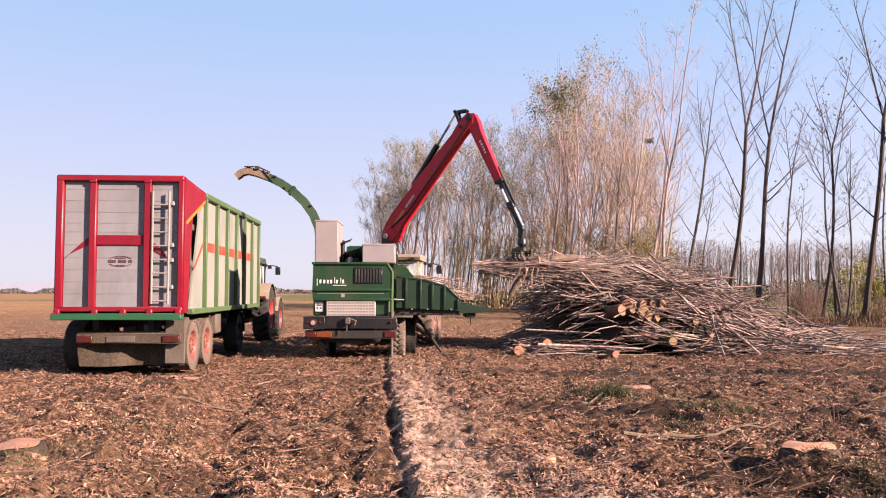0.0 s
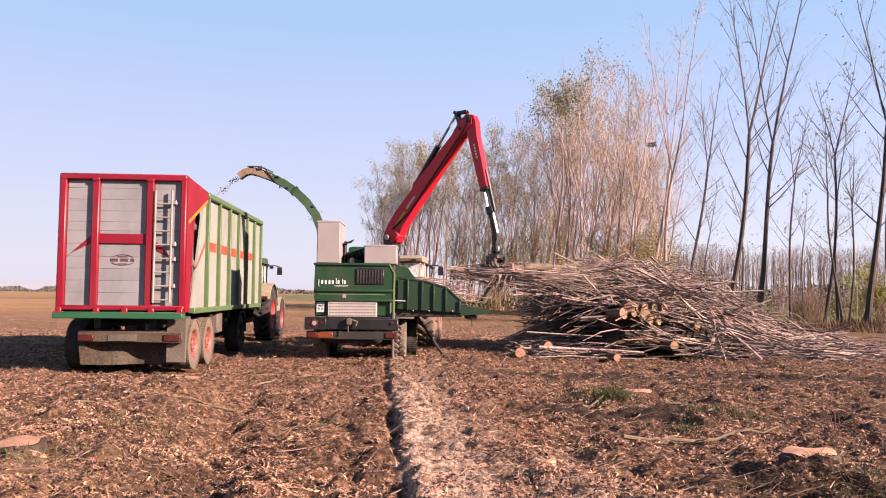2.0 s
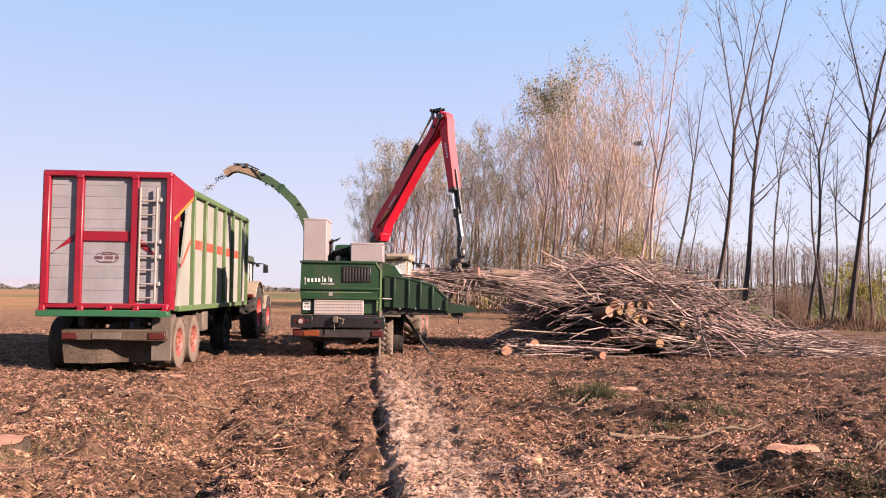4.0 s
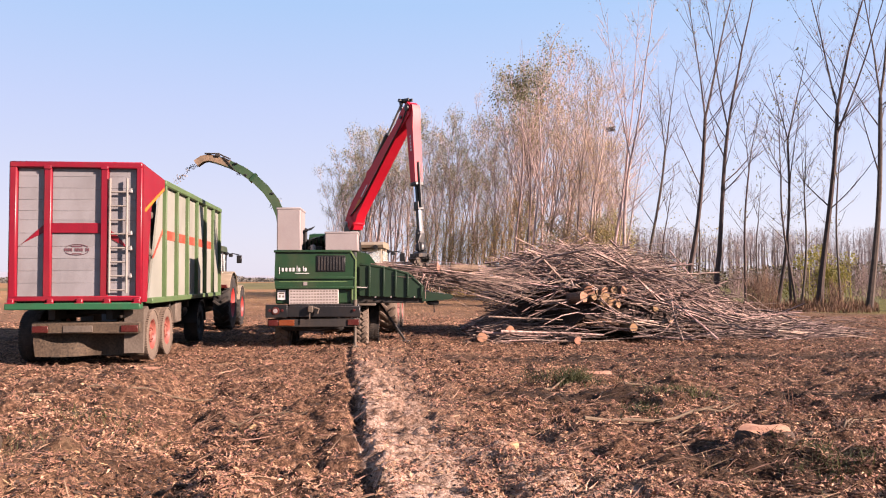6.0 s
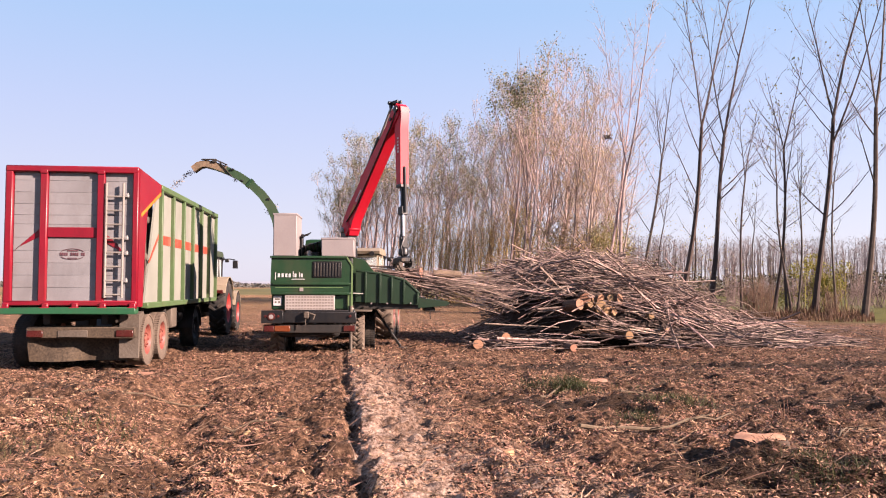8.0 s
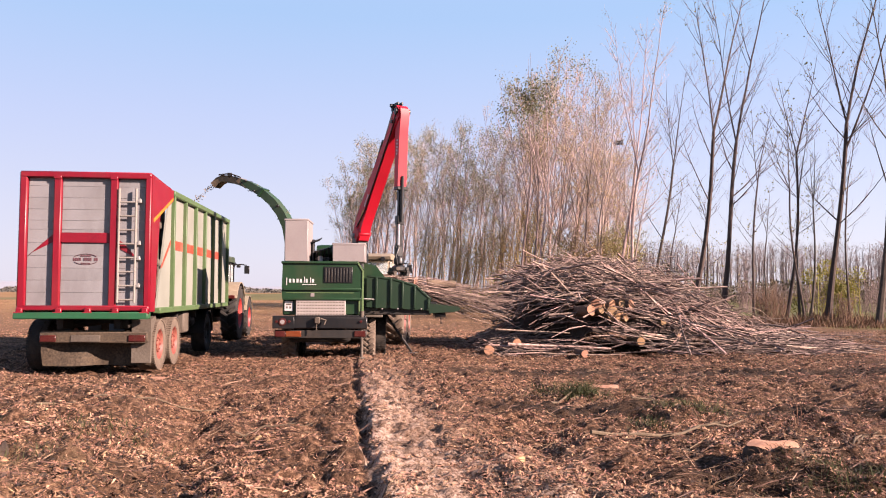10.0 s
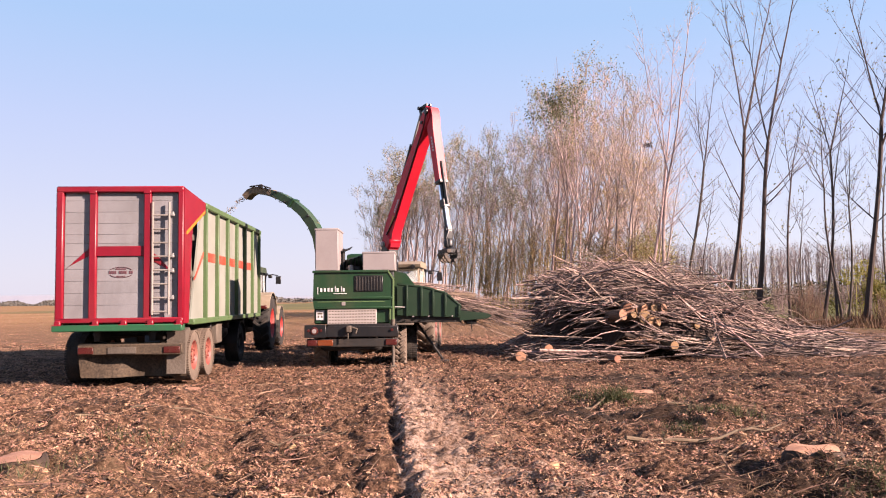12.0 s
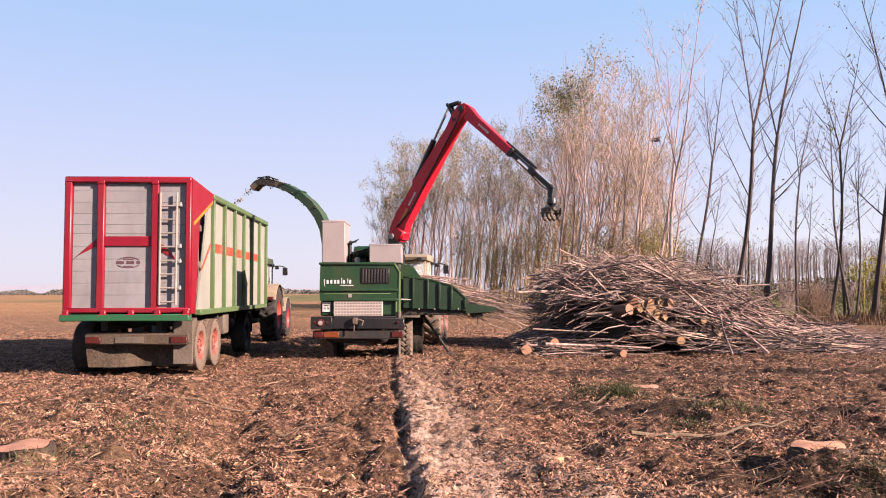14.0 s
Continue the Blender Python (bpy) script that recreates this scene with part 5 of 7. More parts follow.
    part("tip_pin", Shape().lathe([(0.001, -0.12), (0.06, -0.11), (0.06, 0.11), (0.001, 0.12)], 12, "y"), M_BLACK, ext)
    part("extension_cylinder", Shape().tube([(-1.9, 0, 0.12), (-0.7, 0, 0.12)], 0.045, 10), M_BLACK, ext)
    part("hose", Shape().tube([(-1.9, 0.09, -0.08), (-0.8, 0.11, -0.12), (-0.3, 0.12, -0.16), (0.02, 0.08, -0.10)], 0.018, 6), M_BLACK, ext)
    part("tip_fork", Shape().box((-0.14, -0.08, -0.08), (0.08, 0.08, 0.08), 0.02), M_BLACK, ext)
    # grapple: hangs straight down
    s = Shape()
    s.box((-0.10, -0.085, -0.26), (0.10, 0.085, 0.04), 0.03)
    s.lathe([(0.001, -0.22), (0.10, -0.24), (0.135, -0.30), (0.135, -0.42), (0.09, -0.46), (0.001, -0.50)], 18, "z")
    s.box((-0.13, -0.17, -0.64), (0.13, 0.17, -0.47), 0.04)
    grab = part("grapple", s, M_BLACK, T, "black hydraulic log grapple")
    part("hose", Shape().tube([(0.05, 0.1, 0.0), (0.16, 0.14, -0.2), (0.12, 0.12, -0.46)], 0.02, 6).tube([(-0.05, -0.1, 0.0), (-0.15, -0.13, -0.22), (-0.10, -0.12, -0.46)], 0.02, 6), M_BLACK, grab)
    for sg in (1, -1):
        s = Shape()
        arc = [(sg * 0.04, -0.55), (sg * 0.15, -0.57), (sg * 0.205, -0.66), (sg * 0.17, -0.77), (sg * 0.05, -0.83)]
        for y in (-0.15, 0.0, 0.15):
            for p, q in zip(arc[:-1], arc[1:]):
                s.beam((p[0], y, p[1]), (q[0], y, q[1]), 0.055, 0.095, 0.012)
        s.beam((arc[1][0], -0.22, arc[1][1]), (arc[1][0], 0.22, arc[1][1]), 0.09, 0.09)
        s.beam((arc[2][0], -0.19, arc[2][1]), (arc[2][0], 0.19, arc[2][1]), 0.12, 0.035)
        claw = part("claw", s, M_DARK if sg > 0 else M_MUDSHEET, grab)
    CRANE.update(column=col, boom=boom, jib=jib, ext=ext, grab=grab)


make_crane()


# ---------------------------------------------------------------- brushwood pile
def bent_stick(length, r0, r1, rg, n=5, segs=4, bend=0.06):
    """A tapering crooked stick along x, centred."""
    s = Shape()
    add_stick(s, Vector((-length / 2, 0, 0)), Vector((1, 0, 0)), length, r0, r1, rg, n, segs, bend)
    return s


def add_stick(s, p, d, length, r0, r1, rg, n=3, segs=3, bend=0.06):
    d = d.normalized()
    side = d.cross(Vector((0.1, 0.2, 1))).normalized()
    up = side.cross(d)
    pts, rad = [], []
    a, b, c = rg.uniform(-1, 1), rg.uniform(-1, 1), rg.uniform(0, 6)
    for k in range(segs + 1):
        u = k / segs
        w = math.sin(u * math.pi) * bend * length
        pts.append(p + d * (length * u) + side * (w * a + 0.02 * length * math.sin(c + u * 7) * 0.5) + up * (w * b))
        rad.append(r0 + (r1 - r0) * u)
    s.tube(pts, rad, n)


PILE_TOP = [(1.9, 0.1), (2.4, 0.35), (2.8, 0.6), (3.1, 1.1), (3.4, 1.95), (3.75, 2.38), (4.5, 2.42), (6.2, 2.38), (7.2, 2.05), (8.4, 1.42), (9.65, 0.75), (11.2, 0.42), (12.6, 0.08)]


def pile_height(x, y):
    """Steep front where the heap is thick, sloping in and back over the hollow end."""
    h = float(np.interp(x, [a for a, _ in PILE_TOP], [b for _, b in PILE_TOP], 0, 0))
    v = (y - 24.2) / (3.4 if y < 24.2 else 3.0)
    return h * max(0.0, 1 - abs(v) ** float(np.interp(x, [3.4, 4.8, 7.0, 9.0], [1.5, 3.4, 3.0, 1.6])))


def pile_frame(rg, surface):
    """A place, direction and length for one stick of the pile."""
    while True:
        x, y = rg.uniform(1.8, 12.2), rg.uniform(20.9, 26.4)
        h = pile_height(x, y)
        if h > 0.06 and rg.random() < 0.35 + h / 2.6:
            break
    low = h < 0.9 or rg.random() < 0.25
    z = h * (rg.uniform(0.80, 1.02) if surface else rg.uniform(0.15, 0.98)) + 0.04
    if x < 4.1 and y < 23.8 and 0.35 < z < 1.5 and rg.random() < 0.97 or x < 5.6 and y < 22.7 and 0.35 < z < 1.1 and rg.random() < 0.95:
        return pile_frame(rg, surface)
    yaw = rg.gauss(0, 0.32) if rg.random() < 0.7 else rg.gauss(0, 1.1)
    slope = (pile_height(x + 0.6, y) - pile_height(x - 0.6, y)) / 1.2
    tilt = max(-0.45, min(0.3, slope * 0.55)) + rg.gauss(-0.03, 0.22)
    length = rg.uniform(1.4, 4.2) if not low else rg.uniform(1.0, 3.2)
    if x < 4.2:
        x = max(x, (2.35 if z > 0.5 else 1.85) + length * 0.47 * abs(math.cos(yaw)))
        z = min(z, max(0.08, pile_height(x, y)))
    if z < 0.4:
        tilt *= 0.3
    d = Vector((math.cos(yaw) * math.cos(tilt), math.sin(yaw) * math.cos(tilt), math.sin(tilt)))
    if rg.random() < 0.45:
        d = -d
    z = max(z, abs(d.z) * length * 0.5 + 0.03)
    return Vector((x, y, z)), d, length


def make_pile():
    T = thing("brushwood_pile", "large heap of cut poplar branches and thin brushwood on the field", "brushwood pile", pose(0, 0, 0))
    rg = random.Random(11)
    # inner dark sheet closing the heap; its colour is the shade between sticks
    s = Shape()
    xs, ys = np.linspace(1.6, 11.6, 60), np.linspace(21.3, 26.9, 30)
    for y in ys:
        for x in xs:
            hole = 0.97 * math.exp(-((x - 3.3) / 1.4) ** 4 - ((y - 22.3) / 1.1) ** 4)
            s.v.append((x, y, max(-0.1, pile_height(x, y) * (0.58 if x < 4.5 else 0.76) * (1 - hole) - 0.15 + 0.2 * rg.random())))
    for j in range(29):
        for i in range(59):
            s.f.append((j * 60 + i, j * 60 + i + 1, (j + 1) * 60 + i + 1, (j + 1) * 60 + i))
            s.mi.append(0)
    part("heap_filler", s, mat("heap_gap_shade", (0.01188, 0.00792, 0.00594), (0.0396, 0.02508, 0.01848), 0.95, 0, 4, 20, 0.5), T, "dark sheet inside the heap, coloured as the shade between its branches", None, False)
    # fine brushwood
    s = Shape()
    for k in range(3000):
        p, d, ln = pile_frame(rg, rg.random() < 0.75)
        ln *= rg.uniform(0.55, 1.1)
        r = rg.choice((0.008, 0.010, 0.013, 0.017, 0.022, 0.029))
        add_stick(s, p - d * ln / 2, d, ln, r, r * 0.45, rg, 4, 3, 0.12)
    # whips that stick out at the right and the back
    for k in range(230):
        x, y = rg.uniform(6.5, 11.8), rg.uniform(20.8, 24.6)
        ln, a = rg.uniform(0.8, 2.4), rg.gauss(0, 0.5)
        d = Vector((math.cos(a), math.sin(a) * 0.7, rg.uniform(-0.02, 0.22)))
        add_stick(s, Vector((x - 0.5, y, gz(x, y) + 0.03 + rg.random() * 0.15)), d, ln, 0.011, 0.005, rg, 3, 3, 0.1)
    for k in range(260):
        x, y = rg.uniform(3.2, 8.4), rg.uniform(23.2, 25.5)
        d = Vector((rg.gauss(0.1, 0.8), rg.gauss(0, 0.5), rg.uniform(0.1, 0.6)))
        add_stick(s, Vector((x, y, pile_height(x, y) * 0.95)), d, rg.uniform(0.4, 1.1), 0.009, 0.004, rg, 3, 3, 0.1)
    tagged(part("brushwood", s, M_BRUSH, T, "thin grey-brown brushwood"), kind="stuff")
    # branches that can be told apart
    kinds = [bent_stick(1.0, rg.uniform(0.010, 0.0125), rg.uniform(0.004, 0.007), rg, 6, 6, 0.018).mesh("branch", M_STICK) for _ in range(9)]
    for k in range(290):
        p, d, ln = pile_frame(rg, True)
        ln *= rg.uniform(0.8, 1.25)
        thick = rg.choice((0.5, 0.6, 0.75, 0.85, 1.0, 1.3)) * 2.0 / ln
        q = d.to_track_quat("X", "Z").to_matrix().to_4x4() @ Matrix.Rotation(rg.uniform(0, 6), 4, "X")
        part("branch", rg.choice(kinds), None, T, "", Matrix.Translation(p) @ q @ Matrix.Diagonal((ln, ln * thick, ln * thick, 1)))
    # a few outstanding ones: across the face and on the crest
    for p, q, w in (((3.25, 23.5, 2.95), (4.6, 24.2, 2.35), 1.9), ((3.2, 21.6, 1.62), (5.0, 21.5, 1.45), 2.4), ((4.6, 21.4, 1.55), (6.4, 20.9, 0.35), 2.3), ((4.9, 21.5, 1.6), (5.6, 20.9, 0.75), 2.2),
                    ((4.9, 21.5, 1.18), (8.0, 21.8, 1.32), 2.4), ((6.9, 20.9, 0.35), (8.2, 21.6, 1.45), 1.5), ((9.0, 21.0, 0.6), (10.9, 21.4, 0.75), 1.6), ((2.5, 20.9, 0.32), (5.2, 20.7, 0.22), 3.4), ((3.3, 20.6, 0.12), (5.5, 20.4, 0.1), 2.0), ((2.2, 21.2, 0.7), (4.2, 21.2, 0.6), 1.8), ((8.3, 22.0, 1.2), (10.3, 21.2, 0.35), 1.8)):
        p, q = Vector(p), Vector(q)
        d = q - p
        ln = d.length
        thick = w * 1.1 / ln
        m = Matrix.Translation((p + q) / 2) @ d.to_track_quat("X", "Z").to_matrix().to_4x4() @ Matrix.Diagonal((ln, ln * thick, ln * thick, 1))
        part("branch", rg.choice(kinds), None, T, "", m)
    return T


make_pile()


def log_mesh(r, length, rg):
    """A log along y, its cut faces in fresh wood; the front end at the origin."""
    s = Shape()
    n = 18
    ph = [rg.uniform(0, 6) for _ in range(3)]

    def ring(y, k):
        out = []
        for i in range(n):
            a = 2 * math.pi * i / n
            rr = r * k * (1 + 0.06 * math.sin(2 * a + ph[0]) + 0.04 * math.sin(3 * a + ph[1]))
            out.append((rr * math.cos(a), y, rr * math.sin(a)))
        return out
    levels = [(0.0, 0.985), (0.02, 1.0), (length * 0.3, 0.99), (length * 0.7, 0.96), (length - 0.02, 0.94), (length, 0.93)]
    vs = [p for y, k in levels for p in ring(y, k)]
    fs = [(j * n + i, j * n + (i + 1) % n, (j + 1) * n + (i + 1) % n, (j + 1) * n + i) for j in range(len(levels) - 1) for i in range(n)]
    s.add(vs, fs)
    s.slot = 1
    for y, k in ((-0.003, 0.93), (length + 0.003, 0.86)):
        c = ring(y, k)
        s.add(c + [(0, y - (0.006 if y < 0 else -0.006), 0)], [(i, (i + 1) % n, n) for i in range(n)])
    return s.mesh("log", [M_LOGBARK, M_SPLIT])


def make_logs():
    rg = random.Random(5)
    spots = [(2.0, 20.9, 0.17, 0.14, 3), (2.75, 20.95, 0.36, 0.12, 8)]
    for k in range(10):
        row, i = divmod(k, 5)
        spots.append((4.75 + i * 0.27 + rg.uniform(-0.08, 0.08) + 0.16 * row, 21.12 + 0.12 * row + 0.04 * i, 1.20 + 0.22 * row - 0.03 * i + rg.uniform(-0.08, 0.06), rg.uniform(0.09, 0.19), rg.uniform(-5, 42)))
    spots += [(6.75, 21.2, 0.90, 0.09, 15), (6.05, 20.9, 0.40, 0.12, 10), (4.45, 20.45, 0.10, 0.11, 20), (7.1, 21.0, 0.52, 0.08, 30)]
    for x, y, z, r, yaw in spots:
        ob = part("log", log_mesh(r, rg.uniform(0.35, 0.7), rg), None, None, "", pose(x, y, max(z, gz(x, y) + r * 0.9), rg.uniform(-14, 10), 0, yaw))
        tagged(ob, "short sawn poplar log with a pale cut face in the brushwood", "log", "sawn logs in the pile")


make_logs()

# load carried by the grapple and fed into the chipper
BUNDLE = []


def make_bundle():
    T = thing("branch_bundle", "loose bundle of branches and split logs held by the grapple", "branch bundle", pose(2.2, 21.6, 2.5))
    rg = random.Random(21)
    s = Shape()
    for k in range(260):
        ln = rg.uniform(1.0, 2.8)
        x = rg.uniform(-1.5, max(-1.4, 3.2 - ln))
        a = rg.gauss(0, 0.12)
        sp = 0.09 + 0.05 * abs(x + ln / 2) ** 0.8
        p = Vector((x, rg.gauss(0, sp), rg.gauss(-0.05, sp * 0.7)))
        d = Vector((1, a, rg.gauss(-0.07, 0.10)))
        r = rg.uniform(0.006, 0.015)
        add_stick(s, p, d, ln, r, r * 0.45, rg, 3, 4, 0.06)
    tagged(part("brushwood", s, M_BRUSH, T), kind="stuff")
    for k in range(15):
        ln = rg.uniform(1.5, 3.2)
        p = Vector((rg.uniform(-1.3, 0.5), rg.gauss(0, 0.15), rg.gauss(-0.02, 0.09)))
        q = Shape()
        add_stick(q, p, Vector((1, rg.gauss(0, 0.1), rg.gauss(-0.05, 0.07))), ln, rg.uniform(0.018, 0.034), 0.012, rg, 6, 5, 0.04)
        part("branch", q, M_STICK, T)
    for x, y, z, r, ln, rz, ry in ((0.40, -0.22, 0.10, 0.125, 0.42, 64, -10), (0.72, -0.22, 0.10, 0.095, 0.75, -80, 5), (-0.12, -0.2, -0.08, 0.08, 0.45, -30, 0), (-0.02, -0.12, -0.10, 0.085, 0.85, 62, -62)):
        part("log", log_mesh(r, ln, rg), None, T, "split log with bare pale wood", pose(x, y, z, ry, 0, rz))
    for k in range(24):
        q = Shape()
        p = Vector((rg.uniform(-0.15, 0.45), rg.gauss(-0.1, 0.12), -0.1))
        add_stick(q, p, Vector((rg.gauss(-0.15, 0.4), rg.gauss(0, 0.3), -1)), rg.uniform(0.3, 0.75), rg.uniform(0.012, 0.035), 0.006, rg, 5, 4, 0.1)
        part("root", q, M_STICK, T)
    BUNDLE.append(T)
    # branches already lying in the feed trough
    F = thing("branch_layer", "thin branches lying in the feed trough of the chipper", "branches", pose(-0.15, 21.1, 1.98, 0, 9, 0))
    for k in range(64):
        q = Shape()
        p = Vector((rg.uniform(-1.2, -0.3), rg.uniform(-0.6, 0.55), rg.uniform(-0.30, 0.06)))
        add_stick(q, p, Vector((1, rg.gauss(0, 0.12), rg.gauss(-0.04, 0.06))), rg.uniform(0.8, 2.0), rg.uniform(0.007, 0.02), 0.005, rg, 4, 4, 0.05)
        part("branch", q, M_STICK, F)


make_bundle()


# ---------------------------------------------------------------- trees
def leaf_quad(s, p, size, rg):
    a, b = rg.uniform(0, 6.28), rg.uniform(-1.0, 1.0)
    u = Vector((math.cos(a), math.sin(a), 0.3 * b)) * size
    v = Vector((-math.sin(a) * b, math.cos(a) * b, -1.0)).normalized() * size
    s.v += [tuple(p - u * 0.5), tuple(p + v * 0.45), tuple(p + u * 0.5 + v * 0.1), tuple(p - v * 0.5)]
    o = len(s.v)
    s.f.append((o - 4, o - 3, o - 2, o - 1))
    s.mi.append(0)


def poplar(seed, H, r0, fork, leaders, branches, reach, rise, leaves, leaf_size, leaf_from, bark, leafmat, twigs=6, sub=3, twigmat=None, low=0):
    """A poplar of height H: a stem that parts into steep leaders, thin rising limbs, a haze of twigs, scattered leaf clumps. Returns three meshes."""
    rg = random.Random(seed)
    trunk, fine, crown = Shape(), Shape(), Shape()
    tips = []
    wx, wy, p1, p2 = rg.uniform(0.10, 0.3), rg.uniform(0.1, 0.25), rg.uniform(0, 6), rg.uniform(0, 6)

    def twig(p, d, ln, r, depth):
        mid = p + d * (ln * 0.5) + Vector((rg.gauss(0, 0.04), rg.gauss(0, 0.04), 0.02)) * ln
        end = mid + (d + Vector((rg.gauss(0, 0.12), rg.gauss(0, 0.12), 0.12))).normalized() * (ln * 0.5)
        fine.tube([p, mid, end], [r, r * 0.7, r * 0.3], 3, False)
        tips.extend((mid, end))
        if depth:
            for k in range(sub):
                out = Vector((rg.gauss(0, 1), rg.gauss(0, 1), rg.gauss(0.35, 0.5))).normalized()
                twig(p.lerp(mid, rg.random()) if k % 2 else mid.lerp(end, rg.random()), (d * 0.9 + out * 0.8).normalized(), ln * rg.uniform(0.3, 0.6), r * 0.65, depth - 1)

    def limb(p, d, ln, r):
        pts, rr, q, dd = [p], [r], p.copy(), d.copy()
        for k in range(4):
            dd = (dd + Vector((rg.gauss(0, 0.045), rg.gauss(0, 0.045), 0.08))).normalized()
            q = q + dd * (ln / 4)
            pts.append(q.copy())
            rr.append(r * (1 - (k + 1) / 4) + 0.006)
        trunk.tube(pts, rr, 5, False)
        tips.extend(pts[2:])
        for k in range(twigs):
            i = rg.randint(0, 3)
            at = pts[i].lerp(pts[i + 1], rg.random())
            az = rg.uniform(0, 6.28)
            twig(at, (dd * 0.85 + Vector((math.cos(az), math.sin(az), 0.25)) * 0.7).normalized(), ln * rg.uniform(0.22, 0.5), max(r * 0.35, 0.008), 1)

    stems = []
    n = 7
    main = [Vector((wx * (math.sin(p1 + 4 * k / n) - math.sin(p1)), wy * (math.sin(p2 + 3 * k / n) - math.sin(p2)), H * fork * k / n)) for k in range(n + 1)]
    rads = [r0 * (1.3 - 0.3 * min(1, 3.0 * k / n)) * (1 - 0.36 * k / n) for k in range(n + 1)]
    main[0].z -= 0.15
    trunk.tube(main, rads, 8)
    stems.append((main, rads, 0.0))
    for j in range(leaders):
        az = (math.pi - 0.2 if j % 2 else 0.2) + rg.uniform(-0.7, 0.7)
        ang = radians(rg.uniform(3, 8) if j == 0 else rg.uniform(12, 22))
        start = n if j < 2 else n - 1
        p = main[start].copy()
        d = Vector((math.cos(az) * math.sin(ang), math.sin(az) * math.sin(ang), math.cos(ang)))
        ln = H * (1 - fork) * (1.0 if j == 0 else rg.uniform(0.72, 0.95))
        pts, rr, r = [p - d * 0.1], [rads[start] * (0.74 if j == 0 else 0.5)], rads[start] * (0.74 if j == 0 else 0.5)
        for k in range(8):
            d = (d + Vector((rg.gauss(0, 0.035), rg.gauss(0, 0.035), 0.05))).normalized()
            p = p + d * (ln / 8)
            pts.append(p.copy())
            rr.append(r * (1 - (k + 1) / 8) ** 1.25 + 0.009)
        trunk.tube(pts, rr, 6)
        stems.append((pts, rr, 1.0))
    for k in range(branches + low):
        if k < low:
            pts, rr, up = stems[0]
            u = rg.uniform(0.45, 1.0)
        else:
            pts, rr, up = stems[1 + k % leaders]
            u = rg.random() ** 1.15 * 0.92
        i = min(int(u * (len(pts) - 1)), len(pts) - 2)
        at = pts[i].lerp(pts[i + 1], u * (len(pts) - 1) - i)
        axis = (pts[i + 1] - pts[i]).normalized()
        az = k * 2.4 + rg.uniform(-0.5, 0.5)
        ang = radians(rg.uniform(rise - 9, rise + 11) + (10 if k < low else 0))
        d = (axis * math.cos(ang) + Vector((math.cos(az), math.sin(az), 0)) * math.sin(ang)).normalized()
        limb(at, d, reach * H * (1.05 - 0.65 * u * up) * rg.uniform(0.55, 1.15), max(0.014, rr[i] * rg.uniform(0.2, 0.34)))
    good = [t for t in tips if t.z > leaf_from * H]
    for c in [rg.choice(good) for _ in range(max(1, leaves // 6))]:
        for k in range(6):
            leaf_quad(crown, c + Vector((rg.gauss(0, 0.22), rg.gauss(0, 0.22), rg.gauss(0, 0.25))), leaf_size * rg.uniform(0.6, 1.4), rg)
    return trunk.mesh("trunk", bark), fine.mesh("fine_branching", twigmat or M_TWIG, True, False), crown.mesh("crown", leafmat, False, False)


def plant(meshes, m, label, group, crown_label=""):
    T = thing("poplar_tree", label, "tree", m, group)
    part("trunk", meshes[0], None, T)
    tagged(part("fine_branching", meshes[1], None, T), kind="stuff")
    tagged(part("crown", meshes[2], None, T, crown_label), kind="stuff")
    return T


def abreast(bearing, depth):
    return (bearing - 784) / 1400 * depth


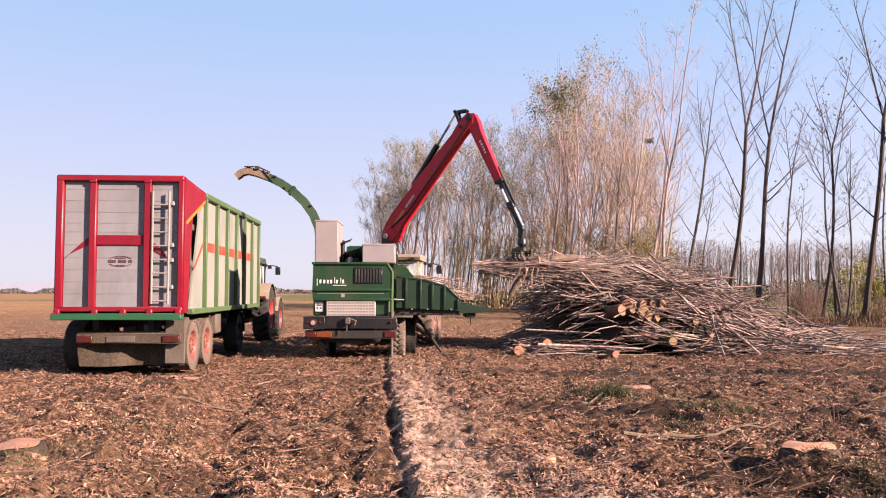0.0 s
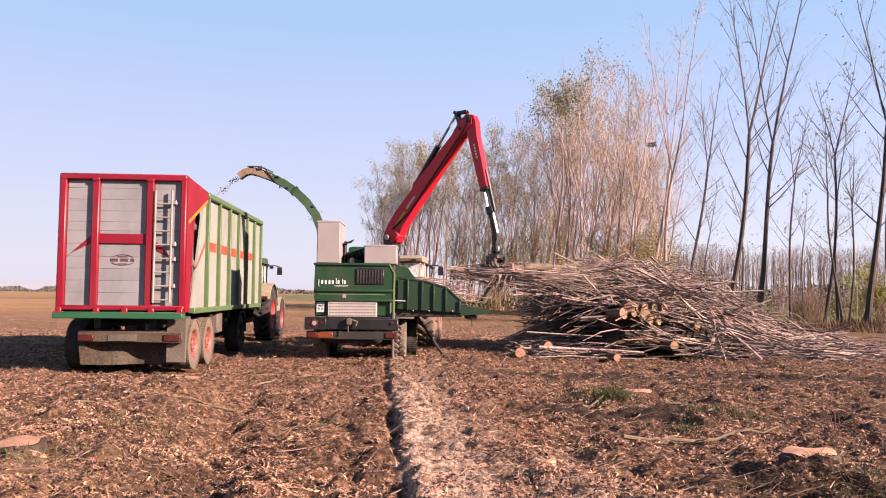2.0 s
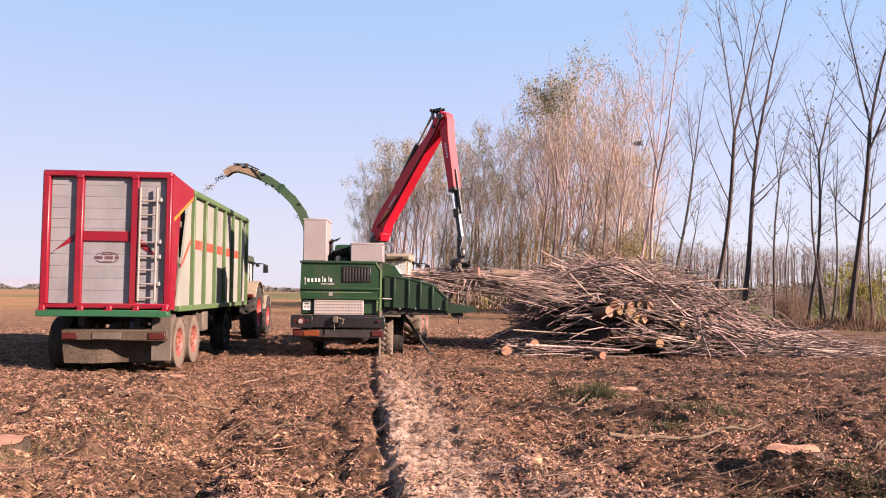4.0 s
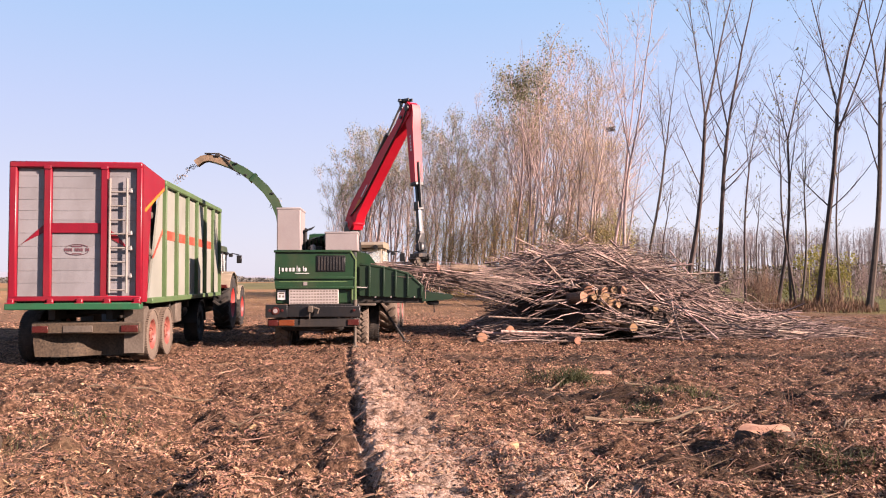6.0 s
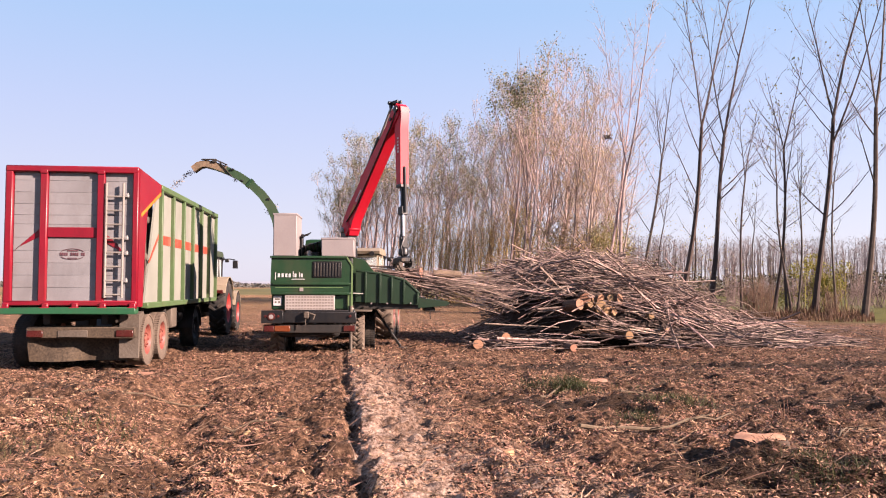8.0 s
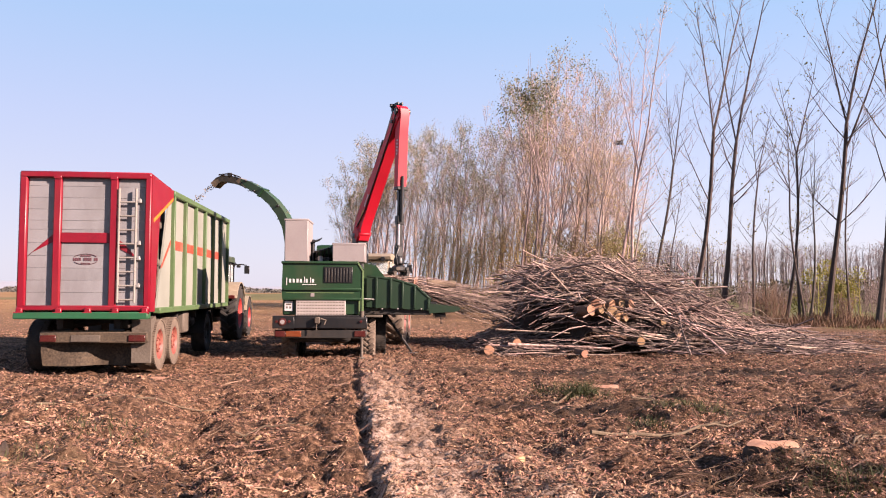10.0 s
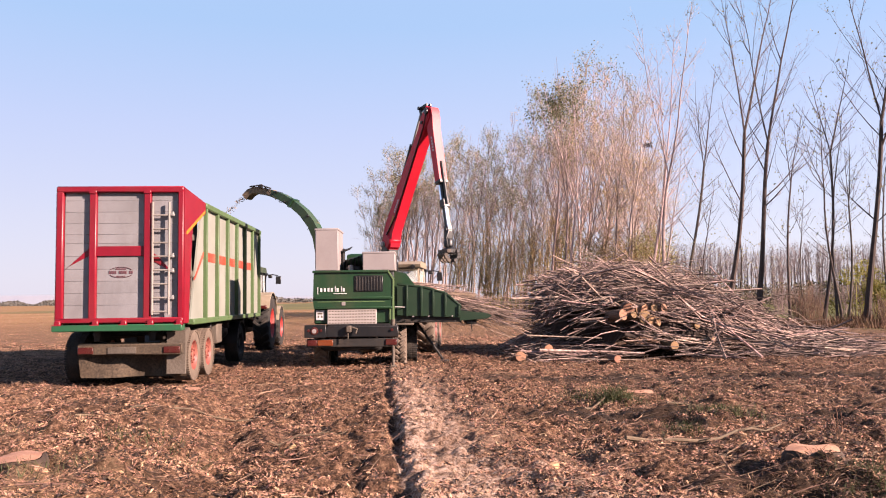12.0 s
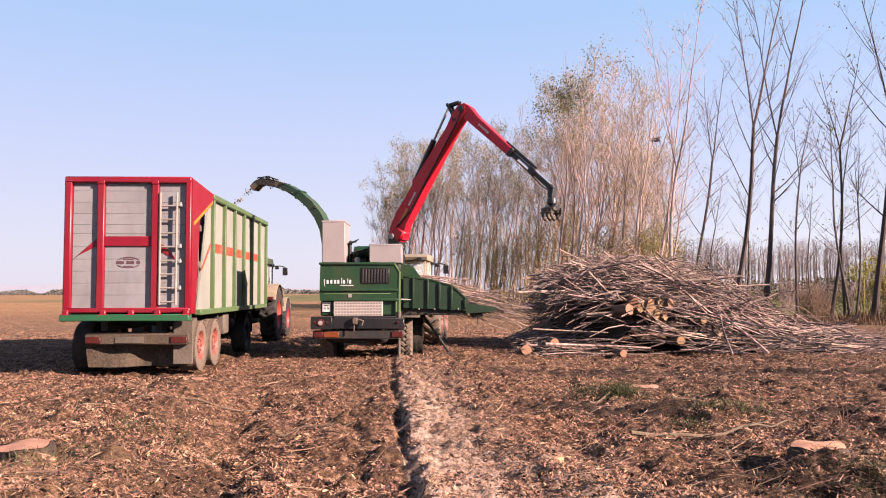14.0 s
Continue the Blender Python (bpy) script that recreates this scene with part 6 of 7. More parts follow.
def make_trees():
    rg = random.Random(3)
    # bare front row
    bare = [poplar(100 + k, 24.0, 0.155, (0.46, 0.48, 0.44, 0.60)[k], (3, 2, 2, 2)[k], 22, 0.18, 36, 170, 0.09, 0.15, M_BARKDARK, M_LEAFGREEN, 5, 2, M_TWIGDARK, 6) for k in range(4)]
    pale = [poplar(140 + k, 24.0, 0.135, (0.42, 0.5)[k], 2, 22, 0.17, 34, 260, 0.085, 0.3, M_BARK, M_LEAFGREEN, 5, 2, None, 6) for k in range(2)]
    slim = [poplar(120 + k, 15.0, 0.085, 0.62, 2, 14, 0.18, 42, 130, 0.10, 0.15, M_BARKDARK, M_LEAFGREEN, 4, 2, M_TWIGDARK, 5) for k in range(3)]
    row = [(1528, 42, 5.5, 1.0, 0), (1334, 45, 8.0, 1.0, 2), (1280, 48, 7.5, 1.02, 1), (1206, 53, 8.0, 0.74, 3), (1622, 41, 5.5, 1.0, 1), (1700, 39, 5.0, 0.95, 3)]
    for bearing, d, lean, sc, k in row:
        x = abreast(bearing, d)
        plant(bare[k], pose(x, d, gz(x, d), 0, lean, rg.uniform(-25, 25)) @ Matrix.Scale(sc, 4), "tall bare leaning poplar with a few last leaves", "poplars of the front row")
    for bearing, d, lean, sc, k in ((1171, 55, 6.0, 1.0, 0), (1140, 57, 8.0, 0.95, 1), (1112, 60, 5.0, 0.84, 0)):
        x = abreast(bearing, d)
        plant(pale[k], pose(x, d, gz(x, d), 0, lean, rg.uniform(-25, 25)) @ Matrix.Scale(sc, 4), "tall slender poplar with pale bark and few leaves", "poplars of the front row")
    for bearing, d, lean, sc, k in ((1452, 42, 4, 1.0, 0), (1394, 47, 9, 0.9, 1), (1488, 41, -3, 0.78, 2), (1496, 42, 5, 0.7, 0), (1478, 43, 2, 0.8, 1), (1238, 50, 9, 0.62, 2), (1302, 52, 2, 0.7, 0), (1418, 52, 4, 0.6, 2), (1570, 46, 3, 0.8, 1)):
        x = abreast(bearing, d)
        plant(slim[k], pose(x, d, gz(x, d), 0, lean, rg.uniform(-40, 40)) @ Matrix.Scale(sc, 4), "slim young poplar with thin dark stem", "young poplars of the front row")
    # three taller ones that still hold a tuft of green leaves
    tuft = [poplar(250 + k, 18.0, 0.10, 0.42, 2, 16, 0.12, 30, 800, 0.10, 0.74, M_BARK, M_TUFT, 6, 3, None, 4) for k in range(2)]
    for bearing, d, top, k in ((978, 64, 92, 0), (996, 66, 74, 1), (1010, 63, 90, 0)):
        x = abreast(bearing, d)
        plant(tuft[k], pose(x, d, gz(x, d), 0, 1.5, 40 * k) @ Matrix.Scale(((517 - top) / 1400 * d + 1.7) / 18.0, 4), "tall poplar with a tuft of green leaves at its top", "poplar stand", "green tuft of leaves")
    # dense stand behind, running away to the left
    tan = [poplar(200 + k, 18.0, 0.105, (0.30, 0.42, 0.36, 0.5, 0.34, 0.45)[k], (2, 2, 3, 2, 2, 2)[k], 21, 0.18, 36, 850, 0.074, 0.40, M_BARK, M_LEAF if k % 3 else M_LEAFGREEN, 5, 2, None, 6) for k in range(6)]
    green = [poplar(230 + k, 18.0, 0.105, (0.45, 0.36, 0.5, 0.4)[k], 2, 19, 0.18, 37, 1150, 0.092, 0.58, M_BARK, M_LEAFGREEN, 5, 2, None, 4) for k in range(4)]
    tops = [(630, 370), (645, 340), (680, 255), (740, 225), (800, 212), (870, 208), (900, 212), (935, 200), (952, 150), (972, 90), (1003, 68), (1035, 85), (1080, 102), (1120, 130), (1150, 175), (1180, 220)]
    for k in range(98):
        bearing = 648 + (1168 - 648) * ((k + rg.random()) / 98) ** 0.92
        back = rg.choice((0, 0, 3, 6, 10, 14))
        f = (1168 - bearing) / 520
        d = 56 + 43 * f ** 0.9 + back
        x = abreast(bearing, d)
        top = float(np.interp(bearing, [a for a, _ in tops], [b for _, b in tops])) + rg.uniform(0, 26 if k % 3 == 0 else 95)
        H = (517 - top) / 1400 * d + 1.7
        isgreen = (abs(bearing - 990) < 26 and rg.random() < 0.8) or (660 < bearing < 945 and rg.random() < 0.72)
        plant(rg.choice(green if isgreen else tan), pose(x, d, gz(x, d), 0, rg.gauss(4.0, 3.2), rg.uniform(-180, 180) * 0.3) @ Matrix.Scale(H / 18.0, 4),
              "slender poplar with fading green leaves at the top" if isgreen else "slender poplar with sparse dry tan leaves", "poplar stand", "fading green crown" if isgreen else "dry tan crown")

    # leafier trees at the far end of the stand
    for k in range(12):
        bearing, d = rg.uniform(662, 775), rg.uniform(92, 103)
        x = abreast(bearing, d)
        top = float(np.interp(bearing, [a for a, _ in tops], [b for _, b in tops])) + rg.uniform(8, 70)
        plant(green[k % 4], pose(x, d, gz(x, d), 0, rg.gauss(2.0, 3.0), rg.uniform(-180, 180)) @ Matrix.Scale(((517 - top) / 1400 * d + 1.7) / 18.0, 4), "slender poplar with fading green leaves at the top", "poplar stand", "fading green crown")


make_trees()


def make_nest():
    rg = random.Random(2)
    s = Shape()
    for k in range(90):
        a, b = rg.uniform(0, 6.28), rg.uniform(-1, 0.4)
        p = Vector((math.cos(a) * 0.2, math.sin(a) * 0.2, b * 0.16))
        add_stick(s, p, Vector((-math.sin(a), math.cos(a), rg.gauss(0, 0.4))), rg.uniform(0.2, 0.4), 0.012, 0.006, rg, 3, 2, 0.2)
    solid("bird_nest", s, M_BARKDARK, "dark twig nest high in a poplar", "bird nest", pose(abreast(1152, 57), 57, 12.7))


make_nest()


def scatter_leaves(name, mats, label, category, blobs, seed, size, stems=0):
    rg = random.Random(seed)
    s = Shape()
    for x, y, z, rx, ry, rz, n in blobs:
        for k in range(n):
            while True:
                a, b, c = rg.uniform(-1, 1), rg.uniform(-1, 1), rg.uniform(-1, 1)
                if a * a + b * b + c * c < 1:
                    break
            q = Vector((x + a * rx, y + b * ry, max(0.05, z + c * rz)))
            leaf_quad(s, q, size * rg.uniform(0.6, 1.5), rg)
        for k in range(stems):
            s.tube([(x + rg.gauss(0, rx * 0.3), y, 0), (x + rg.gauss(0, rx * 0.5), y + rg.gauss(0, ry * 0.4), z), (x + rg.gauss(0, rx * 0.6), y + rg.gauss(0, ry * 0.5), z + rz * 0.9)], [0.03, 0.02, 0.008], 3, False)
    return solid(name, s.mesh(name, mats, False, False), None, label, category, None, "", "stuff")


def make_undergrowth():
    rg = random.Random(9)
    tan, olive, green = [], [], []
    for k in range(84):
        bearing = rg.uniform(800, 1165)
        d = 58 + 34 * (1168 - bearing) / 520 + rg.uniform(-1, 5)
        x = abreast(bearing, d)
        h = rg.uniform(1.5, 8.5) if bearing < 1010 else rg.uniform(1.0, 6.0)
        (tan if rg.random() < 0.6 else olive).append((x, d, h, rg.uniform(1.2, 2.4), rg.uniform(0.8, 1.8), rg.uniform(1.3, 3.0), 720 if bearing < 1010 else 1050))
    for k in range(44):
        bearing = rg.uniform(690, 1200)
        d = 62 + 34 * (1168 - bearing) / 520
        green.append((abreast(bearing, d), d, rg.uniform(0.3, 1.0), rg.uniform(1.0, 2.2), 1.0, rg.uniform(0.5, 1.0), 90))
    scatter_leaves("undergrowth", M_UNDER, "dry tan undergrowth among the poplars", "undergrowth", tan, 31, 0.075, 6)
    scatter_leaves("undergrowth", M_SHRUB, "yellow-olive shrubs among the poplars", "undergrowth", olive, 32, 0.075, 4)
    scatter_leaves("undergrowth", M_GRASS, "low green growth at the foot of the poplars", "undergrowth", green, 33, 0.15)
    # bush at the end of the row
    bush = [(abreast(1545, 48) + rg.gauss(0, 1.1), 48.5 + rg.gauss(0, 0.8), 1.0 + rg.random() * 2.4, 0.7, 0.7, 0.6, 240) for _ in range(16)]
    scatter_leaves("bush", mat("bush_leaf", (0.10, 0.095, 0.014), (0.21, 0.18, 0.032), 0.6, 0, 0.4, 6, 0.0, vary="island", spread=0.35, through_light=0.4), "yellow-green leafy bush at the end of the tree row", "bush", bush, 34, 0.085, 2)
    bits = [(abreast(bearing, 50), 50, z, 1.6, 1.0, 1.1, 70) for bearing, z in ((1225, 4.5), (1210, 3.5), (1320, 5.0), (1340, 4.2), (1265, 5.0), (1300, 3.0), (1360, 2.8), (1290, 1.6), (1240, 1.8), (1490, 6.5), (1510, 4.0), (1520, 8.2), (1460, 3.0))]
    scatter_leaves("undergrowth", M_SHRUB, "thin pale green saplings between the trunks", "undergrowth", bits, 35, 0.075, 0)
    # dry weeds along the field edge
    s = Shape()
    for k in range(5200):
        bearing = rg.uniform(1215, 1640)
        d = rg.uniform(37.5, 46)
        x = abreast(bearing, d)
        tall = 0.35 + 1.5 * float(vnoise(x * 0.45, d * 0.45)) ** 2
        h = rg.uniform(0.2, 0.7) * tall
        q = Vector((x, d, gz(x, d)))
        l = Vector((rg.gauss(0, 0.25), rg.gauss(0, 0.25), 1)) * h
        w = Vector((rg.uniform(-1, 1), rg.uniform(-1, 1), 0)).normalized() * 0.022
        s.v += [tuple(q - w), tuple(q + w), tuple(q + l * 0.6 + w * 0.8), tuple(q + l)]
        o = len(s.v)
        s.f.append((o - 4, o - 3, o - 2, o - 1))
        s.mi.append(0)
    solid("dry_weeds", s.mesh("dry_weeds", M_DRYGRASS, False, False), None, "dry brown weeds along the field edge", "weeds", None, "", "stuff")
    for k in range(15):
        s = Shape()
        bearing, d, h = 1330 + 340 * (k + rg.random()) / 15, rg.uniform(58, 72), rg.uniform(2.4, 5.0)
        x = abreast(bearing, d)
        for j in range(26):
            a, r = rg.uniform(0, 6.28), rg.uniform(0.1, 0.5)
            b = Vector((rg.gauss(0, 0.35), rg.gauss(0, 0.35), 0))
            l = Vector((math.cos(a) * r, math.sin(a) * r, 1)) * h * rg.uniform(0.45, 1)
            s.tube([b, b + l * 0.5 + Vector((rg.gauss(0, 0.08), 0, 0)), b + l], [0.022, 0.015, 0.006], 3, False)
            for i in range(5):
                q = b + l * rg.uniform(0.3, 0.95)
                s.tube([q, q + Vector((rg.gauss(0, 0.4), rg.gauss(0, 0.4), rg.uniform(0.2, 0.6)))], [0.010, 0.004], 3, False)
        solid("bare_shrub", s.mesh("bare_shrub", M_TWIGDARK, True, False), None, "leafless grey-brown shrub behind the tree row", "shrub", pose(x, d, gz(x, d)), "bare shrubs", "")
    for bearing, d, h in ((1424, 40, 2.6), (1408, 41, 2.0), (1440, 40.5, 1.9), (1310, 43, 1.4), (1560, 40, 1.8)):
        s = Shape()
        x = abreast(bearing, d)
        for k in range(46):
            a = rg.uniform(0, 6.28)
            l = Vector((math.cos(a) * 0.35 * rg.random(), math.sin(a) * 0.35 * rg.random(), 1)) * h * rg.uniform(0.5, 1)
            b = Vector((rg.gauss(0, 0.2), rg.gauss(0, 0.2), 0))
            s.tube([b, b + l * 0.5 + Vector((rg.gauss(0, 0.05), 0, 0)), b + l], [0.012, 0.009, 0.004], 3, False)
            for j in range(3):
                q = b + l * rg.uniform(0.4, 0.9)
                s.tube([q, q + Vector((rg.gauss(0, 0.2), rg.gauss(0, 0.2), 0.25))], [0.006, 0.003], 3, False)
        solid("dry_shrub", s.mesh("dry_shrub", M_DRYGRASS, True, False), None, "leafless brown shrub at the field edge", "shrub", pose(x, d, gz(x, d)), "dry shrubs", "")
    # long grass fringe
    s = Shape()
    for k in range(3000):
        bearing, d = rg.uniform(1290, 1640), rg.uniform(46, 62)
        x = abreast(bearing, d)
        q = Vector((x, d, gz(x, d)))
        l = Vector((rg.gauss(0, 0.1), rg.gauss(0, 0.1), rg.uniform(0.15, 0.4)))
        w = Vector((0.03, 0.02, 0))
        s.v += [tuple(q - w), tuple(q + w), tuple(q + l)]
        o = len(s.v)
        s.f.append((o - 3, o - 2, o - 1))
        s.mi.append(0)
    solid("grass", s.mesh("grass", M_GRASS, False, False), None, "green grass strip behind the tree row", "grass", None, "", "stuff")


make_undergrowth()


def make_distance():
    rg = random.Random(17)
    s = Shape()
    for k in range(430):
        d = rg.uniform(150, 200)
        x = abreast(rg.uniform(1090, 1760), d)
        h = rg.uniform(9.0, 12.5) * d / 165
        s.tube([(x, d, -0.2), (x + rg.gauss(0, 0.3), d, h * 0.6), (x + rg.gauss(0, 0.5), d, h)], [0.11, 0.08, 0.02], 4, False)
        for j in range(9):
            z = h * rg.uniform(0.4, 0.95)
            s.tube([(x, d, z), (x + rg.gauss(0, 1.1), d + rg.gauss(0, 0.6), z + rg.uniform(1.0, 2.0))], [0.035, 0.012], 3, False)
        for j in range(60):
            leaf_quad(s, Vector((x + rg.gauss(0, 1.3), d + rg.gauss(0, 1.3), h * (1 - 0.55 * rg.random() ** 1.5))), rg.uniform(0.10, 0.20), rg)
    solid("far_woods", s.mesh("far_woods", M_FARWOOD, False, False), None, "hazy grey-brown poplar plantation beyond the meadow", "woods", None, "", "stuff")
    s = Shape()
    for k in range(20000):
        d = rg.uniform(120, 175)
        x = abreast(rg.uniform(1120, 1760), d)
        leaf_quad(s, Vector((x, d, rg.uniform(0, 5.2) * (0.5 + float(vnoise(x * 0.1, 3.0))))), rg.uniform(0.15, 0.42), rg)
    solid("far_scrub", s.mesh("far_scrub", mat("far_scrub_leaf", (0.034, 0.031, 0.016), (0.075, 0.063, 0.034), 0.9, 0, 0.05, 1.5, 0.0, vary="island", spread=0.3), False, False), None, "dull green-brown scrub below the far plantation", "scrub", None, "", "stuff")
    s = Shape()
    for k in range(9000):
        d = rg.uniform(700, 1100)
        bearing = rg.choice((rg.uniform(-120, 130), rg.uniform(380, 680), rg.uniform(-120, 680)))
        big = float(vnoise(bearing * 0.035, 1.0))
        x = abreast(bearing, d)
        leaf_quad(s, Vector((x, d, rg.uniform(0, 6) * big)), rg.uniform(1.2, 2.4), rg)
    solid("far_trees", s.mesh("far_trees", mat("horizon_woods", (0.042, 0.041, 0.036), (0.068, 0.064, 0.055), 0.9, 0, 0.05, 1, 0.0), False, False), None, "distant line of trees on the horizon", "woods", None, "", "stuff")
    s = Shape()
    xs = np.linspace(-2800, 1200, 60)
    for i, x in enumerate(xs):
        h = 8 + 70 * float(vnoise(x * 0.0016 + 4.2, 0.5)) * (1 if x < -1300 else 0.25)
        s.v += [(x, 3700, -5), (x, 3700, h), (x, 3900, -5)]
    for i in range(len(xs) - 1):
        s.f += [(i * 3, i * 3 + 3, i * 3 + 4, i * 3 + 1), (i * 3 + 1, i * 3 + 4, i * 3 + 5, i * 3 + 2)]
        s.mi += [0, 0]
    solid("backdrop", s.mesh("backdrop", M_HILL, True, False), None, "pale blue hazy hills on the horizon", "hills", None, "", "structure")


make_distance()


# ---------------------------------------------------------------- what lies on the field
def stump(x, y, r, h, yaw=0, sink=0.02):
    rg = random.Random(int(x * 100) + 77)
    s = Shape()
    n = 28
    ph = [rg.uniform(0, 6) for _ in range(4)]

    def rr(a, k):
        return r * k * (1 + 0.07 * math.sin(2 * a + ph[0]) + 0.05 * math.sin(3 * a + ph[1]) + 0.03 * math.sin(7 * a + ph[2]))
    levels = [(-0.2, 1.25), (0.0, 1.12), (h * 0.4, 1.10), (h * 0.85, 1.02), (h, 0.99)]
    vs = [(rr(2 * math.pi * i / n, k) * math.cos(2 * math.pi * i / n), rr(2 * math.pi * i / n, k) * math.sin(2 * math.pi * i / n), z + (0.012 * math.sin(0.9 * i) if z >= h * 0.85 else 0)) for z, k in levels for i in range(n)]
    s.add(vs, [(j * n + i, j * n + (i + 1) % n, (j + 1) * n + (i + 1) % n, (j + 1) * n + i) for j in range(len(levels) - 1) for i in range(n)])
    T = thing("tree_stump", "low sawn poplar stump with a pale cut top in the soil", "tree stump", pose(x, y, gz(x, y) - sink, 2, -3, yaw), "tree stumps")
    part("stump_body", s, M_STUMP, T)
    c = Shape()
    ring = [(rr(2 * math.pi * i / n, 0.97) * math.cos(2 * math.pi * i / n), rr(2 * math.pi * i / n, 0.97) * math.sin(2 * math.pi * i / n), h + 0.006 + 0.012 * math.sin(0.9 * i)) for i in range(n)]
    c.add(ring + [(p[0] * 0.5, p[1] * 0.5, h + 0.02) for i, p in enumerate(ring)] + [(0, 0, h + 0.022)], [(i, (i + 1) % n, n + (i + 1) % n, n + i) for i in range(n)] + [(n + i, n + (i + 1) % n, 2 * n) for i in range(n)])
    part("cut_face", c, M_CUT, T, "pale sawn face")
    return T


stump(3.48, 7.6, 0.23, 0.075, 0, 0.03)
stump(-4.05, 7.6, 0.26, 0.15, 0, 0.03)
stump(-4.75, 14.9, 0.30, 0.06)
stump(3.35, 14.0, 0.30, 0.05)


def make_ground_branches():
    rg = random.Random(41)
    for (x0, y0), (x1, y1), r, label in (((2.0, 8.7), (4.2, 9.9), 0.025, "long crooked branch lying on the soil"), ((-4.6, 10.0), (-2.6, 12.4), 0.016, "thin grey branch lying on the soil"), ((-2.1, 9.6), (-1.25, 10.0), 0.014, "short splinter lying on the soil"),
                                         ((4.6, 8.4), (5.6, 9.3), 0.016, "pale bent branch lying on the soil"), ((4.2, 8.0), (4.9, 8.6), 0.012, "pale bent branch lying on the soil"), ((2.1, 11.6), (3.1, 13.6), 0.018, "thin grey branch lying on the soil"), ((3.1, 11.0), (3.7, 11.4), 0.014, "pale bent branch lying on the soil")):
        s = Shape()
        n, pts = 9, []
        side = Vector((y0 - y1, x1 - x0, 0)).normalized()
        c = rg.uniform(0, 6)
        for k in range(n):
            u = k / (n - 1)
            p = Vector((x0 + (x1 - x0) * u, y0 + (y1 - y0) * u, 0)) + side * 0.09 * math.sin(c + u * 5)
            p.z = gz(p.x, p.y) + r * 0.9 + 0.03
            pts.append(p)
        s.tube(pts, [r * (1 - 0.6 * k / (n - 1)) for k in range(n)], 7)
        for k in (3, 5, 6):
            q = pts[k]
            s.tube([q, q + Vector((rg.uniform(0.05, 0.25), rg.uniform(-0.2, 0.2), 0.05))], [r * 0.45, r * 0.15], 5)
        solid("fallen_branch", s, M_FALLEN, label, "branch", None, "branches on the field")
    for x, y, r in ((1.05, 7.9, 0.055), (0.95, 8.1, 0.03), (-0.6, 7.0, 0.035), (-3.6, 7.2, 0.035), (-3.75, 7.35, 0.03), (-1.8, 9.4, 0.035), (2.6, 14.5, 0.08), (-0.9, 16.0, 0.05)):
        m = Matrix.Rotation(rg.uniform(0, 6), 4, "Z") @ Matrix.Rotation(rg.uniform(-0.5, 0.5), 4, "Y")
        s = Shape()
        s.box((-r * 1.2, -r * 0.8, -r * 0.6), (r * 1.2, r * 0.8, r * 0.6), r * 0.3, m)
        solid("wood_chunk", s, M_CUT, "small pale chunk of split wood on the soil", "wood chunk", pose(x, y, gz(x, y) + r * 0.5), "wood chunks")


make_ground_branches()


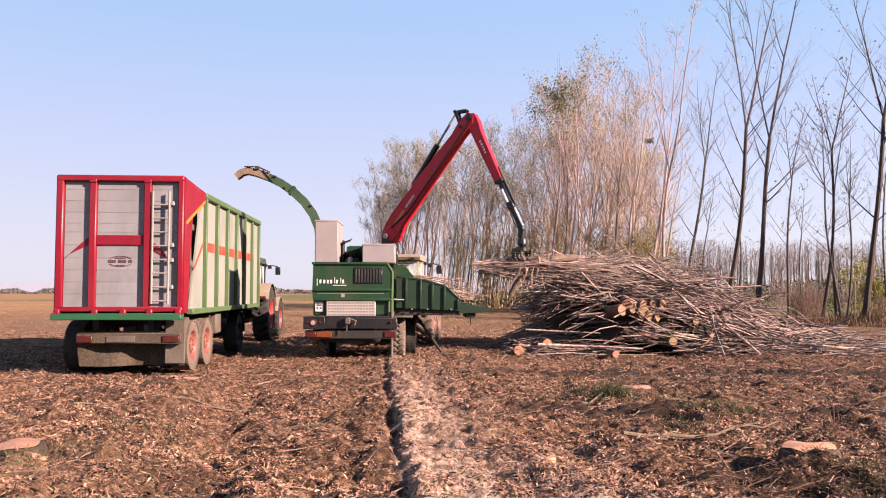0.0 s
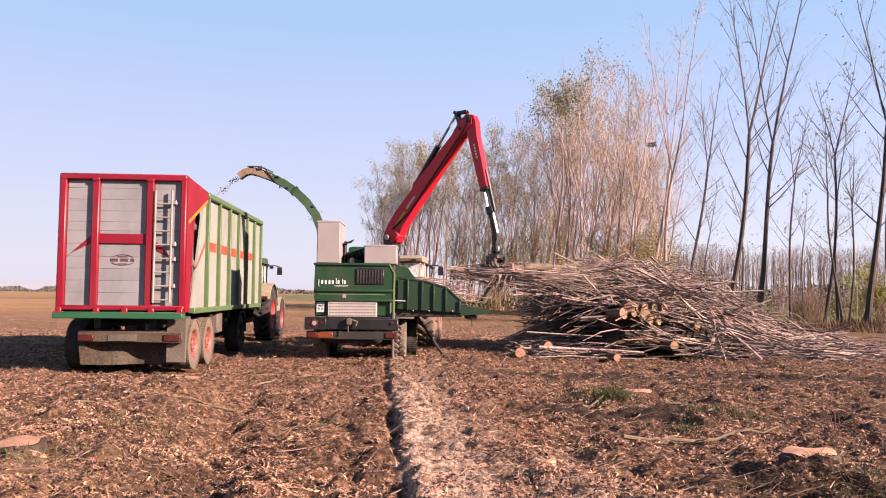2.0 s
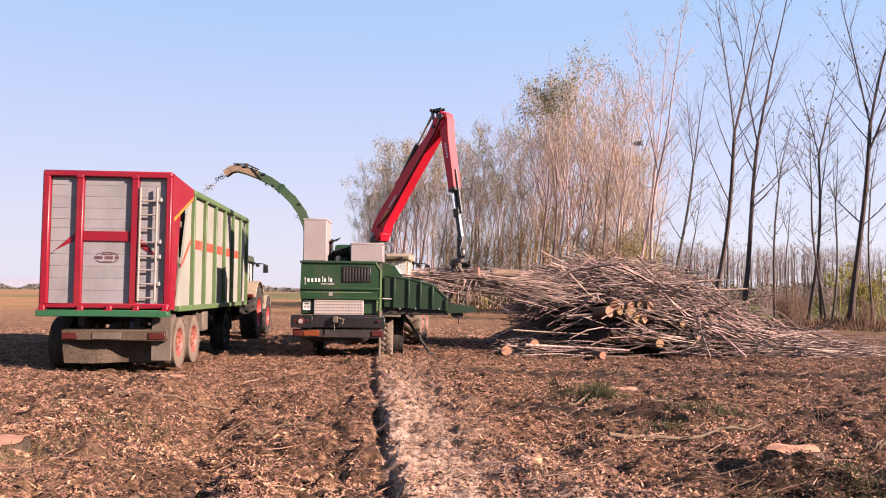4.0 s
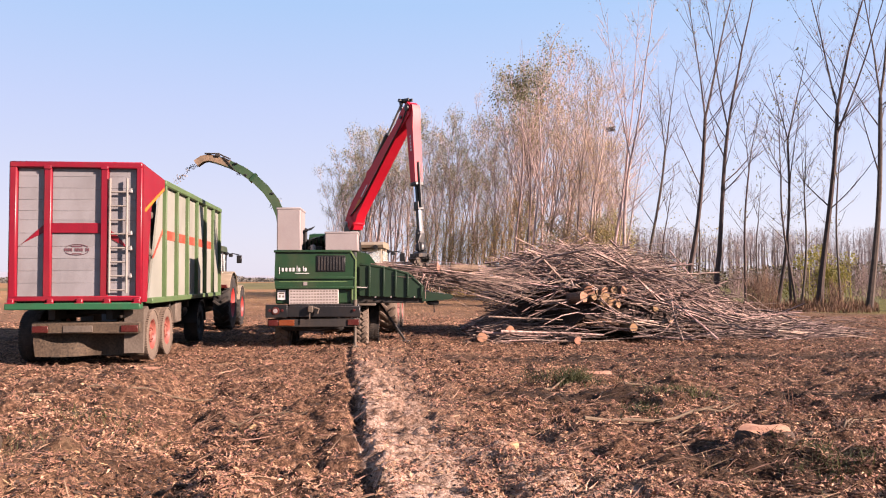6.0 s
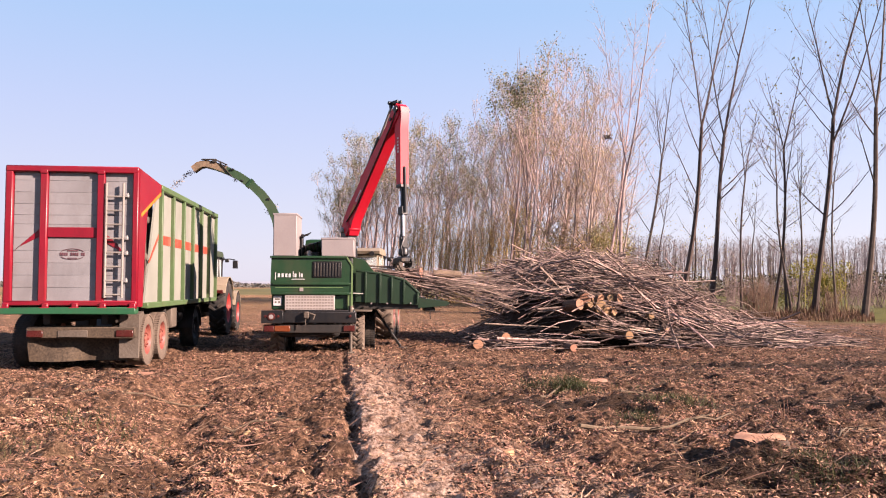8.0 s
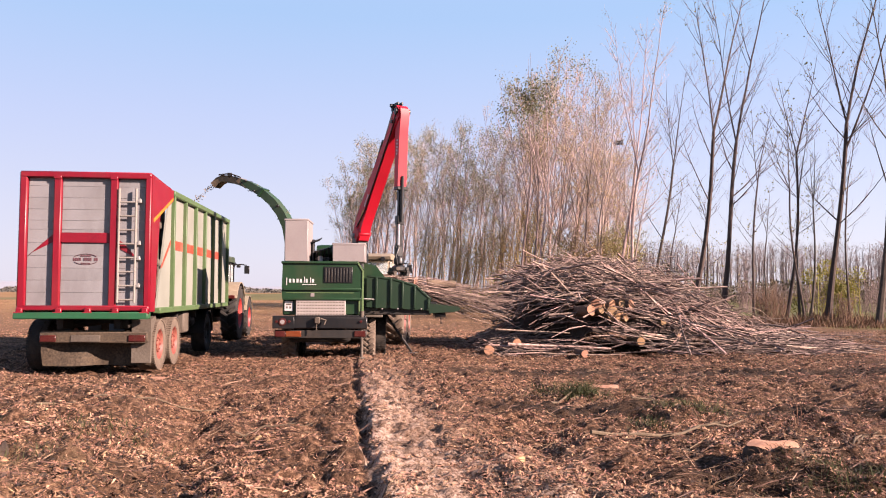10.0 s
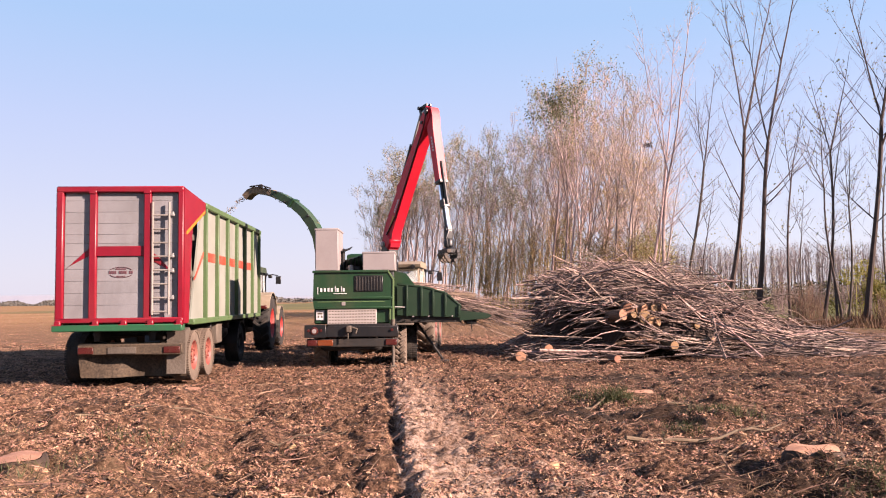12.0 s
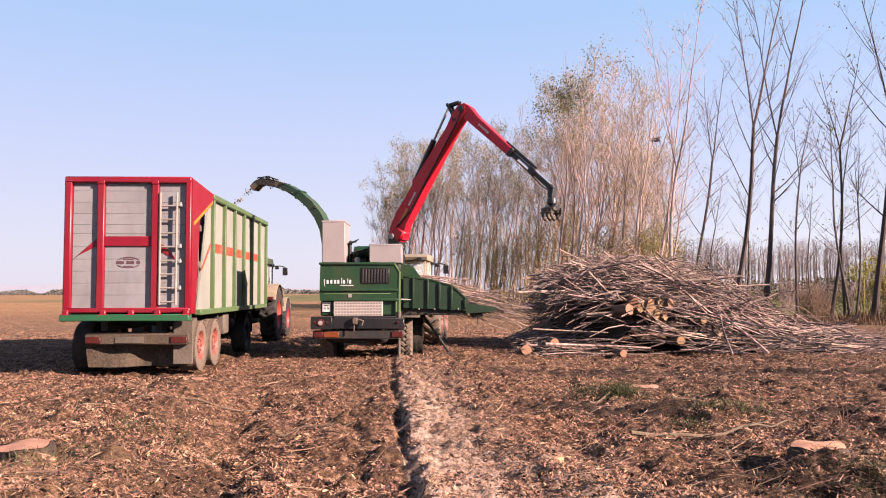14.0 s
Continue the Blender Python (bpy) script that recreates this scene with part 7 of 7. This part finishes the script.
def make_litter():
    rs = np.random.RandomState(8)

    def places(n, near=5.6, far=34.0, power=1.5):
        u = rs.rand(n)
        d = near + (far - near) * u ** power
        a = rs.uniform(-0.66, 0.66, n)
        x = d * a
        keep = ~((np.abs(x + 6.47) < 1.3) & (d > 15.9) & (d < 25)) | (d < 15.9)
        for sx, sy, r in ((3.48, 7.6, 0.26), (-4.0, 7.55, 0.28), (-4.75, 14.9, 0.32), (3.35, 14.0, 0.32)):
            keep &= np.hypot(x - sx, d - sy) > r
        return x[keep], d[keep]

    def far_places(n):
        d = 28 + 110 * rs.rand(n) ** 1.6
        return d * rs.uniform(-0.66, 0.10, n), d

    def flakes(name, n, lo, hi, aspect, m, label, seed, bias=None, power=1.5, far=False):
        x, y = far_places(n) if far else places(n, power=power)
        if bias is not None:
            k = rs.rand(len(x)) < bias(x, y)
            x, y = x[k], y[k]
        n = len(x)
        z = height(x, y)
        ln = rs.uniform(lo, hi, n) * (1 + 0.02 * y)
        w = ln * rs.uniform(aspect * 0.6, aspect * 1.4, n)
        az, tl, rl = rs.uniform(0, 6.28, n), rs.normal(0, 0.34, n), rs.normal(0, 0.52, n)
        ux, uy, uz = np.cos(az) * np.cos(tl), np.sin(az) * np.cos(tl), np.sin(tl)
        vx, vy, vz = -np.sin(az) * np.cos(rl), np.cos(az) * np.cos(rl), np.sin(rl)
        c = np.stack([x, y, z + 0.006 + np.abs(uz) * ln * 0.5 + np.abs(vz) * w * 0.5], 1)
        U = np.stack([ux, uy, uz], 1) * ln[:, None] / 2
        V = np.stack([vx, vy, vz], 1) * w[:, None] / 2
        lift = np.stack([np.zeros(n), np.zeros(n), rs.uniform(0.0, 0.35, n) * w], 1)
        vs = np.stack([c - U, c - V + lift, c + U, c + V + lift], 1).reshape(-1, 3)
        i = np.arange(n)[:, None] * 4
        fs = np.concatenate([i + np.array([[0, 1, 2]]), i + np.array([[0, 2, 3]])], 0)
        me = bpy.data.meshes.new(name)
        me.from_pydata(vs.tolist(), [], fs.tolist())
        me.materials.append(m)
        tagged(new(name, me), label, "ground litter", kind="stuff")
    def bare(x, y):
        u = x + 0.083 * y
        return 1 - 0.62 * ((u > 0.12) & (u < 1.0) & (y < 16)) - 0.7 * ((u > -0.75) & (u < 0.12) & (y < 17)) - 0.30 * ((np.hypot(x + 4.1, y - 6.6) < 1.1) | (np.hypot(x - 0.75, y - 6.1) < 0.8))

    # thinner litter over the dark soil streaks and the stump patch
    def dusky(x, y):
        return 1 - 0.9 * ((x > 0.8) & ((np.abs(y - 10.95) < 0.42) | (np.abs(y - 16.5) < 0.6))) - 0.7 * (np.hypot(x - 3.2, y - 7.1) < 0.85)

    patch = lambda x, y: np.clip(vnoise(x * 0.8, y * 0.8) * 1.4 + vnoise(x * 3.1, y * 2.3 + 17) * 1.1 - 0.58, 0.06, 1) * bare(x, y) * dusky(x, y)
    patch3 = lambda x, y: np.clip(vnoise(x * 0.6 + 80, y * 0.6 + 9) * 1.8 - 0.25 - 0.2 * (x > 1), 0.15, 1) * bare(x, y) * dusky(x, y)
    patch2 = lambda x, y: np.clip(vnoise(x * 0.9 + 40, y * 0.9) * 2.0 - 0.5, 0.06, 1) * bare(x, y)
    flakes("leaf_litter", 490000, 0.014, 0.054, 0.31, M_LITTER, "red-brown dead leaves and bark flakes on the soil", 1, patch, 2.0)
    flakes("wood_splinters", 16000, 0.03, 0.085, 0.16, M_STRAW, "pale wood splinters scattered on the soil", 2, patch2)
    flakes("chopped_straw", 180000, 0.025, 0.10, 0.06, M_FIBRE, "tan fibres and bark strips matted over the soil", 6, patch3, 1.9)
    flakes("dark_bark_flakes", 60000, 0.02, 0.07, 0.4, mat("dark_bark_flake", (0.01452, 0.00924, 0.00726), (0.0462, 0.02904, 0.0198), 0.9, 0, 1.5, 20, 0.0, vary="island", spread=0.5), "dark damp bark flakes on the soil", 3, patch2)
    flakes("field_litter", 34000, 0.02, 0.055, 0.4, M_LITTER, "scattered chaff and leaves over the far field", 4, None, 1.5, True)
    flakes("field_splinters", 5000, 0.02, 0.06, 0.2, M_STRAW, "pale splinters over the far field", 5, None, 1.5, True)
    rg = random.Random(6)
    s = Shape()
    for k in range(1600):
        d = 5.8 + 30 * rg.random() ** 1.3
        x = d * rg.uniform(-0.64, 0.66)
        if abs(x + 6.5) < 1.4 and 15.8 < d < 25.2:
            continue
        ln = rg.uniform(0.08, 0.42) * (1 + d * 0.02)
        a = rg.gauss(0.1, 0.7)
        dr = Vector((math.cos(a), math.sin(a), 0)) * ln / 2
        p, q = Vector((x, d, 0)) - dr, Vector((x, d, 0)) + dr
        p.z, q.z = gz(p.x, p.y) + 0.02, gz(q.x, q.y) + 0.02 + rg.random() * 0.04
        m = (p + q) / 2 + Vector((rg.gauss(0, 0.03) * ln, rg.gauss(0, 0.06) * ln, 0))
        m.z = max(m.z, gz(m.x, m.y) + 0.015)
        r = rg.uniform(0.0025, 0.007) * (1 + d * 0.015)
        s.tube([p, m, q], [r, r * 0.8, r * 0.4], 3, False)
    solid("scattered_twigs", s.mesh("scattered_twigs", mat("ground_twig", (0.066, 0.0396, 0.0264), (0.2244, 0.1452, 0.099), 0.85, 0, 2, 20, 0.0, vary="island", spread=0.5), True, False), None, "thin twigs scattered over the field", "twigs", None, "", "stuff")
    s = Shape()
    for cx, cy, r, n, h in ((2.35, 12.6, 0.6, 260, 0.12), (2.62, 12.2, 0.36, 420, 0.20), (3.75, 10.7, 0.5, 260, 0.14), (2.9, 9.7, 0.35, 160, 0.12), (-3.3, 8.8, 0.9, 260, 0.12), (3.8, 6.9, 0.5, 240, 0.14), (-4.0, 7.4, 0.8, 260, 0.1), (4.0, 13.2, 0.9, 240, 0.1), (-5.2, 9.5, 0.9, 160, 0.09), (2.2, 13.1, 0.3, 60, 0.25)):
        for k in range(n):
            x, y = cx + rg.gauss(0, r * 0.5), cy + rg.gauss(0, r * 0.4)
            q = Vector((x, y, gz(x, y)))
            l = Vector((rg.gauss(0, 0.6), rg.gauss(0, 0.6), 1)) * h * rg.uniform(0.4, 1.2)
            w = Vector((rg.uniform(-1, 1), rg.uniform(-1, 1), 0)).normalized() * 0.006
            s.v += [tuple(q - w), tuple(q + w), tuple(q + l)]
            o = len(s.v)
            s.f.append((o - 3, o - 2, o - 1))
            s.mi.append(0)
    solid("grass_tufts", s.mesh("grass_tufts", M_GRASS, False, False), None, "small green grass tufts on the bare field", "grass", None, "", "stuff")


make_litter()


def make_stalks():
    """Two upright dry stalks and low dead weeds round the mounds."""
    rg = random.Random(51)
    s = Shape()
    for dx, h in ((0.0, 0.34), (0.05, 0.26), (-0.03, 0.18)):
        s.tube([(dx, 0, -0.03), (dx + 0.01, 0.01, h * 0.5), (dx - 0.015, 0, h)], [0.007, 0.006, 0.003], 5)
    x, y = 4.55, 9.3
    solid("dry_stalk", s, M_FIBRE, "upright dry pale weed stalks in the soil", "weed stalk", pose(x, y, gz(x, y)))
    s = Shape()
    for cx, cy, r, n in ((3.2, 7.05, 0.55, 420), (3.9, 6.9, 0.6, 380), (2.75, 6.9, 0.35, 160), (2.3, 12.5, 0.7, 260), (4.4, 10.6, 1.0, 240), (-4.2, 7.7, 0.8, 160)):
        for k in range(n):
            x, y = cx + rg.gauss(0, r * 0.5), cy + rg.gauss(0, r * 0.4)
            q = Vector((x, y, gz(x, y) - 0.005))
            e = Vector((rg.gauss(0, 0.8), rg.gauss(0, 0.8), 0.7)) * rg.uniform(0.04, 0.11)
            s.tube([q, q + e * 0.6, q + e + Vector((0, 0, -0.02))], [0.003, 0.0025, 0.001], 3, False)
    solid("dead_weeds", s.mesh("dead_weeds", M_DRYGRASS, False, False), None, "matted dead brown weeds round the mounds", "weeds", None, "", "stuff")


make_stalks()

# ---------------------------------------------------------------- chips blown into the trailer
CHIPS = []


def make_chips():
    kinds = []
    for k in range(4):
        rg = random.Random(60 + k)
        s = Shape()
        for j in range(80):
            u = rg.uniform(-0.5, 0.5)
            c = Vector((-0.24 * u, 0, -0.16 * u)) + Vector((rg.gauss(0, 0.03), rg.gauss(0, 0.035), rg.gauss(0, 0.03)))
            m = Matrix.Translation(c) @ Euler((rg.uniform(0, 6), rg.uniform(0, 6), rg.uniform(0, 6))).to_matrix().to_4x4()
            a, b, h = rg.uniform(0.008, 0.022), rg.uniform(0.006, 0.012), 0.003
            s.add([(-a, -b, -h), (a, -b, -h), (a, b, -h), (-a, b, -h), (0, 0, h)], [(0, 1, 2, 3), (0, 1, 4), (1, 2, 4), (2, 3, 4), (3, 0, 4)], m)
        kinds.append(s.mesh("flying_chips", M_CHIP, False))
    for k in range(140):
        ob = new("flying_chips", kinds[k % 4])
        tagged(ob, "spray of wood chips thrown from the spout into the trailer", "wood chips", "flying wood chips", "stuff")
        ob.matrix_basis = pose(-3.28, 21.37, 2.0)
        CHIPS.append(ob)


make_chips()


# ---------------------------------------------------------------- what moves
SPOUT_TURN = [(0.0, 5.0), (7.7, 4.0), (9.6, -20.0), (14.0, -21.0)]


def spout_point(t, along, up):
    """A point of the turned spout in the world."""
    m = pose(-2.25, 19.4, 0.0, 0, 0, 1.5) @ pose(-0.98, 2.0, 3.385, 0, float(np.interp(t, [7.7, 9.6], [0, -4])), float(np.interp(t, [a for a, _ in SPOUT_TURN], [b for _, b in SPOUT_TURN])))
    return m @ Vector((-along, 0, up))


def motions():
    times = [0.25 * k for k in range(57)]
    poses = [crane_pose(t) for t in times]
    for i, key in enumerate(("column", "boom", "jib", "ext", "grab")):
        walk(CRANE[key], [(t, p[i]) for t, p in zip(times, poses)])
    for sp in SPOUT:
        walk(sp, [(t, pose(-0.98, 2.0, 3.385, 0, -4 if t > 8 else 0, a)) for t, a in SPOUT_TURN])
    # the bundle hangs in the grapple, then lies in the trough and is drawn in
    rows = []
    for t, p in zip(times, poses):
        g = CRANE_AT + p[3].translation
        if t <= 10.5:
            rows.append((t, pose(g.x + 0.05, g.y + 0.12, g.z - 0.95, 0, float(np.interp(t, [0, 5, 10.5], [-1, 4, 8])), float(np.interp(t, [0, 5, 10.5], [6, 3, -2])))))
            last = g
    for t, dx in ((11.0, -0.08), (12.0, -0.22), (13.0, -0.34), (14.0, -0.45)):
        rows.append((t, pose(last.x + 0.05 + dx, last.y + 0.12, last.z - 1.12, 0, 10, -2)))
    walk(BUNDLE[0], rows)
    # chips: up the spout, out of its mouth and down into the trailer
    for k, ob in enumerate(CHIPS):
        t = 0.2 + 0.1 * k
        rest = Vector((-3.28, 21.37, 2.0))
        path = [(t - 0.36, rest), (t - 0.25, spout_point(t, 0.03, -0.2)), (t - 0.21, spout_point(t, 0.24, 0.40)), (t - 0.16, spout_point(t, 0.60, 0.84)), (t - 0.11, spout_point(t, 1.10, 1.23)), (t - 0.06, spout_point(t, 1.60, 1.44)), (t, spout_point(t, 2.12, 1.48))]
        p0 = path[-1][1]
        for dt in (0.1, 0.2, 0.3, 0.42, 0.55):
            path.append((t + dt, p0 + Vector((-2.9 * dt, 0.0, -1.2 * dt - 4.9 * dt * dt))))
        path = [(max(0.0, a), b) for a, b in path]
        rows = [(0.0, rest if path[0][0] > 0 else path[0][1])] if path[0][0] > 0.03 else []
        for a, b in path:
            if a <= 13.97 and (not rows or a > rows[-1][0] + 0.034):
                rows.append((a, b))
        rows.append((14.0, rows[-1][1]))
        walk(ob, [(a, Matrix.Translation(b)) for a, b in rows])


motions()
